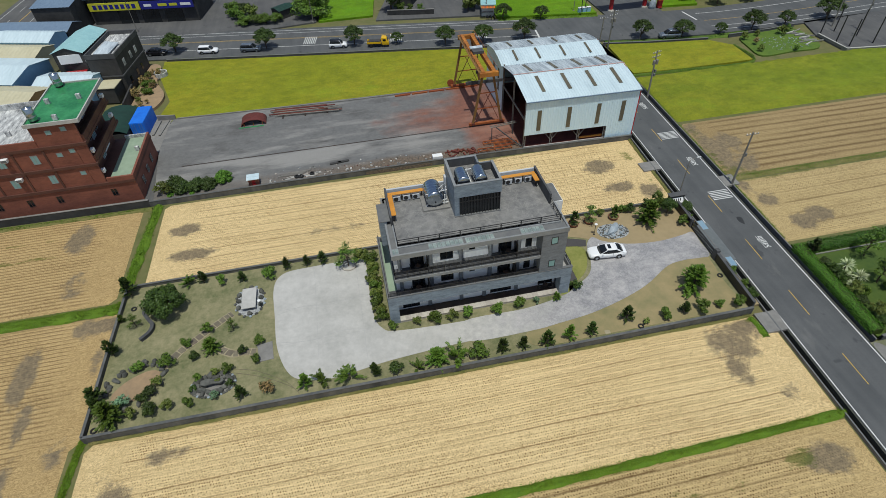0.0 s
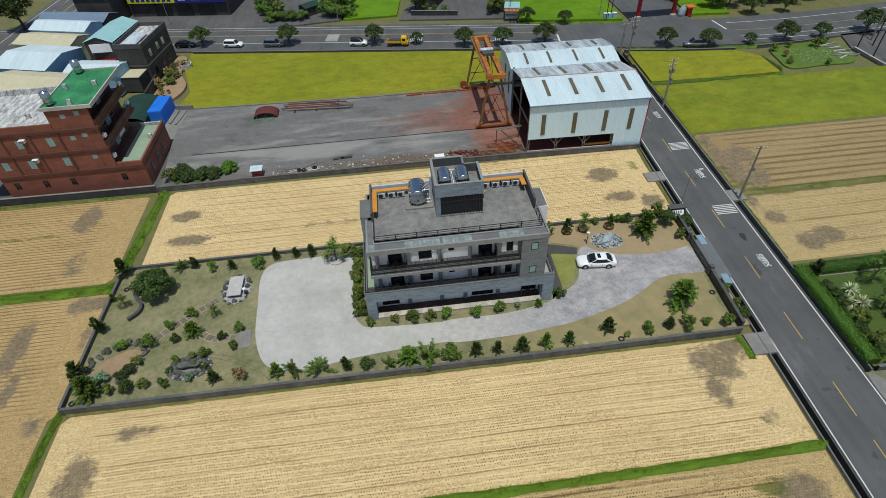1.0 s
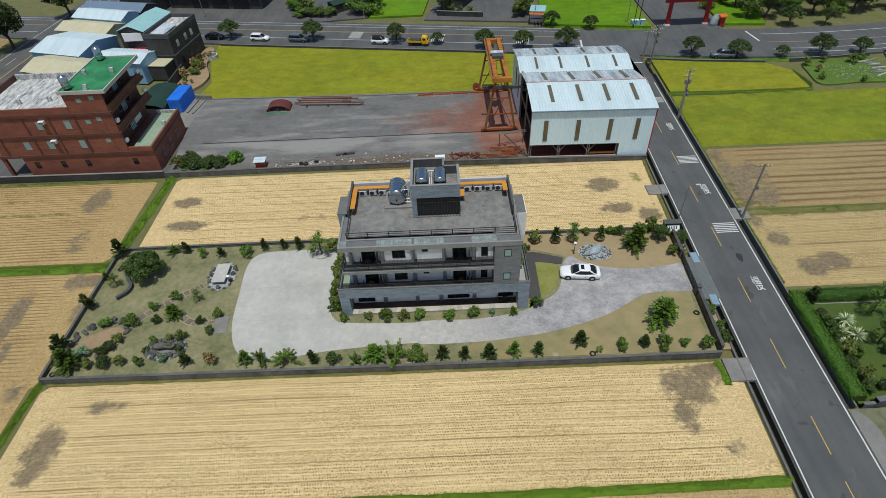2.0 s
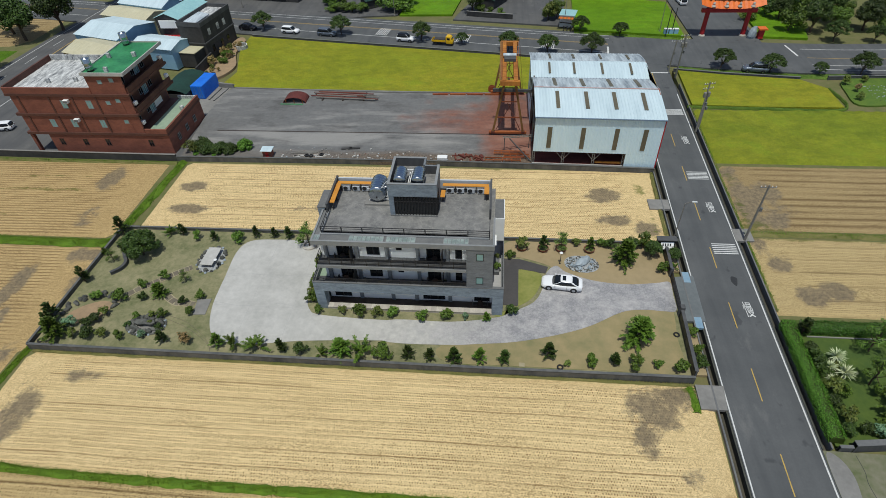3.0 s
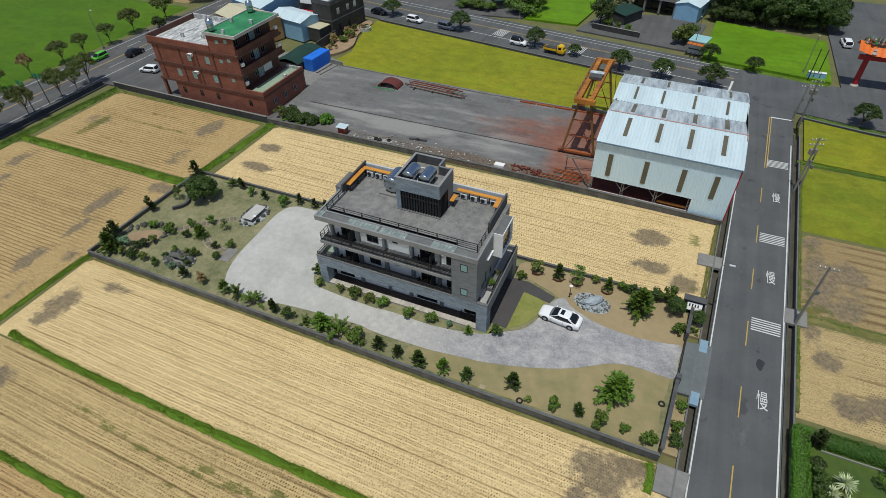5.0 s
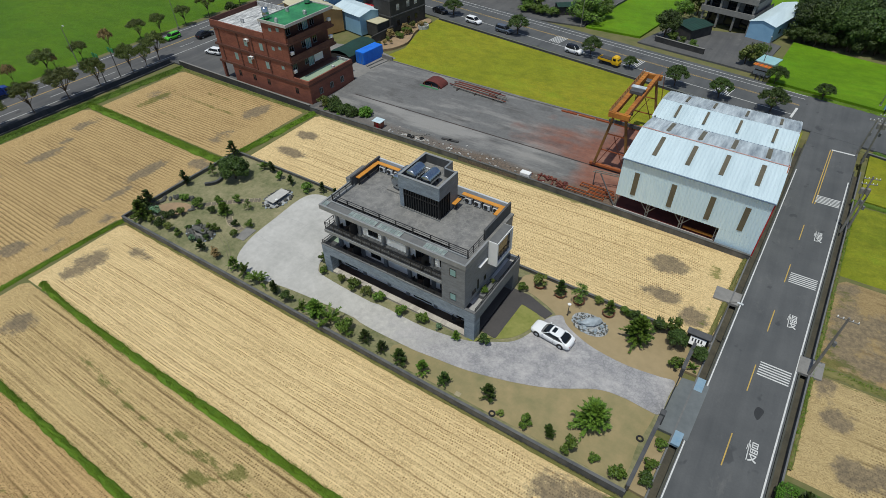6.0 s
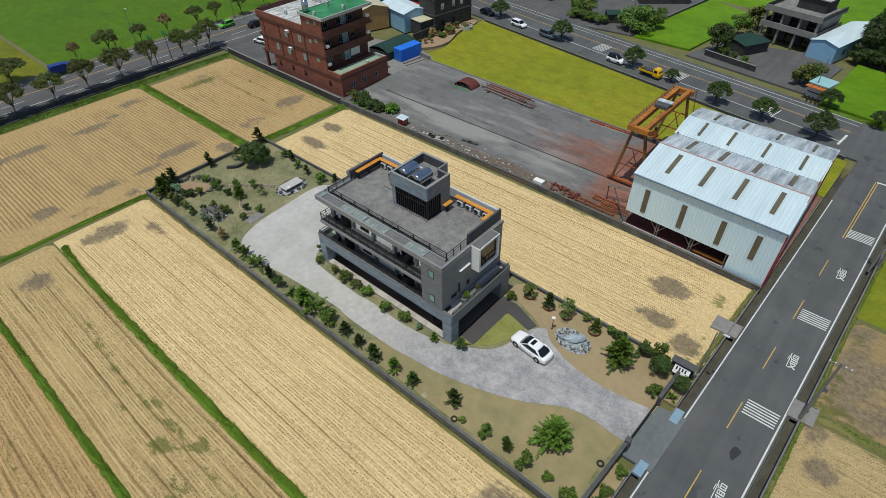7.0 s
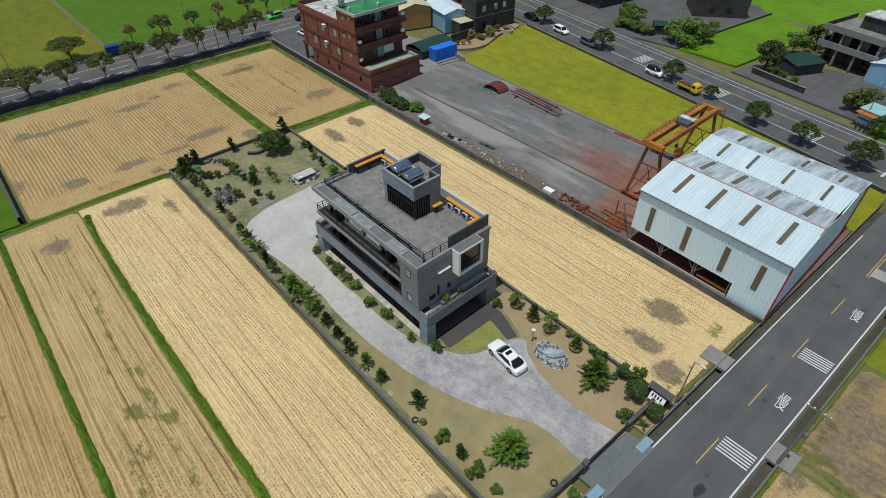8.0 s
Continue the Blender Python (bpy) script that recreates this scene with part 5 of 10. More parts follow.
part("eave_fascia", box(B(), XL - 0.06, XR + 0.09, Y0 - 0.04, Y0 + 0.16, 10.4, 11.02, bevel=0.015), "fascia", house)
part("eave_fascia", box(B(), XL - 0.06, XL + 0.14, Y0 + 0.16, 57.0, 10.4, 11.02), "fascia", house)
part("eave_fascia", box(B(), XR - 0.11, XR + 0.09, Y0 + 0.16, 56.3, 10.4, 11.02), "fascia", house)
part("eave_kerb", box(B(), XL + 0.7, XR - 0.5, 52.85, 53.02, RT, 11.02), "fascia", house)
part("eave_kerb", box(B(), XL + 0.7, XL + 0.87, 53.02, 57.0, RT, 11.02), "fascia", house)
part("eave_deck", box(B(), XL + 0.14, XL + 0.7, 52.85, 57.0, RT, 10.88), "coping", house)
for x0, x1, n in EAVE_GLASS:
    step, bm = (x1 - x0) / n, B()
    for y in (Y0 + 0.16, 52.75):
        box(bm, x0, x1, y, y + 0.10, RT, 10.96)
    for i in range(n + 1):
        box(bm, x0 + i * step - 0.03, x0 + i * step + 0.03, Y0 + 0.26, 52.75, 10.84, 10.96)
    sky_frame = part("skylight", bm, "fascia", house, "row of glass eave panes")
    for i in range(n):
        pane = part("pane", box(B(), x0 + i * step + 0.03, x0 + (i + 1) * step - 0.03, Y0 + 0.26, 52.75, 10.93, 10.95), "glass_eave", sky_frame)
        pane.visible_shadow = False
railing(house, (XL + 0.85, 53.1), (XR - 0.5, 53.1), RT, 1.1, 8, 4, post_w=0.1, bar=0.04)
railing(house, (XL + 0.85, 53.1), (XL + 0.85, 56.6), RT, 0.95, 3, 3)
railing(house, (XR - 0.5, 53.1), (XR - 0.5, 56.4), RT, 0.95, 3, 3)
part("roof_side_wall", box(B(), XR - 0.6, XR - 0.38, 56.4, 62.1, RT, 12.12), "wall_dark", house, "black roof parapet wall")
part("roof_side_wall", box(B(), 2.55, 2.77, 56.6, 62.1, RT, 12.12), "wall_dark", house)
part("roof_back_wall", box(B(), 2.77, 9.65, 61.88, 62.1, RT, 11.9), "render_grey", house)
part("roof_back_wall", box(B(), 13.5, XR - 0.6, 61.88, 62.1, RT, 11.9), "render_grey", house)
# white bay window on the garage side and its grey twin
BX = 22.35
bay = part("bay_window", box(B(), XR, BX, 56.45, 56.68, 7.65, 10.85), "render_white", house, "white framed projecting bay window")
part("bay_side", box(B(), XR, BX, 59.7, 59.93, 7.65, 10.85), "render_white", bay)
part("bay_top", box(B(), XR, BX, 56.68, 59.7, 10.62, 10.85), "render_white", bay)
part("bay_roof", box(B(), XR + 0.01, BX - 0.08, 56.53, 59.85, 10.855, 10.90), "coping", bay, "grey bay roof")
part("bay_floor", box(B(), XR, BX, 56.68, 59.7, 7.65, 7.88), "render_white", bay)
part("pane", box(B(), BX - 0.28, BX - 0.24, 56.68, 59.7, 7.88, 10.62), "glass_dark", bay)
part("bay_rail", box(B(), BX - 0.2, BX - 0.16, 56.68, 59.7, 8.75, 8.82), "dark_metal", bay)
for y in (57.3, 57.9, 58.5, 59.1):
    part("bay_mullion", box(B(), BX - 0.2, BX - 0.16, y - 0.02, y + 0.02, 7.88, 8.75), "dark_metal", bay)
bay2 = part("bay_window", box(B(), 1.35, 2.2, 57.1, 60.3, 7.75, 11.2, bevel=0.02), "slate", house, "grey projecting corner bay")
part("bay_top", box(B(), 1.32, 2.54, 57.07, 60.33, 11.2, 11.28), "coping", bay2)
# stair tower
TZ = 14.95
part("tower_column", box(B(), 9.75, 10.3, 56.66, 57.3, RT, 13.35), "slate", house)
part("tower_back", box(B(), 9.75, 13.4, 61.6, 61.9, RT, 13.35), "slate_dark", house)
part("tower_side", box(B(), 9.75, 10.0, 57.3, 61.6, RT, 13.35), "slate", house)
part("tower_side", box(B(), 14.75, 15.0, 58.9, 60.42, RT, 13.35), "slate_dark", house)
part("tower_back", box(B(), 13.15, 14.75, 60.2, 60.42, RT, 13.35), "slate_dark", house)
# front and west tower bands in slate, the others in the darker tone
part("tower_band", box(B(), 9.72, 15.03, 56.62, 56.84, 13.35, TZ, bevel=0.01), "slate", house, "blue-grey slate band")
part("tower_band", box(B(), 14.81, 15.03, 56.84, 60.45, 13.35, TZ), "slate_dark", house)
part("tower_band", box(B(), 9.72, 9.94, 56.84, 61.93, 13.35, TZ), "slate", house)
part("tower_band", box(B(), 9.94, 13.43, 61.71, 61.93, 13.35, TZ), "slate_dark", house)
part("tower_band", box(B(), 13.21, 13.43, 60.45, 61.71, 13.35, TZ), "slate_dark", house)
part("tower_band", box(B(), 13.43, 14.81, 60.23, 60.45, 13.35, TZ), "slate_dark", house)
part("tower_roof", box(B(), 9.94, 14.81, 56.84, 60.23, 13.4, 13.9), "roof_deck", house)
part("tower_roof", box(B(), 9.94, 13.21, 60.23, 61.71, 13.4, 13.9), "roof_deck", house)
for a in ((9.96, 14.79, 56.84, 56.86), (9.94, 9.96, 56.86, 61.69), (9.96, 13.19, 61.69, 61.71), (14.79, 14.81, 56.86, 60.21), (13.43, 14.79, 60.21, 60.23)):
    part("parapet_lining", box(B(), *a, 13.9, TZ - 0.03), "wall_dark", house, "rain-streaked dark parapet lining")
part("tower_coping", box(B(), 9.70, 15.05, 56.60, 56.88, TZ, TZ + 0.05), "fascia", house)
part("tower_coping", box(B(), 9.70, 9.98, 56.88, 61.95, TZ, TZ + 0.05), "fascia", house)
part("tower_coping", box(B(), 14.77, 15.05, 56.88, 60.47, TZ, TZ + 0.05), "fascia", house)
part("tower_coping", box(B(), 9.98, 13.45, 61.67, 61.95, TZ, TZ + 0.05), "fascia", house)
glazing = part("glazed_wall", box(B(), 10.32, 14.9, 56.80, 56.83, RT, 13.35), "glass_dark", house, "dark glazed stair wall")
for i in range(15):
    x = 10.32 + i * 0.327
    part("mullion", box(B(), x - 0.035, x + 0.035, 56.66, 56.80, RT, 13.35), "dark_metal", glazing)
part("transom", box(B(), 10.32, 14.95, 56.70, 56.80, 12.55, 12.63), "dark_metal", glazing)
part("sill", box(B(), 9.75, 15.05, 56.55, 56.80, RT, RT + 0.10), "coping", glazing)
glazing = part("glazed_wall", box(B(), 14.87, 14.90, 56.83, 58.9, RT, 13.35), "glass_dark", house, "dark glazed stair wall")
for i in range(7):
    y = 56.86 + i * 0.335
    part("mullion", box(B(), 14.90, 15.0, y - 0.035, y + 0.035, RT, 13.35), "dark_metal", glazing)
for x0, x1, y0, y1 in ((9.4, 9.72, 57.3, 61.5),):
    part("pipe_duct", box(B(), x0 + 0.1, x1, y1 - 0.6, y1, RT, 13.2), "render_grey", house)


def water_tank(name, label, at, radius, length, legs):
    """A stainless drum lying along y, with ribs, domed ends, cradle and outlet."""
    x, y, z = at
    ob = thing(name, label, "water tank", (x, y, z - radius - 0.12), "roof water tanks")
    prof = []
    n = 22
    for i in range(n + 1):
        u = i / n
        r = radius * (1 + (0.035 if i % 4 == 2 and 0 < i < n else 0))
        prof.append((r, (u - 0.5) * length))
    prof = [(0.02, -length / 2 - 0.22 * radius), (radius * 0.55, -length / 2 - 0.17 * radius), (radius * 0.85, -length / 2 - 0.08 * radius)] + prof + [(radius * 0.85, length / 2 + 0.08 * radius), (radius * 0.55, length / 2 + 0.17 * radius), (0.02, length / 2 + 0.22 * radius)]
    part("drum", lathe(B(), prof, at, 24, Matrix.Rotation(radians(-90), 3, "X")), "steel", ob, "ribbed stainless steel drum", smooth=True)
    part("end_cap", rod(B(), (x, y - length / 2 - 0.2 * radius, z - radius * 0.25), (x, y - length / 2 - 0.32 * radius, z - radius * 0.25), 0.09), "dark_metal", ob)
    for dy in (-0.33, 0.33):
        part("cradle", box(B(), x - radius * 0.8, x + radius * 0.8, y + dy * length - 0.05, y + dy * length + 0.05, z - radius - 0.12, z - radius * 0.72), "dark_metal", ob)
    return ob


water_tank("water_tank", "ribbed stainless steel water drum on the stair tower", (10.95, 58.3, 14.82), 0.68, 2.05, 2)
water_tank("water_tank", "ribbed stainless steel water drum on the stair tower", (12.9, 58.3, 14.82), 0.68, 2.05, 2)
water_tank("water_tank", "large stainless steel water drum on the roof terrace", (7.95, 60.0, 12.02), 0.96, 2.6, 2)
plinth = solo("tank_plinth", box(B(), 6.5, 9.6, 58.3, 61.7, RT, RT + 0.22, bevel=0.02), "concrete_dark", "concrete plinth under the large water drum", "plinth")
pipes = thing("pipework", "white and grey water pipes with valves beside the tanks", "pipes", (9.0, 59.0, RT + 0.22))
for i, (a, b) in enumerate((((8.3, 58.9, 11.25), (9.5, 58.9, 11.25)), ((8.6, 59.1, 10.94), (8.6, 59.1, 11.6)), ((9.1, 59.1, 10.94), (9.1, 59.1, 12.2)), ((8.3, 59.1, 11.5), (9.4, 59.1, 11.5)), ((9.3, 59.2, 10.94), (9.3, 59.2, 13.2)))):
    part("pipe", rod(B(), a, b, 0.05), "render_white", pipes)
for x in (8.85, 9.2):
    heater = thing("pressure_vessel", "upright stainless pressure vessel beside the water drum", "water tank", (x, 59.75, RT + 0.22))
    part("vessel", lathe(B(), [(0.02, 0), (0.15, 0.03), (0.17, 0.12), (0.17, 1.35), (0.15, 1.45), (0.02, 1.5)], (x, 59.75, RT + 0.24), 12), "steel", heater, smooth=True)
pipes2 = thing("pipework", "white water pipes between the tower drums", "pipes", (11.9, 58.3, 13.9))
for a, b in (((11.75, 57.5, 14.1), (11.75, 60.2, 14.1)), ((11.95, 57.8, 14.1), (11.95, 60.4, 14.1)), ((11.75, 59.4, 14.1), (11.75, 59.4, 15.0)), ((11.5, 59.4, 14.95), (12.4, 59.4, 14.95))):
    part("pipe", rod(B(), a, b, 0.045), "render_white", pipes2)


stay = thing("steel_stand", "white steel stays over the large water drum", "pipes", (8.0, 60.0, RT + 0.22))
for a, b in (((6.9, 59.0, 10.94), (8.9, 58.8, 13.3)), ((7.2, 60.4, 10.94), (9.3, 59.6, 13.4)), ((6.9, 59.0, 12.6), (9.4, 59.0, 12.9))):
    part("stay_rod", rod(B(), a, b, 0.035), "render_white", stay)


def condenser(x, y, z, facing):
    """An outdoor air-conditioning unit."""
    ob = thing("air_conditioner", "white outdoor air conditioner unit under the roof shelf", "air conditioner", (x, y, z), "roof air conditioners")
    m = Matrix.Translation((x, y, z)) @ Matrix.Rotation(radians(facing), 4, "Z")
    part("casing", box(B(), -0.42, 0.42, -0.16, 0.16, 0.12, 0.72, m, bevel=0.015), "render_grey", ob)
    part("grille", lathe(B(), [(0.26, 0), (0.26, 0.03), (0.20, 0.035)], m @ Vector((-0.1, -0.16, 0.45)), 14, (m.to_3x3() @ Matrix.Rotation(radians(90), 3, "X"))), "dark_metal", ob)
    for s in (-1, 1):
        part("foot", box(B(), s * 0.3 - 0.04, s * 0.3 + 0.04, -0.18, 0.18, 0, 0.12, m), "dark_metal", ob)
    return ob


for x in (3.85, 5.0, 6.1, 16.05, 17.25, 18.45, 19.65):
    condenser(x, 61.05, RT, 0)
shelf = thing("roof_shelf", "orange timber shelf along the roof parapet", "shelf", (5.0, 61.5, RT))
part("top_board", box(B(), 2.85, 6.95, 60.95, 61.45, 11.72, 11.80), "wood_orange", shelf)
part("top_board", box(B(), 2.80, 3.32, 57.3, 60.95, 11.72, 11.80), "wood_orange", shelf)
for x, y in ((3.1, 57.5), (3.1, 59.2), (3.1, 61.2), (4.45, 61.2), (5.55, 61.2), (6.8, 61.2)):
    part("bracket", box(B(), x - 0.04, x + 0.04, y - 0.16, y + 0.16, RT, 11.72), "dark_metal", shelf)
shelf = thing("roof_shelf", "orange timber shelf along the roof parapet", "shelf", (18.0, 61.5, RT))
part("top_board", box(B(), 15.2, 20.5, 60.95, 61.45, 11.72, 11.80), "wood_orange", shelf)
part("top_board", box(B(), 20.0, 20.55, 59.6, 60.95, 11.72, 11.80), "wood_orange", shelf)
part("top_board", box(B(), 15.1, 15.6, 59.0, 60.3, 11.60, 11.68), "wood_orange", shelf)
for x, y in ((15.35, 59.6), (16.65, 61.2), (17.85, 61.2), (19.05, 61.2), (20.3, 61.2), (20.3, 59.9)):
    part("bracket", box(B(), x - 0.04, x + 0.04, y - 0.16, y + 0.16, RT, 11.60), "dark_metal", shelf)


def balcony_set(x, y, z):
    """A small round table with two chairs, as on the balconies."""
    t = thing("balcony_table", "small dark round balcony table", "table", (x, y, z), "balcony tables")
    part("tabletop", lathe(B(), [(0.30, 0.68), (0.32, 0.70), (0.30, 0.72)], (x, y, z), 14), "wood_dark", t)
    part("stem", rod(B(), (x, y, z), (x, y, z + 0.68), 0.03), "dark_metal", t)
    for s in (-1, 1):
        c = thing("balcony_chair", "dark woven balcony chair", "chair", (x + s * 0.62, y, z), "balcony chairs")
        cx = x + s * 0.62
        part("seat", box(B(), cx - 0.24, cx + 0.24, y - 0.24, y + 0.24, z + 0.4, z + 0.46, bevel=0.02), "dark_metal", c)
        part("backrest", box(B(), cx + s * 0.2, cx + s * 0.26, y - 0.24, y + 0.24, z + 0.46, z + 0.9), "dark_metal", c)
        for dx in (-0.2, 0.2):
            for dy in (-0.2, 0.2):
                part("leg", rod(B(), (cx + dx, y + dy, z), (cx + dx, y + dy, z + 0.4), 0.018, n=6), "dark_metal", c)


for x, z in ((4.7, F3 + 0.03), (14.9, F3 + 0.03), (4.6, F2 + 0.03), (14.8, F2 + 0.03), (19.9, 0.56)):
    balcony_set(x, 52.75, z)


# ---- works yard, warehouse and crane ----
solo("works_yard", prism(B(), [(-31.2, 83.1), (27.6, 82.9), (45.6, 82.4), (46.3, 107.2), (26.5, 107.2), (-31.7, 108.6), (-32.1, 106.4), (-32.5, 97.7), (-31.0, 84.2)], -0.3, 0.30), "yard", "grey and rust-red works yard", "yard", "structure")
wall_run("wall_yard_south", "low dark concrete wall along the works yard", [(-31.4, 82.95), (-10, 83.1), (10, 83.1), (27.3, 82.75), (45.4, 82.1)], 0.22, -0.35, 0.62, "wall_garden", "wall_cap")
wall_run("wall_yard_north", "low concrete kerb wall at the paddy edge", [(-31.0, 108.4), (0, 107.0), (26, 107.0)], 0.18, -0.35, 0.5, "concrete_dark")
solo("crane_rail", box(B(), -28.0, 26.5, 91.88, 92.04, 0.28, 0.345), "wood_dark", "rusty crane rail set in the yard", "rail", "structure")
solo("crane_rail", box(B(), 10.0, 26.5, 106.7, 106.82, 0.30, 0.40), "rust", "rusty crane rail beside the paddy", "rail", "structure")
WX0, WX1 = 26.95, 45.45
WSKEW = -0.03      # the far end sits slightly nearer


def wy(x, y):
    return y + (x - WX0) * WSKEW * (1 if y < 90 else 0.9)


def corrugated(name, prof, x0, x1, pitch, material, parent, label="", amp=0.045, skip=()):
    """A ribbed sheet: prof is a list of (y, z) across; ribs run along it. skip: (x from, x to, first profile index, last) left open."""
    xs, dz = [], []
    x = x0
    while x < x1 - 1e-6:
        for dx, h in ((0.0, 0.0), (pitch * 0.62, 0.0), (pitch * 0.72, amp), (pitch * 0.90, amp)):
            if x + dx <= x1:
                xs.append(x + dx)
                dz.append(h)
        x += pitch
    xs.append(x1)
    dz.append(0.0)
    n = len(prof)
    nrm = []
    for i in range(n):
        a, b = Vector(prof[max(i - 1, 0)]), Vector(prof[min(i + 1, n - 1)])
        d = (b - a).normalized()
        nrm.append(Vector((-d.y, d.x)))
    if nrm[0].y < -0.5 or (abs(nrm[0].y) < 0.5 and nrm[0].x > 0):
        nrm = [-v for v in nrm]
    verts, faces = [], []
    for px, h in zip(xs, dz):
        for (py, pz), v in zip(prof, nrm):
            verts.append((px, wy(px, py) + v.x * h, pz + v.y * h))
    for i in range(len(xs) - 1):
        mid = (xs[i] + xs[i + 1]) / 2
        for j in range(n - 1):
            if any(a <= mid <= b and j0 <= j < j1 for a, b, j0, j1 in skip):
                continue
            faces.append((i * n + j, (i + 1) * n + j, (i + 1) * n + j + 1, i * n + j + 1))
    ob = raw(name, verts, faces, material, parent)
    if label:
        tagged(ob, label)
    return ob


ware = thing("warehouse", "white corrugated steel warehouse with double curved roof", "warehouse", (36.2, 95, 0.3))
YF, YR, YV, YC, YE = 83.15, 90.0, 95.9, 100.6, 106.2
eave_z = 8.62
corrugated("front_wall", [(YF, 2.7), (YF, eave_z)], WX0, WX1, 0.42, "sheet_wall", ware, "pale blue-white corrugated wall")
corrugated("front_wall", [(YF, 0.35), (YF, 2.7)], 40.85, WX1, 0.42, "sheet_wall", ware)
corrugated("roof", [(YF - 0.25, eave_z + 0.02), (YF + 0.6, eave_z + 0.24), (YR - 3, 9.4), (YR, 9.86)], WX0 - 0.1, WX1 + 0.15, 0.46, "sheet_white", ware, "pale corrugated roof slope")
corrugated("roof", [(YR, 9.88), (YV - 3, 9.38), (YV, 8.74)], WX0 - 0.1, WX1 + 0.15, 0.46, "sheet_old", ware, "grey weathered corrugated roof slope")
corrugated("roof", [(YV, 8.76), (YV + 1.2, 9.08), (YV + 2.6, 9.38), (YC, 9.58)], WX0 - 0.3, WX1 + 0.15, 0.46, "sheet_white", ware, "bright corrugated roof slope")
corrugated("roof", [(YC, 9.60), (YC + 2.0, 9.35), (YC + 3.8, 9.02), (YE + 0.2, 8.5)], WX0 - 0.3, WX1 + 0.15, 0.46, "sheet_old", ware)
corrugated("back_wall", [(YE, 0.35), (YE, 8.5)], WX0, WX1, 0.42, "sheet_wall", ware)
part("ridge_cap", beam(B(), (WX0 - 0.12, wy(WX0, YR), 9.93), (WX1 + 0.16, wy(WX1, YR), 9.93), 0.16, 0.05), "flash_pink", ware, "faded red ridge flashing")
part("gutter", beam(B(), (WX0 - 0.12, wy(WX0, YF) - 0.28, eave_z - 0.02), (WX1 + 0.16, wy(WX1, YF) - 0.28, eave_z - 0.02), 0.16, 0.14), "sheet_steelblue", ware)
part("valley_gutter", beam(B(), (WX0 - 0.2, wy(WX0, YV), 8.73), (WX1 + 0.16, wy(WX1, YV), 8.73), 0.3, 0.06), "sheet_steelblue", ware)
# end wall towards the lane
ends = [(YF, 0.3), (YF, eave_z), (YR, 9.82), (YV, 8.72), (YC, 9.54), (YE, 8.46), (YE, 0.3)]
bm = B()
loop = [bm.verts.new((WX1 - 0.01, wy(WX1, y), z)) for y, z in ends]
face = bm.faces.new(loop)
bmesh.ops.triangulate(bm, faces=[face])
part("end_wall", bm, "sheet_wall", ware)
for a, b in zip(ends, ends[1:]):
    part("end_trim", beam(B(), (WX1 + 0.06, wy(WX1, a[0]), a[1]), (WX1 + 0.06, wy(WX1, b[0]), b[1]), 0.14), "paint_red" if a[0] == b[0] else "rust", ware, "red edge flashing")
bm = B()
loop = [bm.verts.new((WX0 + 0.02, wy(WX0, y), z)) for y, z in ((YV, 0.3), (YV, 8.72), (YC, 9.54), (YE, 8.46), (YE, 0.3))]
face = bm.faces.new(loop)
bmesh.ops.triangulate(bm, faces=[face])
part("end_wall", bm, "sheet_wall", ware)
for y in (YV + 2.2, YV + 5.2):
    part("louvre", box(B(), WX0 - 0.04, WX0 + 0.01, y, y + 0.7, 3.2, 7.2), "dark_metal", ware)
# translucent strips in wall and roof
for x in (29.2, 34.1, 38.95, 43.05):
    y = wy(x, YF)
    part("wall_light", box(B(), x - 0.33, x + 0.33, y - 0.09, y - 0.03, 3.4, 6.95), "translucent", ware, "brown translucent wall strip")
for xs, (ya, za), (yb, zb) in (((30.27, 34.55, 38.67, 42.9), (84.9, 9.08), (89.0, 9.74)), ((30.2, 34.5, 38.7, 42.95), (91.0, 9.72), (95.15, 8.92)), ((29.7, 33.7, 38.2, 42.8), (96.7, 9.12), (99.75, 9.62)), ((30.0, 33.95, 38.45, 43.0), (101.6, 9.56), (104.4, 9.10))):
    for x in xs:
        part("roof_light", beam(B(), (x, wy(x, ya), za + 0.05), (x, wy(x, yb), zb + 0.05), 0.56 if ya < 96 else 0.36, 0.06), "translucent", ware, "brown translucent roof strip")
# steel frame at the open base and the open crane end
for x in (WX0 + 0.15, 31.6, 36.2, 40.7):
    y = wy(x, YF) + 0.25
    lattice = part("column", beam(B(), (x - 0.16, y, 0.3), (x - 0.16, y, 8.5), 0.09), "pole_concrete", ware, "pale steel lattice column")
    part("column_chord", beam(B(), (x + 0.16, y, 0.3), (x + 0.16, y, 8.5), 0.09), "pole_concrete", lattice)
    bm = B()
    for k in range(14):
        s = 1 if k % 2 else -1
        beam(bm, (x - 0.16 * s, y, 0.35 + k * 0.58), (x + 0.16 * s, y, 0.93 + k * 0.58), 0.05)
    part("lacing", bm, "pole_concrete", lattice)
    if 30 < x < 40:
        for s in (-1, 1):
            part("knee_brace", beam(B(), (x, y, 1.2), (x + s * 1.1, y, 2.6), 0.08), "pole_concrete", ware)
part("base_beam", beam(B(), (WX0, wy(WX0, YF) + 0.1, 0.45), (40.7, wy(40.7, YF) + 0.1, 0.45), 0.14, 0.2), "concrete", ware)
part("yellow_beam", beam(B(), (36.6, wy(36.6, YF) + 0.6, 0.75), (40.6, wy(40.6, YF) + 0.6, 0.75), 0.2, 0.28), "rust_gold", ware)
for y in (YR, YV):
    for x in (WX0 + 0.2,):
        part("column", beam(B(), (x, wy(x, y), 0.3), (x, wy(x, y), 9.0), 0.22), "pole_concrete", ware)
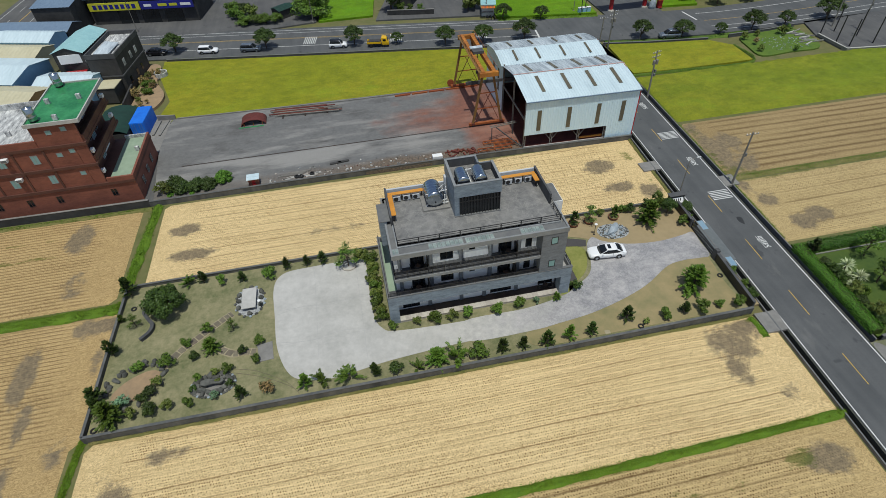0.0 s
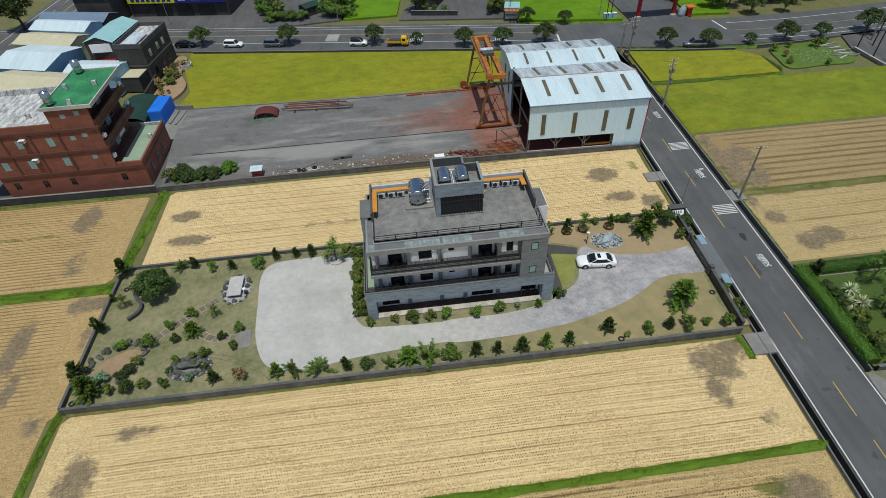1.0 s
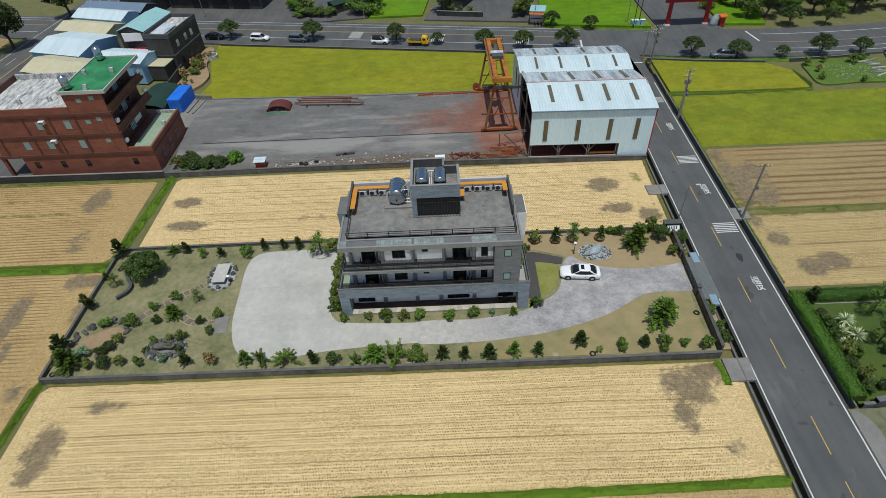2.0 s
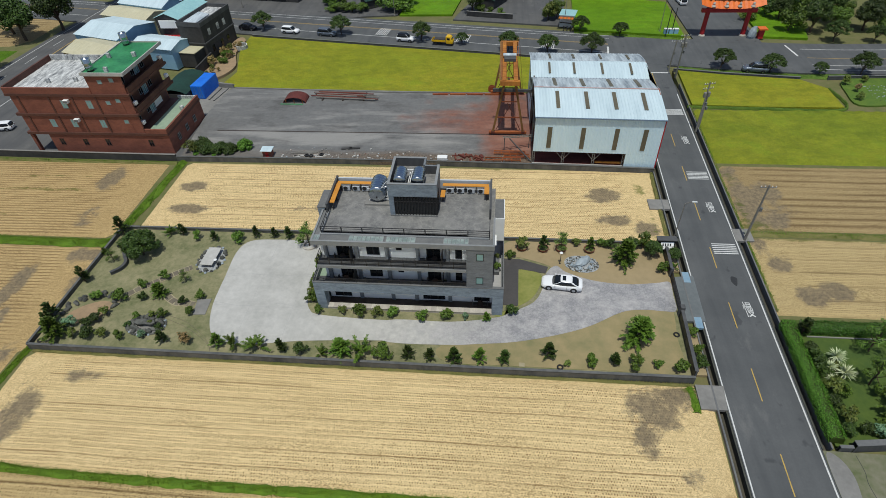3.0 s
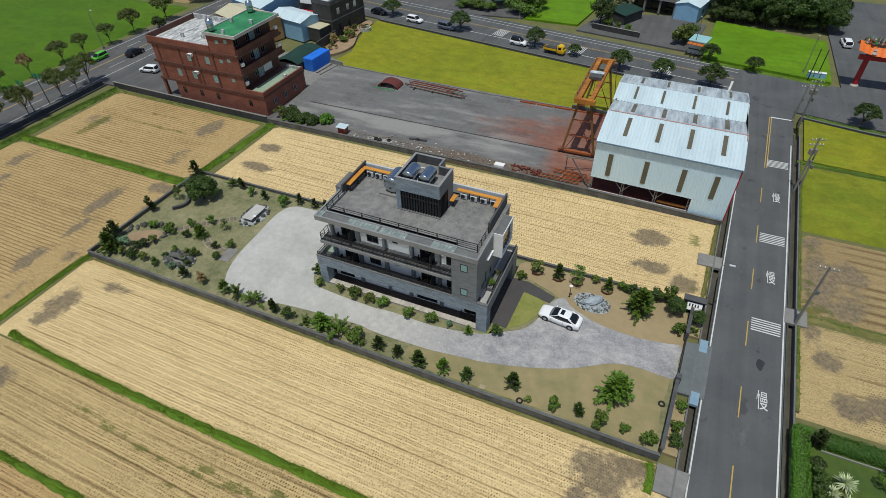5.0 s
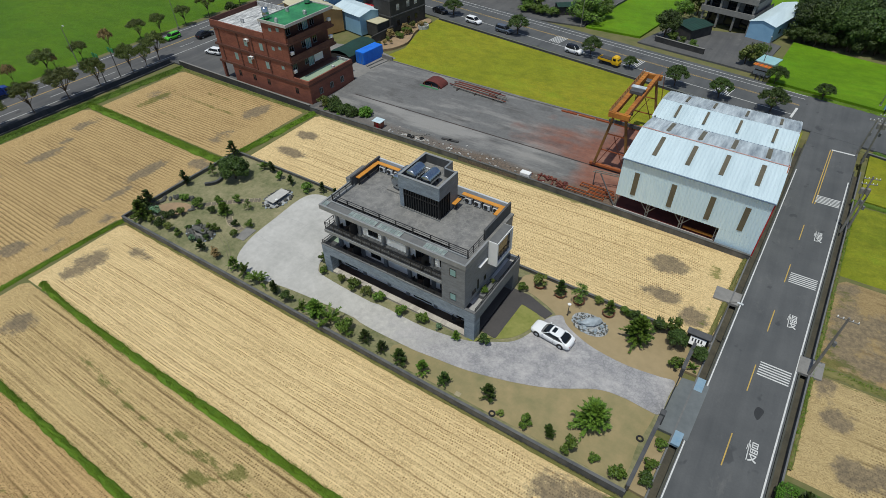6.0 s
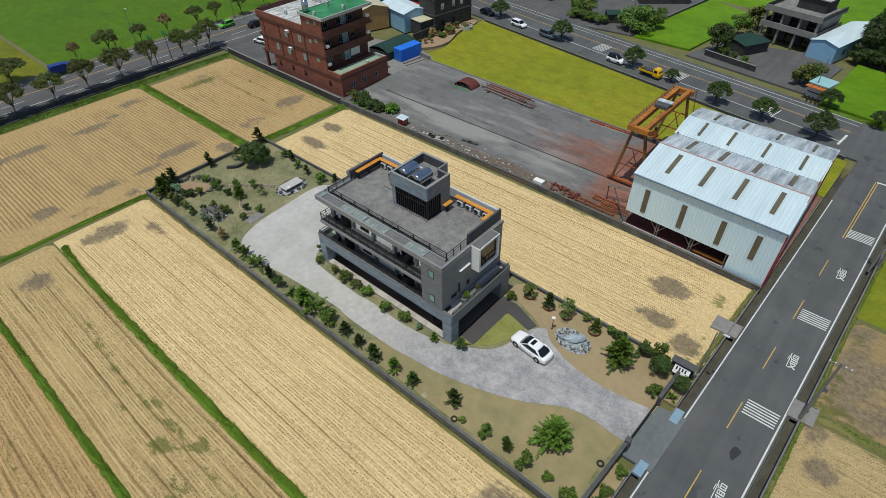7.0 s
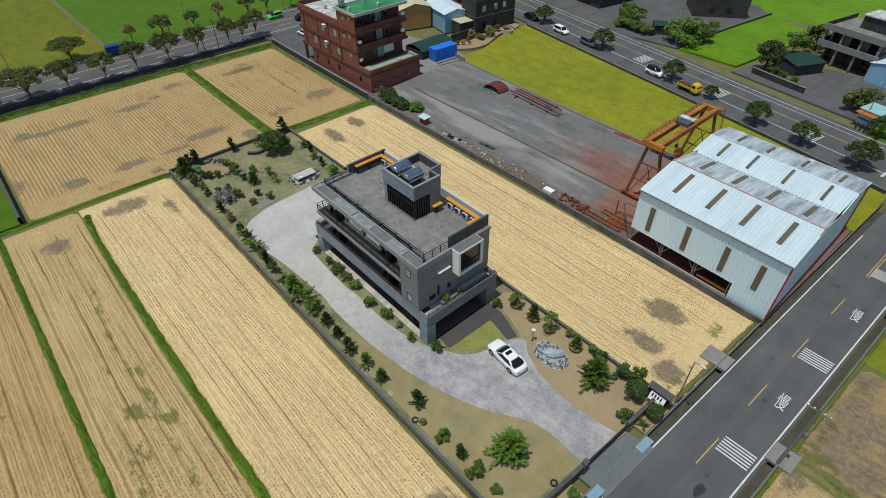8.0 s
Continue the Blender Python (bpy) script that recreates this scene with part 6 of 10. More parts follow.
part("end_truss", beam(B(), (WX0 + 0.15, wy(WX0, YF), 5.2), (WX0 + 0.15, wy(WX0, YV), 5.2), 0.2), "pole_concrete", ware)
part("crane_beam", beam(B(), (20.5, 96.4, 6.2), (45, 95.6, 6.2), 0.3, 0.5), "wall_dark", ware)
part("interior_floor", prism(B(), [(27.1, 83.5), (45.2, 83.0), (45.2, 105.6), (27.1, 106.0)], 0.31, 0.34), "rust_dark", ware, "rust-stained workshop floor")
# inclined conveyor frame at the open end
conveyor = thing("steel_ramp", "grey steel lattice ramp leaning on the warehouse", "steel frame", (26.3, 86.5, 0.3))
for y in (88.0, 88.5):
    part("chord", beam(B(), (22.3, y - 1.5, 2.9), (27.2, y, 2.4), 0.10), "pole_concrete", conveyor)
part("strut", beam(B(), (23.4, 86.9, 2.6), (26.8, 83.7, 0.45), 0.14), "wall_dark", conveyor)
bm = B()
for k in range(8):
    a, b = k / 8, (k + 1) / 8
    beam(bm, (22.3 + 4.9 * a, 86.5 + 1.5 * a + (0.5 if k % 2 else 0), 2.9 - 0.5 * a), (22.3 + 4.9 * b, 86.5 + 1.5 * b + (0 if k % 2 else 0.5), 2.9 - 0.5 * b), 0.07)
part("lacing", bm, "pole_concrete", conveyor)
for x in (22.6, 26.6):
    part("post", beam(B(), (x, 86.7 + (x - 22.6) * 0.3, 0.3), (x, 86.7 + (x - 22.6) * 0.3, 2.8), 0.12), "wall_dark", conveyor)

# gantry crane
gantry = thing("gantry_crane", "rusty orange gantry crane on rails", "crane", (23, 99, 0.40))
GZ = 10.4
for x in (22.25, 24.05):
    girder = part("girder", box(B(), x - 0.32, x + 0.32, 91.2, 107.0, GZ - 0.75, GZ, bevel=0.02), "rust_gold", gantry, "orange rusted box girder")
    for k in range(17):
        part("stiffener", box(B(), x - 0.35, x + 0.35, 91.6 + k * 0.92, 91.66 + k * 0.92, GZ - 0.72, GZ + 0.02), "rust", girder)
    part("walkway_rail", beam(B(), (x + (-0.5 if x < 23 else 0.5), 91.3, GZ + 0.5), (x + (-0.5 if x < 23 else 0.5), 106.9, GZ + 0.5), 0.05), "rust", girder)
for y in (91.3, 106.9):
    part("end_tie", box(B(), 21.6, 24.7, y - 0.3, y + 0.3, GZ - 0.85, GZ - 0.1, bevel=0.02), "rust_gold", gantry)
for k in range(14):
    y = 92.2 + k * 1.05
    part("walkway_post", beam(B(), (21.75, y, GZ - 0.1), (21.75, y, GZ + 0.5), 0.06), "rust_olive", gantry)
part("walkway", box(B(), 21.45, 21.9, 91.4, 106.8, GZ - 0.12, GZ - 0.06), "rust_olive", gantry, "narrow crane walkway")
for y, mat_name in ((91.9, "rust_olive"), (106.7, "rust_olive")):
    for s, xt, xf in ((-1, 22.3, 20.7), (1, 24.0, 25.7)):
        leg = part("leg", beam(B(), (xt, y, GZ - 0.75), (xf, y, 1.0), 0.34, 0.34), mat_name, gantry, "tapered rust-brown leg")
        part("foot_plate", box(B(), xf - 0.3, xf + 0.3, y - 0.25, y + 0.25, 0.75, 1.05), "rust_dark", leg)
    part("sill_beam", box(B(), 20.0, 26.3, y - 0.22, y + 0.22, 0.66, 1.02, bevel=0.02), "rust", gantry)
    for x in (20.3, 26.0):
        part("wheel", rod(B(), (x, y - 0.12, 0.62), (x, y + 0.12, 0.62), 0.24, n=14), "rust_dark", gantry)
    for z in (3.6, 6.4):
        f = (GZ - 0.75 - z) / (GZ - 1.75)
        part("cross_tie", beam(B(), (22.3 - 1.6 * f, y, z), (24.0 + 1.7 * f, y, z), 0.14), "rust", gantry)
    part("brace", beam(B(), (21.2, y, 1.3), (23.6, y, 6.2), 0.10), "rust_dark", gantry)
    part("brace", beam(B(), (25.2, y, 1.3), (22.9, y, 6.2), 0.10), "rust_dark", gantry)
trolley = part("trolley", box(B(), 22.2, 24.1, 98.0, 99.7, GZ + 0.02, GZ + 0.5, bevel=0.02), "wall_dark", gantry, "grey hoist trolley")
part("trolley_cover", box(B(), 22.0, 24.2, 99.2, 100.1, GZ + 0.5, GZ + 0.62, bevel=0.02), "sheet_old", trolley)
part("hook_line", rod(B(), (23.1, 98.8, 7.0), (23.1, 98.8, GZ), 0.04), "dark_metal", trolley)
part("hook", box(B(), 22.9, 23.3, 98.65, 98.95, 6.6, 7.1, bevel=0.03), "dark_metal", trolley)
ladder = part("ladder", beam(B(), (26.0, 107.1, 1.0), (24.9, 107.1, GZ), 0.05), "rust_dark", gantry)
part("ladder_side", beam(B(), (26.0, 107.5, 1.0), (24.9, 107.5, GZ), 0.05), "rust_dark", ladder)
bm = B()
for k in range(20):
    t = k / 20
    beam(bm, (26.0 - 1.1 * t, 107.1, 1.0 + (GZ - 1) * t), (26.0 - 1.1 * t, 107.5, 1.0 + (GZ - 1) * t), 0.035)
part("rungs", bm, "rust_dark", ladder)
reel = thing("cable_reel", "rusty round cable reel at the crane foot", "cable reel", (20.2, 107.6, 0.3))
part("drum", rod(B(), (20.2, 107.3, 0.95), (20.2, 107.9, 0.95), 0.35, n=18), "rust_dark", reel)
for y in (107.25, 107.85):
    part("flange", rod(B(), (20.2, y, 0.95), (20.2, y + 0.08, 0.95), 0.66, n=22), "rust", reel)

# yard clutter
hut = thing("pump_hut", "small red brick pump hut with a white roof", "hut", (-16.0, 84.2, 0.3))
part("hut_wall", box(B(), -16.8, -15.3, 83.7, 84.7, 0.3, 1.4), "brick", hut)
part("hut_roof", beam(B(), (-17.0, 83.85, 1.55), (-15.1, 83.85, 1.55), 0.9, 0.06), "sheet_white", hut)
part("hut_roof", beam(B(), (-17.0, 84.55, 1.60), (-15.1, 84.55, 1.60), 0.8, 0.06), "sheet_white", hut)
part("hut_door", box(B(), -16.3, -15.8, 83.66, 83.70, 0.35, 1.2), "paint_red", hut)
arch = thing("steel_half_pipe", "rust-brown steel half cylinder lying in the yard", "steel shell", (-17.0, 103.6, 0.3))
bm = B()
n = 14
rows = []
for y in (102.3, 105.0):
    rows.append([bm.verts.new((-17.0 - 2.2 * math.cos(math.pi * i / n), y, 0.3 + 1.15 * math.sin(math.pi * i / n))) for i in range(n + 1)])
    rows.append([bm.verts.new((-17.0 - 2.1 * math.cos(math.pi * i / n), y, 0.3 + 1.05 * math.sin(math.pi * i / n))) for i in range(n + 1)])
for i in range(n):
    bm.faces.new((rows[0][i], rows[0][i + 1], rows[2][i + 1], rows[2][i]))
    bm.faces.new((rows[1][i], rows[3][i], rows[3][i + 1], rows[1][i + 1]))
    bm.faces.new((rows[0][i], rows[1][i], rows[1][i + 1], rows[0][i + 1]))
    bm.faces.new((rows[2][i], rows[2][i + 1], rows[3][i + 1], rows[3][i]))
part("shell", bm, "rust_dark", arch)
for k, x in enumerate((-18.6, -17, -15.4)):
    part("rib", box(B(), x - 0.05, x + 0.05, 102.22, 102.3, 0.3, 0.9), "rust", arch)
solo("green_netting", box(B(), -19.6, -15.2, 101.75, 102.1, 0.29, 0.33), "roof_green", "strip of green netting at the foot of the steel shell", "netting")
rng = random.Random(5)
for k in range(9):
    y = 104.3 + 0.28 * k
    x0 = -13.6 + rng.uniform(-0.8, 1.0)
    bar = thing("steel_pipe", "rusty long steel pipe on sleepers", "pipe", (x0, y, 0.3), "stacked steel pipes")
    part("tube", rod(B(), (x0, y, 0.62), (x0 + rng.uniform(9, 12.5), y - rng.uniform(0.5, 1.0), 0.62), 0.11), "rust_dark" if k % 3 else "pole_concrete", bar)
for x in (-12, -8, -4):
    solo("sleeper", box(B(), x, x + 0.25, 103.4, 106.6, 0.30, 0.5), "wood_dark", "dark timber sleeper under steel pipes", "sleeper", group="sleepers")
for k in range(5):
    x0 = 9.0 + k * 3.3
    solo("steel_channel", box(B(), x0, x0 + 3.0, 106.1 + 0.05 * k, 106.35 + 0.05 * k, 0.30, 0.55), "rust", "rust-red steel channel beside the crane rail", "steel section", group="steel channels")
solo("white_crate", box(B(), 12.0, 13.6, 83.45, 84.35, 0.30, 0.95, bevel=0.03), "render_white", "white plastic crate by the yard wall", "crate")
for k in range(26):
    x, y = 14.6 + rng.random() * 4.6, 83.7 + rng.random() * 1.5
    a = rng.uniform(0, 3.1)
    m = Matrix.Translation((x, y, 0.30)) @ Matrix.Rotation(a, 4, "Z")
    solo("scrap_offcut", box(B(), -rng.uniform(0.2, 0.7), rng.uniform(0.2, 0.7), -0.12, 0.12, 0, rng.uniform(0.1, 0.45), m), "rust_dark", "rusty steel offcut in the scrap heap", "scrap", group="scrap heap")
for x0, y0, ln in ((19.6, 83.6, 5.6), (22.6, 84.6, 4.0), (21.0, 85.6, 5.0)):
    rack = thing("welded_rack", "rusty welded steel rack on the yard floor", "rack", (x0, y0, 0.3), "steel frames")
    for dy in (0, 0.7):
        part("long_bar", box(B(), x0, x0 + ln, y0 + dy, y0 + dy + 0.12, 0.55, 0.70), "rust", rack)
    for k in range(5):
        x = x0 + ln * k / 4
        part("post", box(B(), x - 0.05, x + 0.05, y0 + 0.02, y0 + 0.8, 0.30, 0.55), "rust", rack)
for k, (x, y) in enumerate(((-9.6, 84.3), (-8.9, 84.2), (-7.2, 84.6))):
    tyre = thing("scrap_rubber", "worn black tyre lying by the wall", "tyre", (x, y, 0.3), "old tyres")
    part("carcass", lathe(B(), [(0.18, 0.0), (0.36, 0.0), (0.40, 0.08), (0.40, 0.16), (0.36, 0.24), (0.18, 0.24), (0.22, 0.12)], (x, y, 0.30), 16, hollow=True), "rubber", tyre)
for k in range(40):
    x = rng.uniform(-14, 12)
    y = 83.5 + abs(rng.gauss(0, 1.2))
    s = rng.uniform(0.06, 0.22)
    m = Matrix.Translation((x, y, 0.30)) @ Matrix.Rotation(rng.uniform(0, 3), 4, "Z")
    solo("rubble_piece", box(B(), -s, s, -s * 0.7, s * 0.7, 0, s * 0.9, m), "concrete" if k % 3 else "concrete_dark", "broken concrete lump by the yard wall", "rubble", group="rubble")
for k in range(4):
    solo("timber_plank", box(B(), -12.5 + k * 0.5, -8.6 + k * 0.4, 84.9 + k * 0.22, 85.05 + k * 0.22, 0.30, 0.42), "pole_concrete", "grey timber plank on the yard floor", "plank", group="planks")


# ---- brick apartment building ----
brick = thing("apartment_building", "four-storey red-brown tiled building with stepped roof terraces", "building", (-46, 91, 0.1))
BX0, BX1, BY0, BY1 = -57.0, -36.2, 84.7, 97.0
for z0, z1, x1 in ((0.0, 3.75, -32.5), (3.75, 7.15, BX1), (7.15, 10.6, BX1)):
    if z0 == 0.0:
        part("storey", box(B(), -53.6, x1, BY0, BY1, z0, z1), "brick", brick)
        part("porch_column", box(B(), BX0, BX0 + 0.5, BY0, BY0 + 0.5, z0, z1), "brick", brick)
        part("porch_column", box(B(), BX0, BX0 + 0.5, BY1 - 0.5, BY1, z0, z1), "brick", brick)
    else:
        part("storey", box(B(), BX0 + 0.5, x1 - 1.7, BY0, BY1, z0, z1), "brick", brick)
        # thin panel over the brick; its dark colour paints in the recess shade
        part("side_shade_panel", box(B(), x1 - 1.7, x1 - 1.66, BY0 + 0.3, BY1 - 0.3, z0 + 0.15, z1 - 0.3), "brick_dark", brick, "recessed balcony wall with shade put into its colour")
        part("fin_wall", box(B(), x1 - 1.66, x1 - 0.1, BY0, BY0 + 0.25, z0 + 0.15, z1 - 0.3), "brick", brick)
    part("floor_band", box(B(), BX0 - 0.15, x1 + 0.1, BY0 - 0.18, BY1 + 0.1, z1 - 0.28, z1 + 0.14), "brick_dark", brick, "projecting brown floor band")
part("top_storey", box(B(), -42.2, -38.0, BY0, 96.6, 10.74, 13.95), "brick", brick)
# top storey panel, also coloured dark for the shade in the recess
part("side_shade_panel", box(B(), -38.0, -37.96, BY0 + 0.3, 96.4, 10.8, 13.9), "brick_dark", brick, "recessed balcony wall with shade put into its colour")
part("fin_wall", box(B(), -38.0, -36.4, BY0, BY0 + 0.25, 10.74, 13.95), "brick", brick)
part("top_roof", box(B(), -42.4, -35.6, BY0 - 0.2, 96.8, 13.95, 14.12), "roof_green", brick, "glossy green waterproofed roof")
for a in ((-42.5, -35.5, BY0 - 0.3, BY0 - 0.12), (-42.5, -35.5, 96.72, 96.9), (-42.5, -42.32, BY0 - 0.12, 96.72), (-35.68, -35.5, BY0 - 0.12, 96.72)):
    part("roof_kerb", box(B(), *a, 13.8, 14.32), "concrete", brick)
part("terrace_floor", box(B(), BX0 + 0.2, -42.2, BY0 + 0.2, 96.8, 10.74, 11.0), "plaster_stained", brick, "white streaked waterproofed terrace")
part("parapet", box(B(), BX0 - 0.1, -42.2, BY0 - 0.12, BY0 + 0.14, 10.74, 11.75), "brick", brick)
part("parapet", box(B(), BX0 - 0.1, BX0 + 0.18, BY0 + 0.14, 97.0, 10.74, 11.9), "brick_dark", brick)
part("parapet", box(B(), BX0 + 0.18, -42.2, 96.75, 97.0, 10.74, 11.9), "plaster_stained", brick)
part("annex_roof", box(B(), -36.0, -32.7, BY0 + 0.2, 96.6, 3.89, 3.97), "roof_pale_green", brick, "pale green flat roof")
part("annex_parapet", box(B(), -32.72, -32.4, BY0 - 0.15, 96.9, 3.89, 4.6), "brick", brick)
part("annex_parapet", box(B(), -36.1, -32.72, BY0 - 0.15, BY0 + 0.15, 3.89, 4.6), "brick", brick)
part("annex_parapet", box(B(), -36.1, -32.72, 96.6, 96.9, 3.89, 4.5), "plaster_stained", brick)
for z0 in (7.28, 10.74):
    part("side_balcony", box(B(), -36.4, -36.15, BY0 + 0.25, 96.6, z0, z0 + 0.95), "brick_dark", brick, "dark tiled side balcony")
for z, xs in ((8.2, (-48.3, -44.0)), (4.8, (-52.0, -48.3, -43.3))):
    for x in xs:
        window(brick, x, x + 0.95, z, z + 1.4, BY0, -1, 2, "glass_teal", "fascia")
for x, z in ((-40.6, 8.9), (-38.8, 9.3), (-39.0, 5.6), (-40.4, 12.4), (-38.4, 12.7)):
    window(brick, x, x + 0.75, z, z + 0.65, BY0, -1, 1, "glass_teal", "fascia")
for x in (-52.2, -48.0, -44.0, -36.4):
    window(brick, x, x + 0.85, 1.4, 2.65, BY0, -1, 2, "glass_dark", "brick_dark")
for y in (86.4, 89.6, 92.6):
    for z in (4.9, 8.1, 11.4):
        window(brick, y, y + 1.1, z, z + 1.5, -37.96 if z > 10 else -37.86, 2, 2, "glass_dark", "fascia")
part("grille", box(B(), -37.84, -37.78, 92.2, 94.6, 4.6, 6.8), "render_white", brick, "white window grille")
for y in (87.0, 90.0, 93.0):
    window(brick, y, y + 0.9, 1.2, 2.4, -32.4, 2, 2, "glass_dark", "fascia")
for x in (-55.2, -50.0, -46.0, -42.0):
    for z0, z1 in ((3.9, 6.9), (7.3, 10.3)):
        part("pilaster", box(B(), x - 0.14, x + 0.14, BY0 - 0.10, BY0, z0, z1), "brick_dark", brick)
for x, z in ((-47.4, 9.3), (-47.2, 6.0)):
    unit = thing("air_conditioner", "white window air conditioner on the tiled wall", "air conditioner", (x, BY0, z), "wall air conditioners")
    part("casing", box(B(), x - 0.1, x + 0.75, BY0 - 0.55, BY0, z, z + 0.5, bevel=0.02), "render_white", unit)
    part("grille", box(B(), x - 0.05, x + 0.7, BY0 - 0.57, BY0 - 0.55, z + 0.06, z + 0.44), "coping", unit)
for x, y in ((-41.3, 85.6), (-41.0, 95.8)):
    tank = thing("water_tank", "upright stainless water tank on the green roof", "water tank", (x, y, 14.12), "upright water tanks")
    part("drum", lathe(B(), [(0.56, 0.25), (0.6, 0.3), (0.6, 0.7), (0.63, 0.75), (0.6, 0.8), (0.6, 1.25), (0.63, 1.3), (0.6, 1.35), (0.6, 1.95), (0.55, 2.02), (0.15, 2.08), (0.15, 2.14)], (x, y, 14.12), 20), "steel", tank, smooth=True)
    part("stand", lathe(B(), [(0.5, 0), (0.5, 0.25)], (x, y, 14.12), 10), "dark_metal", tank)
for x, y, z in ((-38.5, 85.3, 14.12), (-37.0, 91.0, 14.12), (-41.0, 90.5, 14.12), (-47.0, 88.5, 11.0), (-51.5, 88.0, 11.0), (-33.4, 92.5, 3.97)):
    solo("roof_vent", box(B(), x - 0.3, x + 0.3, y - 0.2, y + 0.2, z, z + 0.75, bevel=0.03), "plaster_stained", "pale stained concrete roof vent", "vent", group="roof vents")
for y, z in ((85.4, 5.2), (85.5, 8.6), (96.0, 8.4), (96.1, 11.6)):
    unit = thing("air_conditioner", "white air conditioner on the side balcony", "air conditioner", (-36.3, y, z), "balcony air conditioners")
    part("casing", box(B(), -36.55, -36.05, y - 0.35, y + 0.35, z, z + 0.55, bevel=0.02), "render_white", unit)
for z in (4.3, 7.7, 11.2):
    window(brick, 90.6, 92.0, z, z + 2.4, -37.96 if z > 10 else -37.86, 2, 3, "glass_teal", "render_grey", proud=0.08)
wall_run("wall_apartment", "stained low concrete wall behind the paddy", [(-70.5, 83.6), (-57, 83.3), (-44, 83.1), (-31.4, 82.95)], 0.24, -0.35, 0.95, "wall_old", "concrete_dark")
solo("parking_lot", prism(B(), [(-75.2, 83.8), (-32.6, 83.2), (-32.6, 84.7), (-32.6, 97.2), (-57.2, 97.2), (-56, 108), (-75.0, 112)], -0.3, 0.02), "asphalt_old", "dark asphalt parking lot beside the apartment building", "pavement", "structure")
solo("alley_floor", prism(B(), [(-32.6, 83.3), (-31.02, 83.3), (-31.02, 84.2), (-32.5, 97.6), (-32.6, 97.6)], -0.3, 0.02), "asphalt_old", "narrow asphalt alley between the brick building and the yard", "pavement", "structure")
solo("container_apron", prism(B(), [(-57.0, 97.25), (-32.55, 97.7), (-32.15, 106.4), (-31.8, 110.2), (-40.0, 112.5), (-55.9, 108.0)], -0.3, 0.24), "concrete_dark", "worn grey concrete apron under the container", "pavement", "structure")
cont = thing("shipping_container", "bright blue corrugated shipping container", "container", (-36.2, 106.8, 0.24))
CM = Matrix.Translation((-36.2, 106.8, 0.24)) @ Matrix.Rotation(radians(-4), 4, "Z")
part("body", box(B(), -1.2, 1.2, -3.0, 3.0, 0.0, 2.6, CM), "paint_blue", cont)
for k in range(20):
    for s in (-1, 1):
        part("rib", box(B(), s * 1.2 - 0.03, s * 1.2 + 0.03, -2.9 + k * 0.3, -2.76 + k * 0.3, 0.2, 2.5, CM), "paint_blue", cont)
for x in (-0.6, 0.6):
    door = part("door", box(B(), x - 0.56, x + 0.56, -3.05, -3.0, 0.2, 2.5, CM), "paint_blue", cont)
    for dx in (-0.2, 0.2):
        part("lock_rod", box(B(), x + dx - 0.02, x + dx + 0.02, -3.09, -3.05, 0.2, 2.5, CM), "sheet_steelblue", door)
tarp = thing("tarp_shed", "low shed under a dark green tarpaulin", "shed", (-41.5, 106.5, 0.1))
bm = B()
prof = [(-43.75, 1.9), (-42.35, 2.5), (-40.65, 2.8), (-38.95, 2.5), (-37.85, 1.9)]
rows = [[bm.verts.new((x + 0.05 * math.sin(y * 3), y, z + 0.06 * math.sin(x * 2 + y * 2.3))) for x, z in prof] for y in (102.2, 104.1, 106.0, 107.9, 109.8, 111.7)]
for a, b in zip(rows, rows[1:]):
    for i in range(len(prof) - 1):
        bm.faces.new((a[i], a[i + 1], b[i + 1], b[i]))
part("tarpaulin", bm, "tarp_green", tarp, smooth=True)
part("shed_wall", box(B(), -43.65, -37.95, 102.3, 111.6, 0.1, 1.88), "wall_old", tarp)
for pts, w, h in (([(-34.35, 103.4), (-33.85, 108.3)], 0.34, 0.48), ([(-33.25, 103.0), (-32.4, 108.3)], 0.3, 0.42), ([(-34.4, 108.85), (-31.2, 108.45)], 0.22, 1.15)):
    solo("concrete_kerb", ribbon(B(), pts, -w / 2, w / 2, h, h), "concrete_dark", "weathered concrete kerb beside the container", "kerb", group="concrete kerbs")



# broken concrete, planks and scrap along the yard wall
rr = random.Random(61)
for k in range(130):
    x, y = rr.uniform(-14, 24), 83.7 + abs(rr.gauss(0, 1.5))
    r = rr.uniform(0.05, 0.2)
    bm = B()
    bmesh.ops.create_icosphere(bm, subdivisions=1, radius=1.0)
    for v in bm.verts:
        v.co *= rr.uniform(0.7, 1.25)
    bm.transform(Matrix.Translation((x, y, 0.28 + r * 0.2)) @ Matrix.Rotation(rr.uniform(0, 6), 4, "Z") @ Matrix.Diagonal((r, r * 0.7, r * 0.4, 1)))
    solo("debris_piece", bm, rr.choice(("rock_pale", "rock", "stone_pale", "rust_dark", "concrete_dark")), "small broken piece of rubble on the yard floor", "rubble", group="yard rubble")
for k in range(9):
    m = Matrix.Translation((-11.5 + k * 0.62 + rr.uniform(-0.3, 0.3), 84.3 + rr.uniform(-0.2, 0.5), 0.29)) @ Matrix.Rotation(rr.uniform(-0.5, 0.5), 4, "Z")
    solo("broken_panel", box(B(), -rr.uniform(0.3, 0.9), rr.uniform(0.3, 0.8), -0.18, 0.16, 0.0, 0.1, m, bevel=0.01), "stone_pale" if k % 2 else "concrete", "pale broken panel in the scrap by the yard wall", "scrap panel", group="scrap panels")
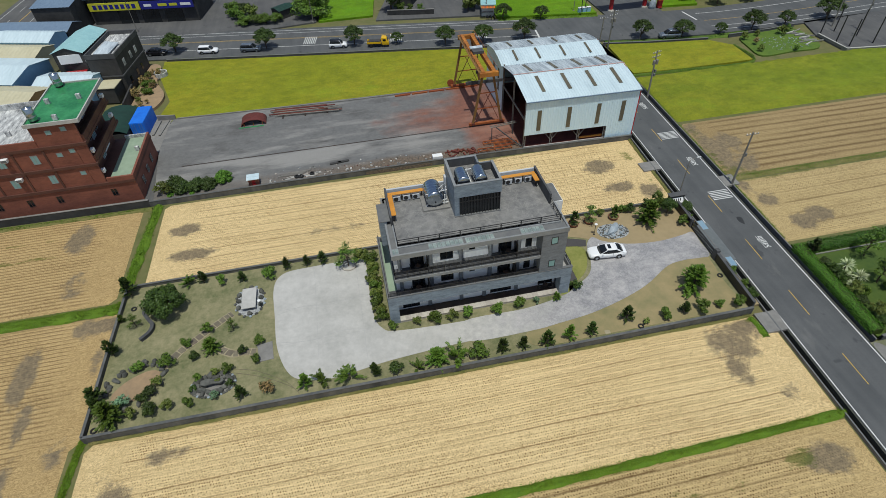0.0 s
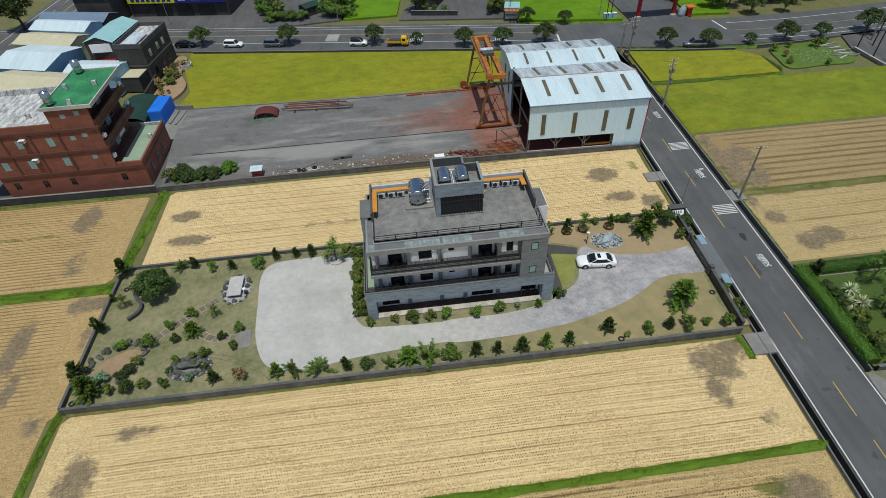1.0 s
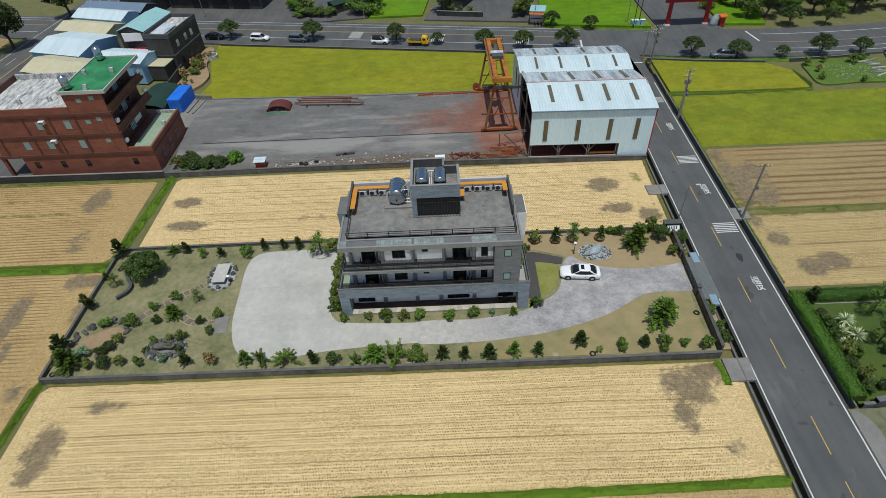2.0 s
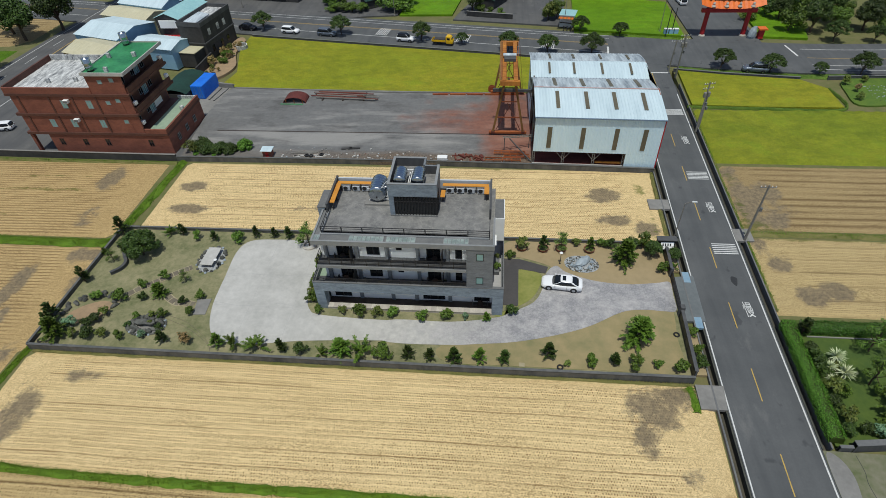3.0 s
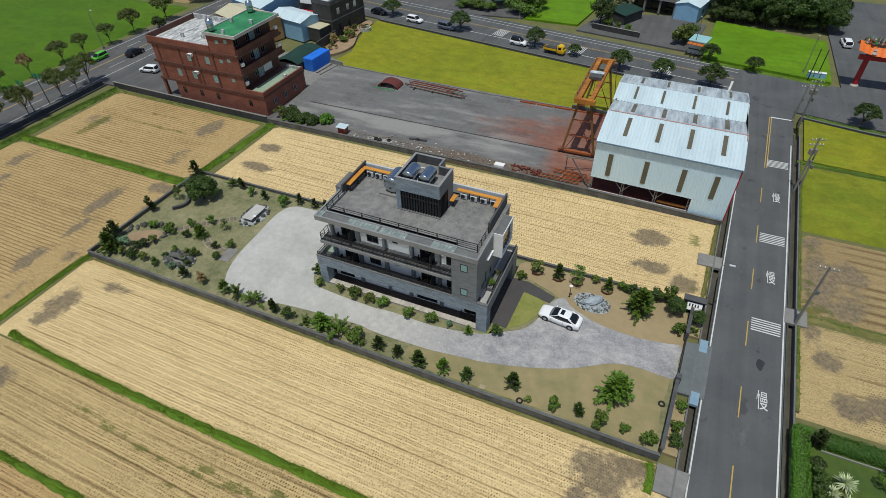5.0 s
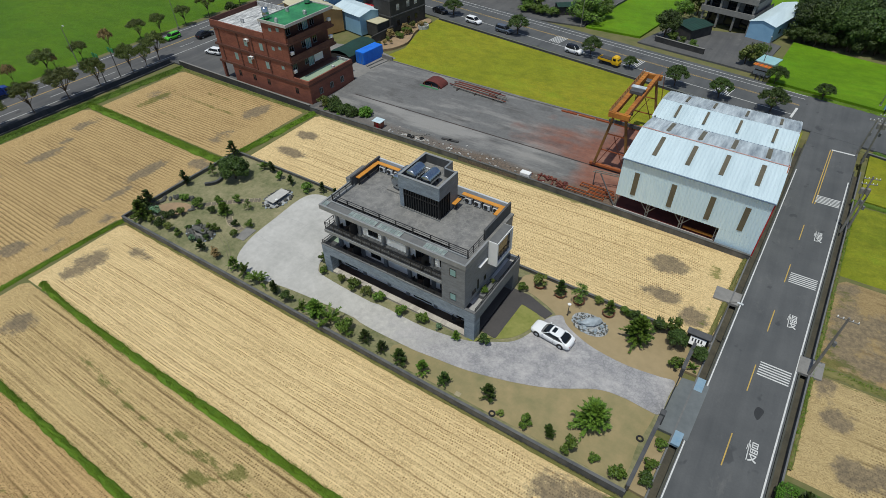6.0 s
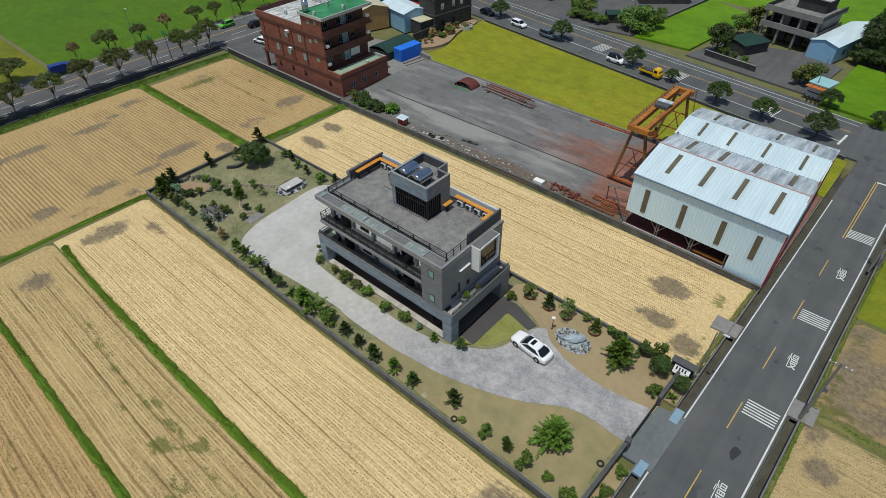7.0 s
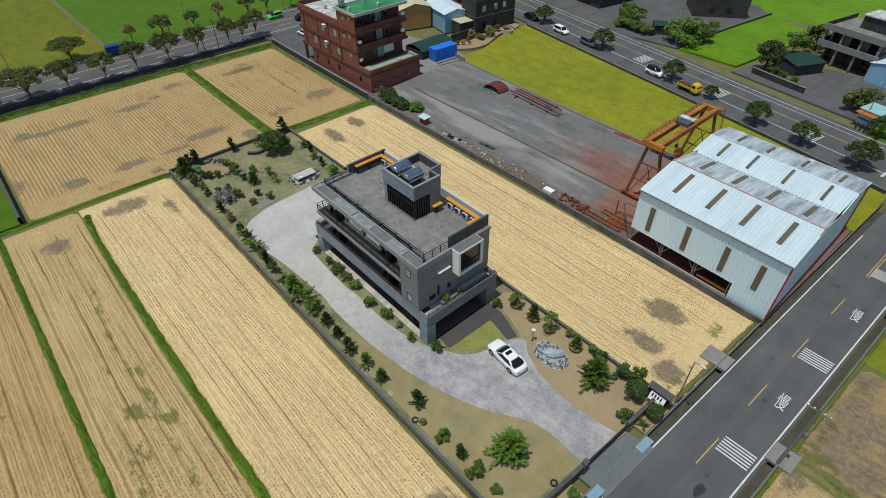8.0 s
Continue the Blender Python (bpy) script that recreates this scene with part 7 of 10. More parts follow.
for x, y, turn in ((-3.4, 86.6, 0.1), (-2.1, 86.75, 0.12)):
    m = Matrix.Translation((x, y, 0.28)) @ Matrix.Rotation(turn, 4, "Z")
    solo("dark_plank", box(B(), -0.9, 0.9, -0.22, 0.22, 0.0, 0.22, m, bevel=0.02), "wall_old", "dark wooden pallet board on the yard floor", "plank", group="dark planks")


# ---- plants ----
def leaf_mesh(name, clumps, per, leaf, material, seed, slim=0.45, droop=0.0, up=0.5, shell=0.75):
    """Many small leaves on the outside of rounded clumps; clumps are (x, y, z, rx, ry, rz)."""
    rng = np.random.RandomState(seed)
    C = np.array(clumps, float)
    idx = np.repeat(np.arange(len(C)), per)
    n = len(idx)
    d = rng.normal(size=(n, 3))
    d /= np.linalg.norm(d, axis=1)[:, None]
    r = shell + (1.12 - shell) * rng.uniform(0, 1, n) ** 0.7
    r = np.where(rng.uniform(0, 1, n) < 0.12, r * 1.22, r)
    pos = C[idx, :3] + d * r[:, None] * C[idx, 3:]
    nrm = d + np.array([0, 0, up]) + rng.normal(size=(n, 3)) * 0.55
    nrm /= np.linalg.norm(nrm, axis=1)[:, None]
    t = np.cross(nrm, rng.normal(size=(n, 3)))
    t /= np.linalg.norm(t, axis=1)[:, None] + 1e-9
    t[:, 2] -= droop
    b = np.cross(nrm, t)
    s = leaf * rng.uniform(0.6, 1.4, n)[:, None]
    v = np.stack([pos - t * s, pos + b * s * slim, pos + t * s, pos - b * s * slim], 1).reshape(-1, 3)
    f = np.arange(4 * n).reshape(-1, 4)
    me = bpy.data.meshes.new(name)
    me.from_pydata(v.tolist(), [], f.tolist())
    me.materials.append(M[material])
    return me


def spray_mesh(name, sprays, per, leaf, material, seed, slim=0.2, droop=0.35):
    """Pointed leaflets along drooping sprays; a spray is (z of its foot, heading, rise, length)."""
    rng = np.random.RandomState(seed)
    S = np.array(sprays, float)
    idx = np.repeat(np.arange(len(S)), per)
    n = len(idx)
    z0, az, rise, length = S[idx].T
    u = rng.uniform(0.12, 1.0, n) ** 0.8
    side = rng.choice((-1.0, 1.0), n)
    h = np.stack([np.cos(az), np.sin(az), np.zeros(n)], 1)
    w = np.stack([-np.sin(az), np.cos(az), np.zeros(n)], 1)
    run = length * u
    pos = h * (run * np.cos(rise))[:, None]
    pos[:, 2] = z0 + run * np.sin(rise) - droop * length * u ** 2
    slope = np.sin(rise) - 2 * droop * u
    out = h * np.cos(rise)[:, None]
    out[:, 2] = slope
    fan = rng.uniform(0.15, 1.0, n)[:, None]
    d = out + w * (side[:, None] * fan) + rng.normal(size=(n, 3)) * 0.16
    d /= np.linalg.norm(d, axis=1)[:, None]
    up = np.array([0, 0, 1.0]) + rng.normal(size=(n, 3)) * 0.45
    b = np.cross(up, d)
    b /= np.linalg.norm(b, axis=1)[:, None] + 1e-9
    s = (leaf * rng.uniform(0.6, 1.3, n) * (1.25 - 0.6 * u))[:, None]
    v = np.stack([pos, pos + d * s * 0.45 + b * s * slim, pos + d * s, pos + d * s * 0.45 - b * s * slim], 1).reshape(-1, 3)
    me = bpy.data.meshes.new(name)
    me.from_pydata(v.tolist(), [], np.arange(4 * n).reshape(-1, 4).tolist())
    me.materials.append(M[material])
    return me


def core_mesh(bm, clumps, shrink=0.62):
    """Inner foliage masses, coloured dark for the shade among leaves, that keep the crown from being see-through."""
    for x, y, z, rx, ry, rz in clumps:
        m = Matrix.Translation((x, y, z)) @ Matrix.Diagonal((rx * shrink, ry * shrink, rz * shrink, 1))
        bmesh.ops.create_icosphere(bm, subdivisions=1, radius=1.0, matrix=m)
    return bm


def limb(bm, a, b, r0, r1, bend, seed):
    """A tapered limb in three bent pieces."""
    rr = random.Random(seed)
    a, b = Vector(a), Vector(b)
    pts = [a, a.lerp(b, 0.35) + Vector((rr.uniform(-bend, bend), rr.uniform(-bend, bend), 0)), a.lerp(b, 0.7) + Vector((rr.uniform(-bend, bend), rr.uniform(-bend, bend), 0)), b]
    for i in range(3):
        rod(bm, pts[i], pts[i + 1], r0 + (r1 - r0) * i / 3, r0 + (r1 - r0) * (i + 1) / 3, 6)
    return bm


PLANTS = {}


def plant_kind(kind, label, category, variants, shape, material, leaf, per, slim=0.45, group="", trunk_r=0.05, up=0.5, droop=0.0, shell=0.75, name=None, limbs=True):
    """Templates of one kind of plant, about 1 m across at scale 1, kept until the first use."""
    made = []
    for v in range(variants):
        seed = sum(map(ord, kind)) * 7 + v * 31
        rr = random.Random(seed)
        clumps, height = shape(rr)
        if len(clumps[0]) == 4:
            crown = spray_mesh("crown", clumps, per, leaf, material, seed, slim, droop)
            sprays = clumps
            clumps = [(c[3] * 0.32 * math.cos(c[1]), c[3] * 0.32 * math.sin(c[1]), c[0] + c[3] * 0.32 * math.sin(c[2]), c[3] * 0.22, c[3] * 0.22, c[3] * 0.16) for c in sprays[::3]]
        else:
            crown = leaf_mesh("crown", clumps, per, leaf, material, seed, slim, droop, up, shell)
        bm = B()
        limb(bm, (0, 0, -0.05), (rr.uniform(-0.05, 0.05), rr.uniform(-0.05, 0.05), height * 0.75), trunk_r, trunk_r * 0.5, trunk_r, seed)
        if limbs:
            for c in clumps[: 10]:
                limb(bm, (0, 0, height * rr.uniform(0.3, 0.55)), (c[0] * 0.9, c[1] * 0.9, c[2]), trunk_r * 0.5, trunk_r * 0.2, trunk_r, seed + 3)
        wood = finish(bm, "trunk", "bark")
        # leaf_dark cores: the shade inside the crown is put into their colour
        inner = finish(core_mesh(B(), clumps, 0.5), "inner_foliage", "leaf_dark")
        made.append((crown, wood, inner))
    PLANTS[kind] = (made, label, category, group, name or kind)


def plant(kind, x, y, z, size, turn=None, label=None, tall=1.0):
    made, lab, category, group, name = PLANTS[kind]
    rr = random.Random(int(abs(x * 131 + y * 71)) + len(kind))
    crown, wood, inner = made[rr.randrange(len(made))]
    ob = new(name)
    ob.empty_display_size = 0.2
    ob.matrix_world = pose(x, y, z, 0, 0, rr.uniform(0, 360) if turn is None else turn) @ Matrix.Diagonal((size, size, size * tall * rr.uniform(0.92, 1.08), 1))
    tagged(ob, label or lab, category, group)
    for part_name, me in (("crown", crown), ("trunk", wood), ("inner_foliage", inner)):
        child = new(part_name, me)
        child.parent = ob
    return ob


def round_bush(rr):
    """A small broadleaf bush: uneven leafy knobs round a low centre."""
    out = [(0, 0, 0.45, 0.26, 0.26, 0.26)]
    for k in range(13):
        a, e, d = rr.uniform(0, 6.28), rr.uniform(-0.4, 1.3), rr.uniform(0.22, 0.44)
        r = rr.uniform(0.10, 0.20)
        out.append((d * math.cos(a) * math.cos(e), d * math.sin(a) * math.cos(e), 0.44 + d * math.sin(e), r, r * rr.uniform(0.7, 1.2), r * rr.uniform(0.7, 1.0)))
    return out, 0.6


def upright(rr):
    """An upright small podocarp of short rising sprays round a stem."""
    out = []
    for k in range(40):
        t = (k + rr.random()) / 40
        out.append((0.12 + t * 0.95, rr.uniform(0, 6.28), 0.35 + 0.6 * t + rr.uniform(-0.2, 0.2), (0.16 + 0.34 * (1 - t) ** 0.8) * rr.uniform(0.65, 1.25)))
    return out, 1.0


def spiky(rr):
    """A loose bush of long pointed arching sprays."""
    out = []
    for k in range(16):
        out.append((rr.uniform(0.08, 0.35), rr.uniform(0, 6.28), rr.uniform(0.35, 1.35), rr.uniform(0.4, 0.85)))
    return out, 0.45


def layered(rr):
    """A conical juniper of radiating drooping sprays."""
    out = []
    for k in range(110):
        t = (k + rr.random()) / 110
        out.append((0.10 + t * 0.85, rr.uniform(0, 6.28), 0.35 + 0.6 * t + rr.uniform(-0.25, 0.25), (0.44 * (1 - t) ** 0.6 + 0.14) * rr.uniform(0.6, 1.25)))
    return out, 0.95


def ball_tree(rr):
    out = [(0, 0, 0.68, 0.34, 0.34, 0.28)]
    for k in range(26):
        a, e = rr.uniform(0, 6.28), rr.uniform(-0.5, 1.4)
        out.append((0.36 * math.cos(a) * math.cos(e), 0.36 * math.sin(a) * math.cos(e), 0.68 + 0.30 * math.sin(e), rr.uniform(0.11, 0.19), rr.uniform(0.11, 0.19), rr.uniform(0.10, 0.15)))
    return out, 0.75


def mound(rr):
    """A dense bush that reaches the ground on all sides."""
    out = [(0, 0, 0.34, 0.36, 0.36, 0.34)]
    for k in range(30):
        a, e = k * 2.4 + rr.uniform(-0.4, 0.4), math.asin((k + rr.random()) / 30 * 0.98)
        d, r = rr.uniform(0.33, 0.44), rr.uniform(0.09, 0.16)
        out.append((d * math.cos(a) * math.cos(e), d * math.sin(a) * math.cos(e), 0.12 + d * 1.2 * math.sin(e), r, r * rr.uniform(0.8, 1.2), r * rr.uniform(0.8, 1.1)))
    return out, 0.5


def dome(rr, flat=0.20, foot=0.52, count=34):
    """A clear stem under a wide uneven dome of leafy pads."""
    out = []
    for k in range(count):
        r, a = 0.44 * math.sqrt((k + rr.random()) / count), k * 2.4 + rr.uniform(-0.5, 0.5)
        z = foot + flat * (1 - (r / 0.46) ** 2) + rr.uniform(-0.07, 0.05)
        out.append((r * math.cos(a), r * math.sin(a), z, rr.uniform(0.07, 0.14), rr.uniform(0.07, 0.14), rr.uniform(0.04, 0.075)))
    rr.shuffle(out)
    return out, foot


def round_crown(rr):
    """A dense round crown on a short clear stem."""
    out, height = mound(rr)
    return [(x, y, z * 0.9 + 0.2, a, b, c) for x, y, z, a, b, c in out], 0.55


def umbrella(rr):
    return dome(rr, 0.17, 0.56, 36)


def round_dome(rr):
    return dome(rr, 0.36, 0.46, 44)


def sparse_pine(rr):
    out = []
    for k in range(8):
        a = k * 2.4 + rr.uniform(-0.4, 0.4)
        t = k / 7
        w = 0.42 * (1 - 0.7 * t)
        out.append((w * math.cos(a), w * math.sin(a), 0.45 + 0.85 * t, rr.uniform(0.14, 0.24), rr.uniform(0.14, 0.24), 0.09))
    return out, 1.25


plant_kind("round_bush", "leafy rounded mid-green garden shrub", "shrub", 5, round_bush, "leaf_mid", 0.075, 62, 0.42, group="garden shrubs", name="shrub", trunk_r=0.03, shell=0.55)
plant_kind("dark_bush", "dense dark green garden shrub", "shrub", 5, round_bush, "leaf_dark", 0.07, 75, 0.42, group="garden shrubs", name="shrub", trunk_r=0.03, shell=0.55)
plant_kind("big_bush", "large dense leafy green shrub", "shrub", 3, round_bush, "leaf_mid", 0.036, 230, 0.45, group="large shrubs", name="shrub", trunk_r=0.03, shell=0.6)
plant_kind("big_dark_bush", "large dense dark green shrub", "shrub", 3, round_bush, "leaf_dark", 0.036, 230, 0.45, group="large shrubs", name="shrub", trunk_r=0.03, shell=0.6)
plant_kind("mound", "dense dark green shrub growing at the yard wall", "shrub", 3, mound, "leaf_dark", 0.042, 150, 0.45, group="yard shrubs", name="shrub", trunk_r=0.03)
plant_kind("light_mound", "dense fresh green rounded shrub", "shrub", 2, mound, "leaf_bright", 0.045, 150, 0.45, group="yard shrubs", name="shrub", trunk_r=0.03)
plant_kind("round_crown", "large round dark green tree", "tree", 1, round_crown, "leaf_dark", 0.034, 260, 0.45, trunk_r=0.04, name="tree")
plant_kind("upright", "upright dark green podocarp in the garden", "shrub", 5, upright, "leaf_dark", 0.15, 26, 0.26, "garden podocarps", 0.035, droop=0.1, name="podocarp")
plant_kind("upright_light", "upright fresh green young garden tree", "shrub", 4, upright, "leaf_mid", 0.15, 24, 0.28, "garden podocarps", 0.03, droop=0.12, name="young_tree")
plant_kind("spiky", "spiky green sprawling garden plant", "plant", 5, spiky, "leaf_mid", 0.15, 60, 0.16, "spiky plants", 0.02, droop=0.3, name="spiky_plant")
plant_kind("layered", "broad green juniper tree with drooping pointed sprays", "tree", 4, layered, "leaf_mid", 0.11, 44, 0.22, "layered trees", 0.05, droop=0.25, name="juniper_tree")
plant_kind("olive", "loose olive-green garden shrub", "shrub", 4, round_bush, "leaf_olive", 0.075, 46, group="garden shrubs", name="shrub", trunk_r=0.03, shell=0.5)
plant_kind("brown", "dry brownish garden shrub", "shrub", 2, round_bush, "leaf_brown", 0.07, 34, group="garden shrubs", name="shrub", trunk_r=0.03, shell=0.5)
plant_kind("grey_bush", "grey-green low rock garden shrub", "shrub", 3, round_bush, "leaf_blue", 0.065, 56, group="garden shrubs", name="shrub", trunk_r=0.03, shell=0.5)
plant_kind("ball_tree", "dense round-crowned dark green tree", "tree", 3, ball_tree, "leaf_dark", 0.033, 190, 0.5, "round trees", 0.045, name="tree")
plant_kind("spreading", "street tree with a wide domed dark green crown", "tree", 5, round_dome, "leaf_dark", 0.022, 170, 0.5, "street trees", 0.028, name="street_tree")
plant_kind("spreading_olive", "street tree with a flat wide olive-green crown", "tree", 5, umbrella, "leaf_street", 0.019, 210, 0.5, "street trees", 0.020, name="street_tree")
plant_kind("sapling", "thin young street tree with a small brownish crown", "tree", 2, umbrella, "leaf_brown", 0.05, 30, 0.5, "street trees", 0.016, name="street_tree")
plant_kind("sparse_pine", "sparse pine with flat foliage pads", "tree", 3, sparse_pine, "leaf_mid", 0.07, 80, 0.2, "garden pines", 0.035, name="pine_tree")

# along the south wall
S_ROW = ((-9.1, 45.5, "upright_light", 1.7), (-7.3, 45.6, "spiky", 1.9), (-4.4, 45.3, "spiky", 2.3), (-1.7, 45.3, "upright", 1.6), (0.6, 45.2, "dark_bush", 1.7), (2.8, 45.0, "spiky", 1.6),
         (5.1, 45.3, "layered", 2.4), (7.3, 45.2, "spiky", 2.6), (9.6, 45.2, "round_bush", 2.1), (12.4, 45.3, "upright", 1.6), (14.8, 45.2, "upright", 1.5), (17.4, 44.9, "upright", 1.9),
         (20.2, 45.2, "upright_light", 1.7), (22.8, 45.3, "upright", 1.6), (27.4, 46.2, "upright", 1.9), (29.3, 45.2, "olive", 0.9), (31.8, 45.6, "round_bush", 1.6), (34.2, 45.6, "upright", 1.5),
         (36.3, 45.5, "round_bush", 1.8), (38.7, 45.7, "round_bush", 1.2), (40.9, 45.4, "round_bush", 1.6))
for x, y, kind, size in S_ROW:
    plant(kind, x, y, G - 0.02, size)
plant("layered", 37.2, 48.9, G - 0.02, 3.5, 40, tall=0.95)
# before the house
for x, y, kind, size in ((1.1, 51.1, "round_bush", 1.2), (3.9, 51.1, "olive", 1.2), (6.0, 51.0, "round_bush", 1.7), (8.0, 50.9, "olive", 1.4), (9.8, 51.1, "round_bush", 1.5), (13.3, 50.7, "round_bush", 1.6),
                         (16.1, 51.1, "round_bush", 1.5), (18.3, 51.1, "grey_bush", 1.0), (20.7, 50.9, "upright_light", 1.2), (23.6, 52.2, "dark_bush", 1.5)):
    plant(kind, x, y, G - 0.02, size)
for k, (x, y) in enumerate(((-0.3, 62.5), (-0.2, 61.2), (-0.3, 60.0), (-0.3, 58.8), (-0.25, 57.6), (-0.3, 56.3), (-0.25, 55.0), (-0.2, 53.8), (-0.1, 52.6))):
    plant("olive" if k % 2 else "round_bush", x, y, G - 0.02, 1.7 if k % 3 else 2.0)
# along the north wall
for x, y, kind, size in ((-30.2, 63.8, "upright", 2.3), (-23.2, 63.8, "spiky", 1.7), (-21.4, 63.8, "upright", 1.5), (-19.2, 63.3, "round_bush", 1.5), (-16.5, 63.0, "upright", 1.4), (-13.2, 63.0, "round_bush", 1.8),
                         (-11.0, 64.1, "upright", 1.4), (-8.4, 64.1, "upright", 1.3), (-6.4, 63.9, "upright", 1.6), (-3.2, 62.5, "sparse_pine", 2.6), (-1.5, 63.6, "olive", 2.2)):
    plant(kind, x, y, G - 0.02, size)
# the west garden
for x, y, kind, size in ((-30.3, 59.4, "upright_light", 1.3), (-30.2, 54.4, "upright", 2.2), (-17.2, 55.2, "sparse_pine", 1.4), (-22.2, 54.0, "round_bush", 1.5), (-20.1, 55.5, "round_bush", 1.6), (-19.2, 52.6, "layered", 2.3),
                         (-21.1, 51.9, "dark_bush", 1.4), (-23.9, 51.7, "round_bush", 1.9), (-15.9, 51.6, "dark_bush", 1.3), (-14.1, 52.5, "round_bush", 1.5), (-14.4, 50.0, "round_bush", 1.3),
                         (-27.0, 51.8, "round_bush", 1.6), (-25.1, 48.3, "dark_bush", 1.7), (-24.5, 49.2, "olive", 1.5), (-25.7, 47.6, "dark_bush", 1.6), (-27.7, 47.3, "grey_bush", 1.8), (-30.4, 48.3, "upright", 2.6),
                         (-29.9, 47.1, "upright", 2.3), (-28.5, 45.8, "layered", 3.2), (-24.8, 45.9, "dark_bush", 1.9), (-26.6, 45.8, "olive", 1.5), (-23.1, 46.1, "olive", 1.6), (-21.1, 46.0, "round_bush", 1.5), (-15.6, 45.7, "upright", 1.8), (-13.0, 45.9, "brown", 1.9)):
    plant(kind, x, y, G - 0.02, size * 0.88)
for x, y, kind, size in ((-28.6, 58.3, "sparse_pine", 1.7), (-18.3, 46.2, "grey_bush", 1.3), (-20.3, 48.9, "round_bush", 1.3), (-18.6, 49.3, "olive", 1.2), (-17.3, 49.2, "round_bush", 1.5), (-20.8, 47.6, "dark_bush", 1.2), (-16.9, 47.4, "dark_bush", 1.1), (-18.2, 48.0, "olive", 1.0)):
    plant(kind, x, y, G - 0.02, size * 0.88)
plant("round_crown", -25.2, 59.7, G - 0.02, 4.5, 20, "large round dark green tree on the garden lawn")


plant("round_bush", 21.7, 55.2, F2 + 0.52, 0.95, label="small green shrub in the terrace planter")
plant("olive", 21.68, 57.0, F2 + 0.52, 0.6, label="small olive shrub in the terrace planter")


# potted bonsai and entrance planting
def potted(x, y, kind, size):
    pot = thing("plant_pot", "round terracotta planter on the sand bed", "planter", (x, y, G), "terracotta planters")
    part("pot_body", lathe(B(), [(0.42, 0.0), (0.62, 0.12), (0.68, 0.36), (0.72, 0.42), (0.66, 0.44), (0.60, 0.36)], (x, y, G), 18), "pot", pot)
    part("pot_soil", rod(B(), (x, y, G + 0.30), (x, y, G + 0.37), 0.6, n=16), "soil", pot)
    plant(kind, x, y, G + 0.36, size)


for x, y, kind, size in ((25.0, 63.3, "olive", 1.7), (27.7, 63.2, "upright", 1.7), (30.0, 63.3, "sparse_pine", 2.0), (33.6, 63.3, "upright_light", 1.5)):
    potted(x, y, kind, size)
for x, y, kind, size in ((23.5, 61.6, "round_bush", 1.3), (37.6, 61.2, "layered", 3.3), (38.9, 63.9, "dark_bush", 2.0), (40.5, 64.2, "round_bush", 2.3), (41.3, 62.6, "ball_tree", 2.2), (42.1, 59.9, "round_bush", 1.6),
                         (36.3, 64.2, "dark_bush", 1.6), (35.2, 64.2, "round_bush", 1.5), (32.0, 64.3, "olive", 1.2)):
    plant(kind, x, y, G - 0.02, size)
for x, y, kind, size in ((43.4, 50.4, "round_bush", 1.2), (43.2, 47.9, "round_bush", 1.4), (43.2, 46.3, "dark_bush", 1.6), (43.7, 60.7, "spiky", 1.2), (43.8, 62.4, "ball_tree", 1.8)):
    plant(kind, x, y, 0.05, size)
# yard shrubs
for x, y, kind, size, tall in ((-29.5, 84.8, "olive", 2.5, 0.95), (-27.6, 85.4, "mound", 3.2, 1.0), (-26.5, 84.9, "mound", 2.7, 0.85), (-24.6, 85.2, "mound", 2.9, 0.8), (-23.0, 85.2, "mound", 2.6, 0.8), (-20.8, 86.3, "light_mound", 2.7, 0.95), (-28.6, 84.2, "light_mound", 1.0, 0.6), (-25.4, 84.0, "light_mound", 0.8, 0.5)):
    plant(kind, x, y, 0.28, size, tall=tall)
# street trees: along the main road and the side road
for x, y, s in ((-36.0, 140.6, 5.6), (-15.8, 137.0, 5.8), (3.7, 133.6, 5.2), (13.1, 131.6, 3.4), (23.4, 127.9, 5.2), (31.8, 127.0, 5.2), (40.9, 126.0, 5.9), (65.8, 119.6, 5.0), (74.5, 117.6, 5.2), (83.3, 116.9, 3.2), (91.0, 116.8, 5.6), (99.3, 116.9, 4.2), (110.5, 117.8, 6.6), (48.4, 136.2, 4.0), (39.8, 138.8, 4.6), (93, 133.5, 5.5), (101, 133.2, 4.5)):
    plant("spreading", x, y, 0.0, s * 0.88, tall=0.95)
for x, y, wide, tall in ((-75.4, 27.2, 8.8, 6.6), (-75.3, 34.1, 10.2, 6.8), (-74.7, 41.0, 7.6, 6.2), (-74.7, 48.1, 6.8, 6.0), (-74.7, 54.5, 6.6, 7.4), (-74.8, 61.3, 7.9, 6.4), (-74.5, 67.7, 6.0, 7.0), (-75.1, 75.3, 5.6, 6.4), (-76.4, 82.7, 6.8, 7.0), (-75.6, 20.4, 8.0, 6.4), (-75.4, 78.9, 4.4, 5.6)):
    plant("spreading_olive", x, y, 0.0, wide * 0.78, tall=tall / wide / 0.66)
for x, y, wide, tall in ((-91.0, 45.5, 9.6, 5.6), (-91.0, 66.0, 6.8, 5.6), (-91.4, 73.8, 4.8, 4.6), (-91.4, 88.3, 5.6, 4.8), (-90.4, 93.2, 4.6, 5.4), (-90.6, 100.5, 5.2, 5.4), (-91, 28, 7.5, 5.6), (-91.0, 108.0, 6.5, 6.0), (-90.5, 118, 7, 6.4)):
    plant("spreading_olive", x, y, 0.0, wide * 0.78, tall=tall / wide / 0.66)
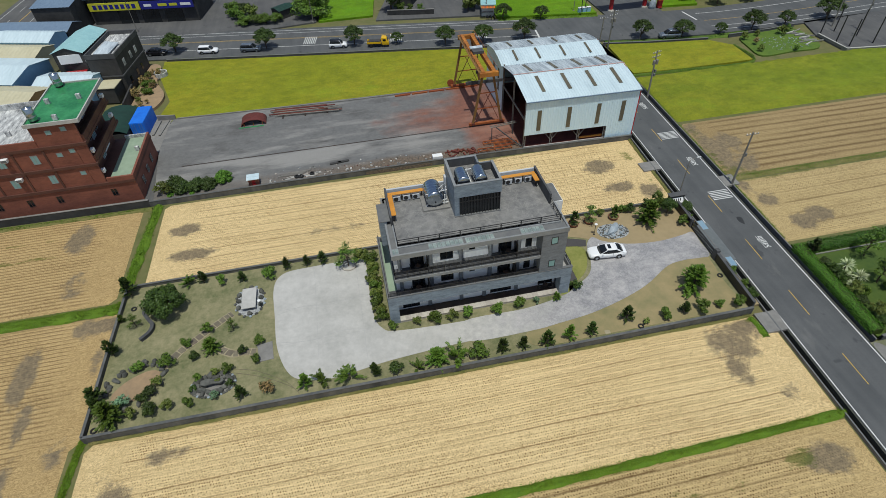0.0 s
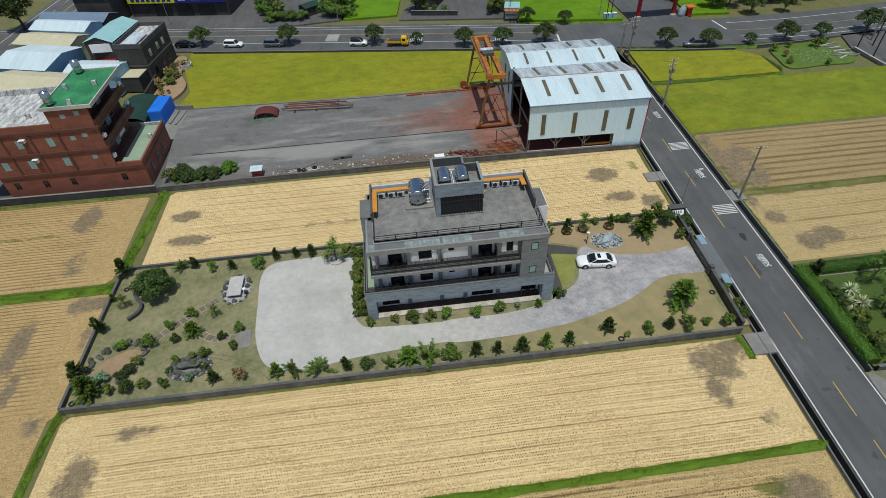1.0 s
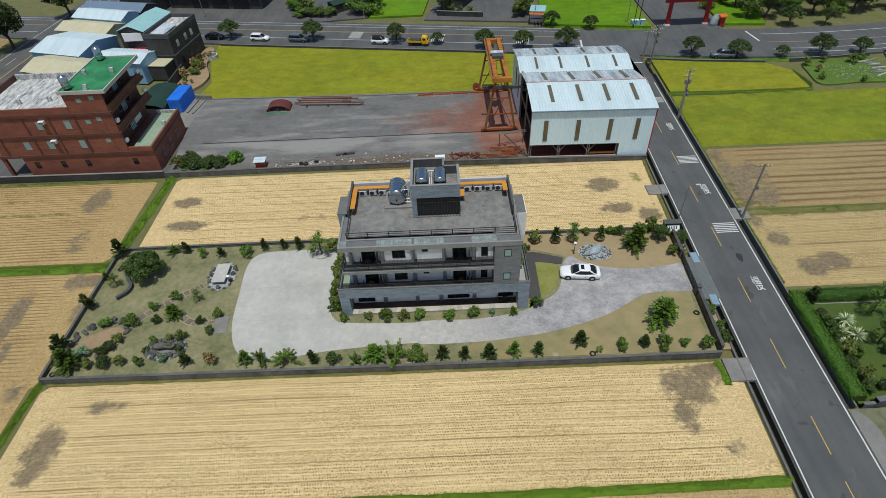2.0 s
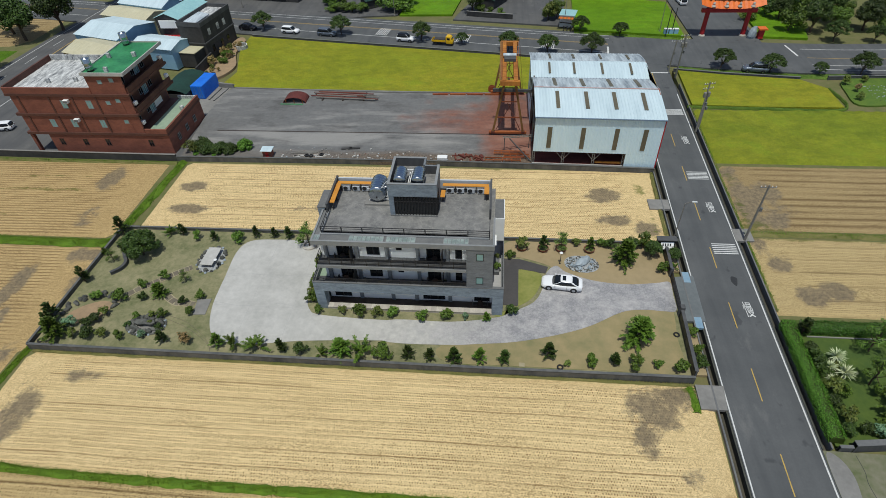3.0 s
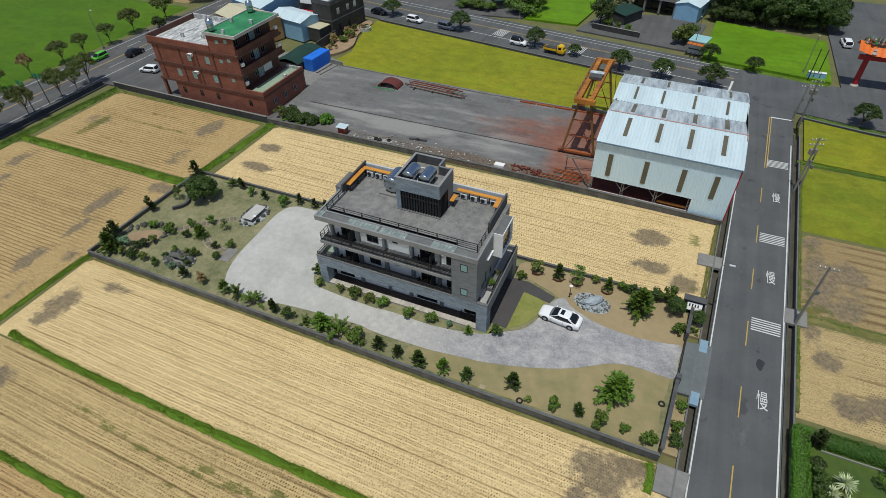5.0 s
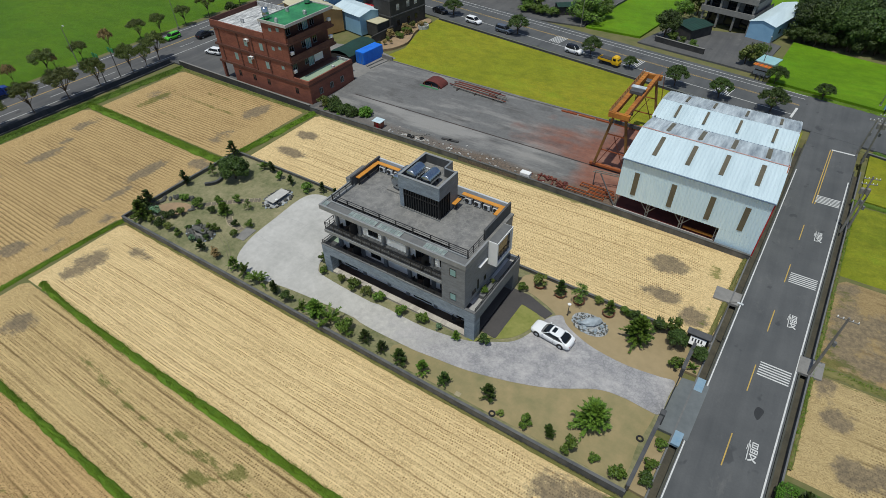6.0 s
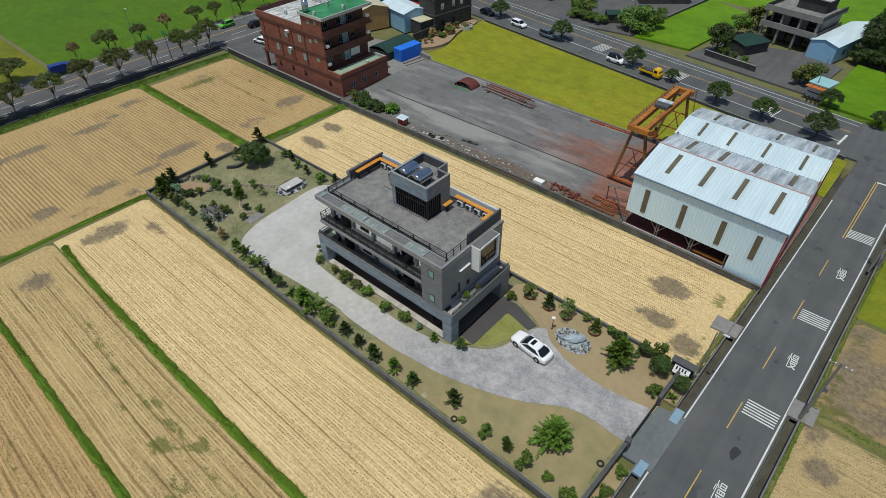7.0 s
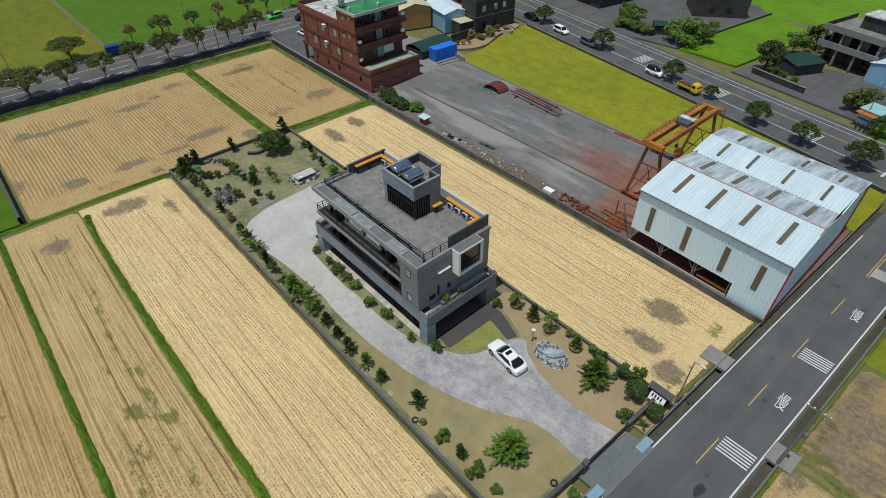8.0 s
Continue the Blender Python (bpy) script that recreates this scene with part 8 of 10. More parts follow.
for x, y, wide, tall in ((-91.2, 59.1, 2.6, 4.2), (-90.2, 67.4, 1.8, 4.0), (-91.4, 80.5, 3.0, 4.4)):
    plant("sapling", x, y, 0.0, wide, tall=tall / wide / 0.78)
# thickets beyond
for x, y, kind, s in ((-19.8, 156.5, "olive", 4.0), (-4.0, 165.0, "big_bush", 3.0), (14.6, 151.5, "ball_tree", 6.0), (16.5, 150.0, "big_bush", 3.0),
                      (19.0, 149.4, "big_bush", 2.2), (21.5, 148.8, "big_bush", 2.2), (33.0, 146.0, "olive", 4.5), (35.0, 147.5, "big_bush", 4.5), (14.5, 166.0, "big_bush", 5), (17.0, 172.0, "olive", 6), (-24.5, 160, "big_bush", 4), (-60, 175, "ball_tree", 9), (-88, 140, "ball_tree", 9), (-94, 134, "ball_tree", 9), (-100, 138, "ball_tree", 9), (-86.5, 112, "big_dark_bush", 4), (-84, 160, "ball_tree", 9), (-70, 108.5, "big_dark_bush", 5), (-73, 112, "big_bush", 4.5), (-67, 106.5, "big_bush", 4)):
    plant(kind, x, y, 0.0, s)
for k in range(30):
    rr = random.Random(k)
    plant("ball_tree", 41 + (k % 10) * 2.5 + rr.uniform(-1, 1), 166 + (k // 10) * 4.5 + rr.uniform(-1.5, 1.5), 0.0, rr.uniform(6, 8.5), label="dense round tree in the wood beyond the paddies")
for k in range(18):
    rr = random.Random(k + 90)
    plant("ball_tree" if k % 2 else "big_bush", 86 + (k % 9) * 5 + rr.uniform(-1, 1), 140 + (k // 9) * 7 + rr.uniform(-2, 2), 0.0, rr.uniform(4, 7), label="tree in the overgrown plot behind the road")


for x, y, kind, wide, tall in ((-4.6, 153.4, "big_bush", 8.6, 0.74), (-2.4, 156.4, "big_bush", 6.0, 0.8), (-6.8, 155.8, "big_bush", 5.5, 0.9), (-21.2, 152.8, "big_bush", 4.4, 0.6), (-18.8, 152.6, "big_bush", 4.0, 0.6), (-16.4, 152.4, "big_bush", 4.2, 0.55), (-14.0, 152.2, "big_bush", 4.0, 0.6), (-23.4, 157.0, "big_bush", 4.2, 0.9), (-22.0, 160.5, "big_dark_bush", 4.0, 0.9),
                            (79.5, 146.0, "big_bush", 4.5, 0.8), (81.0, 152.0, "big_bush", 5.0, 0.8), (80.2, 158.0, "big_bush", 5.5, 0.9), (84.0, 149.0, "big_dark_bush", 5.0, 0.9), (86.0, 156.0, "big_bush", 6.0, 0.9), (90.0, 150.0, "big_dark_bush", 5.0, 0.9), (-38.8, 124.0, "big_bush", 2.6, 0.7), (-38.2, 120.5, "big_bush", 2.2, 0.7)):
    plant(kind, x, y, 0.0, wide, tall=tall)
for k in range(22):
    rr = random.Random(k + 310)
    plant("big_bush" if k % 3 else "big_dark_bush", 81 + (k % 6) * 4.2 + rr.uniform(-1.2, 1.2), 161 + (k // 6) * 5.0 + rr.uniform(-1.5, 1.5), 0.0, rr.uniform(4.2, 6.4), label="overgrown green shrub beyond the temple road", tall=0.8)
for k in range(12):
    plant("big_dark_bush", 39.5 + k * 2.3, 164.5 + 0.9 * math.sin(k * 2.1), 0.0, 4.6 + 0.8 * math.sin(k * 1.3), label="dense dark undergrowth at the edge of the wood", tall=0.95)


def hedge(name, label, pts, width, height, seed, material="leaf_mid", leaf=0.06, dens=260):
    """A clipped hedge with a rounded, slightly uneven top: an inner mass and a coat of leaves."""
    a, b = Vector(pts[0]), Vector(pts[-1])
    d = (b - a).normalized()
    side, length = Vector((-d.y, d.x)), (b - a).length
    wobble = lambda u, v: 1 + 0.16 * noise.noise(Vector((u * 0.7 + seed, v * 1.3, seed))) + 0.08 * noise.noise(Vector((u * 2.3, v * 3.0, seed * 2)))
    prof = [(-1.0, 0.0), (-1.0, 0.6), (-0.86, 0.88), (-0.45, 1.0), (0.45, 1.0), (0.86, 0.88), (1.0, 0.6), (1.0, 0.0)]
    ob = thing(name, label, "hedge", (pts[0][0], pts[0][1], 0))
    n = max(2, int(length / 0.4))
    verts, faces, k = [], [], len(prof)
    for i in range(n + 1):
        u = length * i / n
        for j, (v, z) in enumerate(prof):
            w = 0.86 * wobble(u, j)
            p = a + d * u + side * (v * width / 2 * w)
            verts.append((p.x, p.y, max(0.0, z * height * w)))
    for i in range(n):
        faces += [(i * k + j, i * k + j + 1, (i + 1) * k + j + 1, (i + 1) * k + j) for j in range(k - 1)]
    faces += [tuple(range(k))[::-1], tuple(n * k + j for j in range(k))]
    # inner mass coloured dark, so shade between the leaves is painted in
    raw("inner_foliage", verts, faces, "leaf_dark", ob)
    rr, vs = np.random.RandomState(seed), []
    for _ in range(int(length * (width + 2 * height) * dens)):
        u, t = rr.uniform(0, length), rr.uniform(0, k - 1.001)
        j, f = int(t), t % 1
        v, z = (prof[j][q] * (1 - f) + prof[j + 1][q] * f for q in (0, 1))
        w = wobble(u, t) * rr.uniform(0.88, 1.08)
        c = a + d * u + side * (v * width / 2 * w)
        c = Vector((c.x, c.y, z * height * w))
        nrm = (Vector((side.x * v, side.y * v, z * 0.8)) + Vector(rr.normal(size=3)) * 0.5).normalized()
        t1 = nrm.cross(Vector(rr.normal(size=3))).normalized()
        t2, s1 = nrm.cross(t1), leaf * rr.uniform(0.6, 1.4)
        vs += [c - t1 * s1, c + t2 * s1 * 0.5, c + t1 * s1, c - t2 * s1 * 0.5]
    raw("hedge_leaves", [tuple(p) for p in vs], np.arange(len(vs)).reshape(-1, 4), material, ob)
    return ob


hedge("hedge", "bright green clipped hedge beside the lane canal", [(lane_x(54.25, 38.2), 38.2), (lane_x(54.25, 52.3), 52.3)], 1.45, 1.05, 11, "leaf_bright")
hedge("hedge", "dense green hedge along the stubble field", [(55.3, 51.75), (96, 52.0)], 1.5, 1.1, 12, "leaf_hedge", 0.07, 150)
solo("villa_lawn", prism(B(), [(lane_x(54.2, 37.9), 37.9), (130, 38.3), (130, 53), (lane_x(54.2, 53.2), 53.2)], -0.3, 0.02), "lawn_deep", "deep green clipped lawn behind the hedge", "lawn", "structure")
solo("lawn_kerb", box(B(), 55.6, 96, 50.72, 50.86, -0.1, 0.14), "concrete_dark", "thin pale kerb along the lawn under the hedge", "kerb", "structure")


def sword_rosette(name, seed, blades_n, reach):
    """Stiff sword leaves in a ball round the head of a short stem."""
    rr, vs, fs = random.Random(seed), [], []
    for k in range(blades_n):
        az, rise = rr.uniform(0, 6.28), rr.uniform(-0.25, 1.45)
        ln, w = reach * rr.uniform(0.8, 1.1), rr.uniform(0.035, 0.055)
        d = Vector((math.cos(az) * math.cos(rise), math.sin(az) * math.cos(rise), math.sin(rise)))
        sd = Vector((-math.sin(az), math.cos(az), 0)) * w
        o, m, e = Vector((0, 0, 0.8)) + d * 0.08, Vector((0, 0, 0.8)) + d * ln * 0.6, Vector((0, 0, 0.8 - 0.10 * ln)) + d * ln
        i = len(vs)
        vs += [o - sd * 0.6, o + sd * 0.6, m + sd, m - sd, e]
        fs += [(i, i + 1, i + 2, i + 3), (i + 3, i + 2, i + 4)]
    me = bpy.data.meshes.new(name)
    me.from_pydata([tuple(v) for v in vs], [], fs)
    me.materials.append(M["leaf_pale"])
    return me


# the olive core carries the shade among the pale leaves in its colour
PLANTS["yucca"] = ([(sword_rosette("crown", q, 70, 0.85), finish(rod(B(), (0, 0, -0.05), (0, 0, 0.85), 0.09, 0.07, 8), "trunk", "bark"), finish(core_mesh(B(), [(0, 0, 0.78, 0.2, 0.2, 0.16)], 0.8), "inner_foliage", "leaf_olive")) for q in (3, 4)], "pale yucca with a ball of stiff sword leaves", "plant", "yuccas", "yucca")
for x, y, s in ((56.9, 47.5, 1.25), (56.9, 45.5, 1.3), (55.9, 46.4, 1.0), (55.6, 44.9, 0.9)):
    plant("yucca", x, y, 0.0, s)
for x, y, kind, s in ((55.0, 51.0, "upright", 2.2), (55.0, 48.9, "dark_bush", 1.7), (55.2, 47.5, "dark_bush", 2.0), (55.0, 46.0, "dark_bush", 1.8), (55.4, 44.2, "olive", 1.9), (56.3, 43.6, "round_bush", 1.5), (56.4, 46.7, "olive", 1.3), (54.8, 42.3, "dark_bush", 1.6), (55.2, 40.7, "olive", 1.9), (54.7, 39.4, "dark_bush", 1.6), (56.5, 39.4, "dark_bush", 1.4),
                      (57.5, 39.2, "grey_bush", 1.7), (60.0, 43.8, "round_bush", 1.9), (64.0, 40.5, "dark_bush", 2.0), (66.5, 47.0, "sparse_pine", 3.2)):
    plant(kind, x, y, 0.0, s)
plant("sparse_pine", 59.3, 44.9, 0.0, 2.9, label="leaning pine with flat dark foliage pads on the lawn")
plant("layered", 60.2, 41.2, 0.0, 3.6, label="broad dark tree at the edge of the lawn")
plant("sparse_pine", 61.2, 49.2, 0.0, 3.0)
solo("concrete_apron", prism(B(), [(lane_x(52.86, -60), -60), (75, -60), (75, 37.2), (lane_x(52.86, 37.4), 37.4)], -0.3, 0.0), "apron_dirt", "worn concrete and dirt apron beside the lane", "pavement", "structure")
solo("concrete_patch", prism(B(), smoothed([(52.0, 37.0), (53.0, 36.8), (53.6, 35.0), (53.3, 32.0), (53.6, 28.0), (51.6, 27.0), (51.7, 33.0)], 4), -0.1, 0.005), "concrete_dark", "pale grey concrete patch beside the lane", "pavement", "structure")
solo("pavement_crack", ribbon(B(), smoothed([(54.6, 37.1), (54.7, 35.6), (54.5, 34.2), (54.9, 31.0)], 5, False), -0.02, 0.02, 0.008), "tar", "dark crack in the apron", "crack", "structure")
wall_run("wall_villa", "low grey wall at the end of the hedge", [(53.2, 37.55), (54.4, 37.6)], 0.25, -0.3, 0.6, "wall_dark", "coping")
wall_run("wall_villa", "dark grey thick entrance wall of the villa garden", [(54.5, 37.75), (57.6, 38.1), (75, 38.4)], 0.5, -0.3, 0.95, "wall_dark", "coping")


# ---- garden furniture and entrance ----
def boulder(name, label, at, size, seed, material="rock", group=""):
    bm = B()
    bmesh.ops.create_icosphere(bm, subdivisions=2, radius=1.0)
    for v in bm.verts:
        n = noise.noise(v.co * 1.7 + Vector((seed * 3.1, seed, 0))) + 0.5 * noise.noise(v.co * 4 + Vector((seed, 0, seed)))
        v.co *= 1 + 0.33 * n
        v.co = Vector((v.co.x * size[0], v.co.y * size[1], max(-0.35, v.co.z) * size[2]))
    bm.transform(Matrix.Translation(at) @ Matrix.Rotation(seed * 1.3, 4, "Z"))
    return solo(name, bm, material, label, "rock", group=group)


def flat_oval(cx, cy, rx, ry, turn=0.0, n=28):
    c, s = math.cos(turn), math.sin(turn)
    return [(cx + rx * math.cos(2 * math.pi * i / n) * c - ry * math.sin(2 * math.pi * i / n) * s, cy + rx * math.cos(2 * math.pi * i / n) * s + ry * math.sin(2 * math.pi * i / n) * c) for i in range(n)]


solo("gravel_island", prism(B(), flat_oval(32.4, 60.75, 2.15, 1.5, -0.15), 0.1, G + 0.05), "gravel", "oval bed of grey cobbles round a feature rock", "gravel bed", "structure")
rng = random.Random(8)
for k in range(190):
    a, r = rng.uniform(0, 6.28), 0.5 + 0.49 * rng.random()
    x, y = 32.4 + 2.1 * r * math.cos(a), 60.75 + 1.45 * r * math.sin(a)
    bm = B()
    bmesh.ops.create_icosphere(bm, subdivisions=1, radius=rng.uniform(0.08, 0.14))
    bm.transform(Matrix.Translation((x, y, G + 0.07)) @ Matrix.Diagonal((1, 1.2, 0.6, 1)))
    solo("cobble", bm, "rock" if k % 3 else "rock_pale", "grey river cobble round the feature rock", "cobble", group="cobbles")
boulder("feature_rock", "large pale blue-grey feature rock on cobbles", (32.5, 60.9, G + 0.3), (1.35, 0.55, 0.5), 3, "rock_pale")
for k, (dx, dy) in enumerate(((-1.2, -0.3), (0.9, -0.6), (1.3, 0.4), (-0.3, -0.85), (0.2, 0.8))):
    boulder("boulder", "small pale boulder beside the feature rock", (32.4 + dx, 60.75 + dy, G + 0.1), (0.28, 0.22, 0.2), 10 + k, "rock_pale", "island boulders")


def garden_lamp(x, y, h=1.75):
    ob = thing("garden_lamp", "black garden lamp post with a white cap", "lamp", (x, y, G), "garden lamps")
    part("post", rod(B(), (x, y, G - 0.05), (x, y, G + h), 0.04), "dark_metal", ob)
    part("shade", lathe(B(), [(0.05, 0), (0.2, 0.05), (0.22, 0.1), (0.05, 0.2)], (x, y, G + h), 12), "render_white", ob)
    part("base_plate", lathe(B(), [(0.12, 0), (0.12, 0.05)], (x, y, G), 10), "dark_metal", ob)


garden_lamp(29.7, 60.75)
garden_lamp(-14.1, 57.9, 1.2)
solo("cobble_oval", prism(B(), flat_oval(-15.5, 59.2, 1.7, 2.4, 0.1), 0.1, G + 0.03), "gravel", "grey gravel oval round the stone table", "gravel bed", "structure")
table = thing("stone_table", "long white stone garden table on dark plinths", "table", (-15.5, 59.2, G))
part("tabletop", box(B(), -16.35, -14.65, 57.6, 60.9, G + 0.5, G + 0.64, bevel=0.03), "concrete", table)
for y in (58.2, 60.2):
    part("plinth", box(B(), -15.9, -15.1, y - 0.25, y + 0.25, G, G + 0.5, bevel=0.03), "wall_dark", table)
for k, (dx, dy) in enumerate(((-1.35, 1.2), (-1.35, 0.2), (-1.3, -0.9), (1.3, 1.3), (1.35, 0.3), (1.3, -0.8), (0.1, -2.1), (0.1, 2.15))):
    boulder("garden_stool", "dark rounded stone stool beside the garden table", (-15.5 + dx, 59.2 + dy, G + 0.12), (0.33, 0.30, 0.32), 30 + k, "rock", "stone stools")
for k in range(16):
    a = k * 0.4
    boulder("edge_stone", "pale edging stone round the table gravel", (-15.5 + 1.75 * math.cos(a) * 1.0, 59.2 + 2.45 * math.sin(a), G + 0.05), (0.22, 0.17, 0.14), 50 + k, "rock_pale" if k % 3 == 0 else "rock", "edging stones")
# sand bed with rocks
solo("clay_bed", prism(B(), smoothed([(-29.3, 48.9), (-28.2, 50.3), (-26.2, 51.3), (-24.8, 51.0), (-24.6, 49.6), (-25.4, 48.6), (-26.8, 47.8), (-28.8, 48.0)], 5), 0.1, G + 0.03), "clay", "raked orange-tan clay bed edged with rocks", "garden bed", "structure")
edge = [(-29.9, 49.0), (-29.7, 49.9), (-29.2, 50.7), (-28.4, 51.3), (-27.6, 51.7), (-26.6, 52.0), (-25.6, 52.0), (-24.6, 51.6), (-24.2, 50.6), (-24.3, 49.3), (-25.0, 48.2), (-26.2, 47.3), (-27.6, 47.0), (-29.0, 47.4)]
for k, (x, y) in enumerate(edge[:9]):
    rr = random.Random(k)
    boulder("boulder", "blue-grey garden boulder beside the clay bed", (x + rr.uniform(-0.5, 0.3), y + rr.uniform(0.1, 0.6), G + 0.1), (rr.uniform(0.25, 0.5), rr.uniform(0.22, 0.36), rr.uniform(0.25, 0.45)), 300 + k, "rock", "bed boulders")
for k, (x, y) in enumerate(edge):
    boulder("boulder", "grey garden boulder at the clay bed edge", (x, y, G + 0.11), (0.31 + 0.12 * (k % 3), 0.25, 0.24 + 0.06 * (k % 2)), 70 + k, "rock", "bed boulders")
# rock group
solo("pond_bed", prism(B(), flat_oval(-18.8, 47.9, 2.35, 1.55, 0.05), 0.1, G + 0.03), "concrete_dark", "dark stone basin inside a rock group", "garden bed", "structure")
for k in range(44):
    a = k * 2 * math.pi / 44
    boulder("edge_stone", "pale edging stone round the stone basin", (-18.8 + 2.3 * math.cos(a), 47.9 + 1.5 * math.sin(a), G + 0.04), (0.17, 0.13, 0.11), 200 + k, "rock_pale" if k % 4 == 0 else "rock", "edging stones")
for k in range(18):
    a = k * 2 * math.pi / 18
    r = 0.86 + 0.14 * math.sin(k * 2.7)
    boulder("boulder", "weathered dark grey boulder round the stone basin", (-18.8 + 2.0 * r * math.cos(a), 47.9 + 1.25 * r * math.sin(a), G + 0.12), (0.34 + 0.12 * (k % 3), 0.24 + 0.05 * (k % 2), 0.26 + 0.08 * (k % 4)), 100 + k, "rock", "basin boulders")
slab = thing("stone_slab", "flat dark stone slab resting on the rock group", "stone slab", (-18.7, 48.0, G))
part("slab_top", prism(B(), [(-20.0, 47.7), (-19.4, 47.5), (-18.6, 47.62), (-17.9, 47.5), (-17.5, 47.85), (-17.8, 48.25), (-18.5, 48.2), (-19.3, 48.35), (-19.9, 48.2)], G + 0.5, G + 0.66), "rock", slab)
for x in (-19.6, -18.0):
    part("slab_foot", box(B(), x - 0.25, x + 0.25, 47.7, 48.2, G, G + 0.5, bevel=0.04), "rock", slab)
# garden hose trailing over the lawn
for pts in ([(-17.3, 49.6), (-15.8, 49.2), (-14.0, 48.5), (-11.2, 46.6), (-9.9, 45.0)], [(-16.8, 49.0), (-13.6, 47.7), (-10.6, 45.8), (-9.7, 44.6)]):
    bm, line = B(), smoothed(pts, 5, False)
    for a, b in zip(line, line[1:]):
        rod(bm, (*a, G + 0.02), (*b, G + 0.02), 0.02, n=6)
    solo("garden_hose", bm, "flag", "thin brown hose trailing over the lawn", "hose", group="garden hoses")
# curved kerb seat
line = smoothed([(-27.7, 61.2), (-27.9, 60.0), (-27.3, 58.9), (-26.6, 57.9), (-26.7, 56.8), (-27.6, 55.8)], 6, False)
seat = thing("curved_seat", "dark curved stone garden seat", "bench", (-27.2, 58.5, G))
part("seat_body", ribbon(B(), line, -0.16, 0.16, G + 0.42, 0.44), "wall_dark", seat)
part("seat_top", ribbon(B(), line, -0.2, 0.2, G + 0.48, 0.06), "wall_dark", seat)
# stepping path: flat slabs in a sandy joint
for pts, count in (([(-17.5, 57.7), (-19.0, 56.6), (-21.0, 54.9), (-22.9, 53.3), (-24.4, 51.4)], 13), ([(-18.4, 52.5), (-17.0, 51.6), (-15.8, 51.6), (-14.5, 51.3)], 6)):
    line = smoothed(pts, 8, False)
    solo("path_bed", ribbon(B(), line, -0.5, 0.5, G + 0.012, 0.2), "flag_joint", "tan sandy bed of the stepping path", "path", "structure")
    total = len(line) - 1
    for k in range(count):
        f0, f1 = (k + 0.07) / count * total, (k + 0.93) / count * total
        p, q = (Vector(line[int(f)]).lerp(Vector(line[min(int(f) + 1, total)]), f % 1) for f in (f0, f1))
        side = Vector((-(q - p).y, (q - p).x)).normalized()
        rr = random.Random(k + count)
        w = [rr.uniform(0.34, 0.46) for _ in range(4)]
        solo("stepping_stone", prism(B(), [tuple(p - side * w[0]), tuple(q - side * w[1]), tuple(q + side * w[2]), tuple(p + side * w[3])], 0.1, G + 0.035), "flag", "flat brown-grey stepping stone in the lawn", "stepping stone", group="stepping stones")
solo("stone_landing", prism(B(), [(-14.4, 52.2), (-12.7, 52.4), (-12.5, 49.9), (-14.0, 49.8)], 0.1, G + 0.04), "concrete_dark", "dark grey stone landing at the forecourt", "pavement", "structure")
for x, y in ((-29.4, 61.2), (-30.1, 45.0), (28.6, 44.9), (41.6, 50.0)):
    ring = thing("hose_coil", "dark coiled garden hose on the ground", "hose", (x, y, G), "hose coils")
    part("coil", lathe(B(), [(0.2, 0.0), (0.34, 0.0), (0.36, 0.06), (0.34, 0.12), (0.2, 0.12), (0.18, 0.06)], (x, y, G), 18, hollow=True), "rubber", ring)
solo("tree_ring", lathe(B(), [(0.75, 0), (0.95, 0), (0.97, 0.2), (0.93, 0.24), (0.77, 0.24), (0.75, 0.2)], (-3.2, 62.5, G), 24, hollow=True), "stone_pale", "round pale kerb ring under the small pine", "kerb")
for x, y in ((8.8, 44.9), (24.6, 45.0), (-4.5, 63.2)):
    solo("drain_cover", box(B(), x - 0.3, x + 0.3, y - 0.25, y + 0.25, G - 0.05, G + 0.03), "flag_joint", "square concrete drain cover in the lawn", "drain cover", group="drain covers")
# entrance fence, gate and name stone
fence = thing("entrance_fence", "black panelled fence along the entrance", "fence", (42.3, 48.5, 0.0))
for (xa, ya), (xb, yb) in (((42.08, 44.4), (42.55, 52.6)), ((42.85, 59.3), (43.05, 63.2))):
    n = max(1, round((yb - ya) / 1.15))
    for k in range(n):
        t0, t1 = (k + 0.03) / n, (k + 0.97) / n
        part("fence_panel", beam(B(), (xa + (xb - xa) * t0, ya + (yb - ya) * t0, 0.8), (xa + (xb - xa) * t1, ya + (yb - ya) * t1, 0.8), 0.20, 1.35), "dark_metal", fence)
    for k in range(n + 1):
        t = k / n
        part("fence_post", box(B(), xa + (xb - xa) * t - 0.08, xa + (xb - xa) * t + 0.08, ya + (yb - ya) * t - 0.08, ya + (yb - ya) * t + 0.08, 0.0, 1.55), "wall_dark", fence)
    part("fence_coping", beam(B(), (xa, ya, 1.52), (xb, yb, 1.52), 0.36, 0.08), "wall_dark", fence)
gate = thing("sliding_gate", "black sliding metal gate, half open across the drive", "gate", (42.7, 56, 0.1))
part("gate_frame", beam(B(), (42.6, 53.2, 1.35), (42.87, 59.0, 1.35), 0.10, 0.10), "dark_metal", gate)
part("gate_frame", beam(B(), (42.6, 53.2, 0.42), (42.87, 59.0, 0.42), 0.10, 0.10), "dark_metal", gate)
for k in range(24):
    t = (k + 0.5) / 24
    part("gate_bar", box(B(), 42.6 + 0.27 * t - 0.025, 42.6 + 0.27 * t + 0.025, 53.2 + 5.8 * t - 0.07, 53.2 + 5.8 * t + 0.07, 0.45, 1.32), "dark_metal", gate)
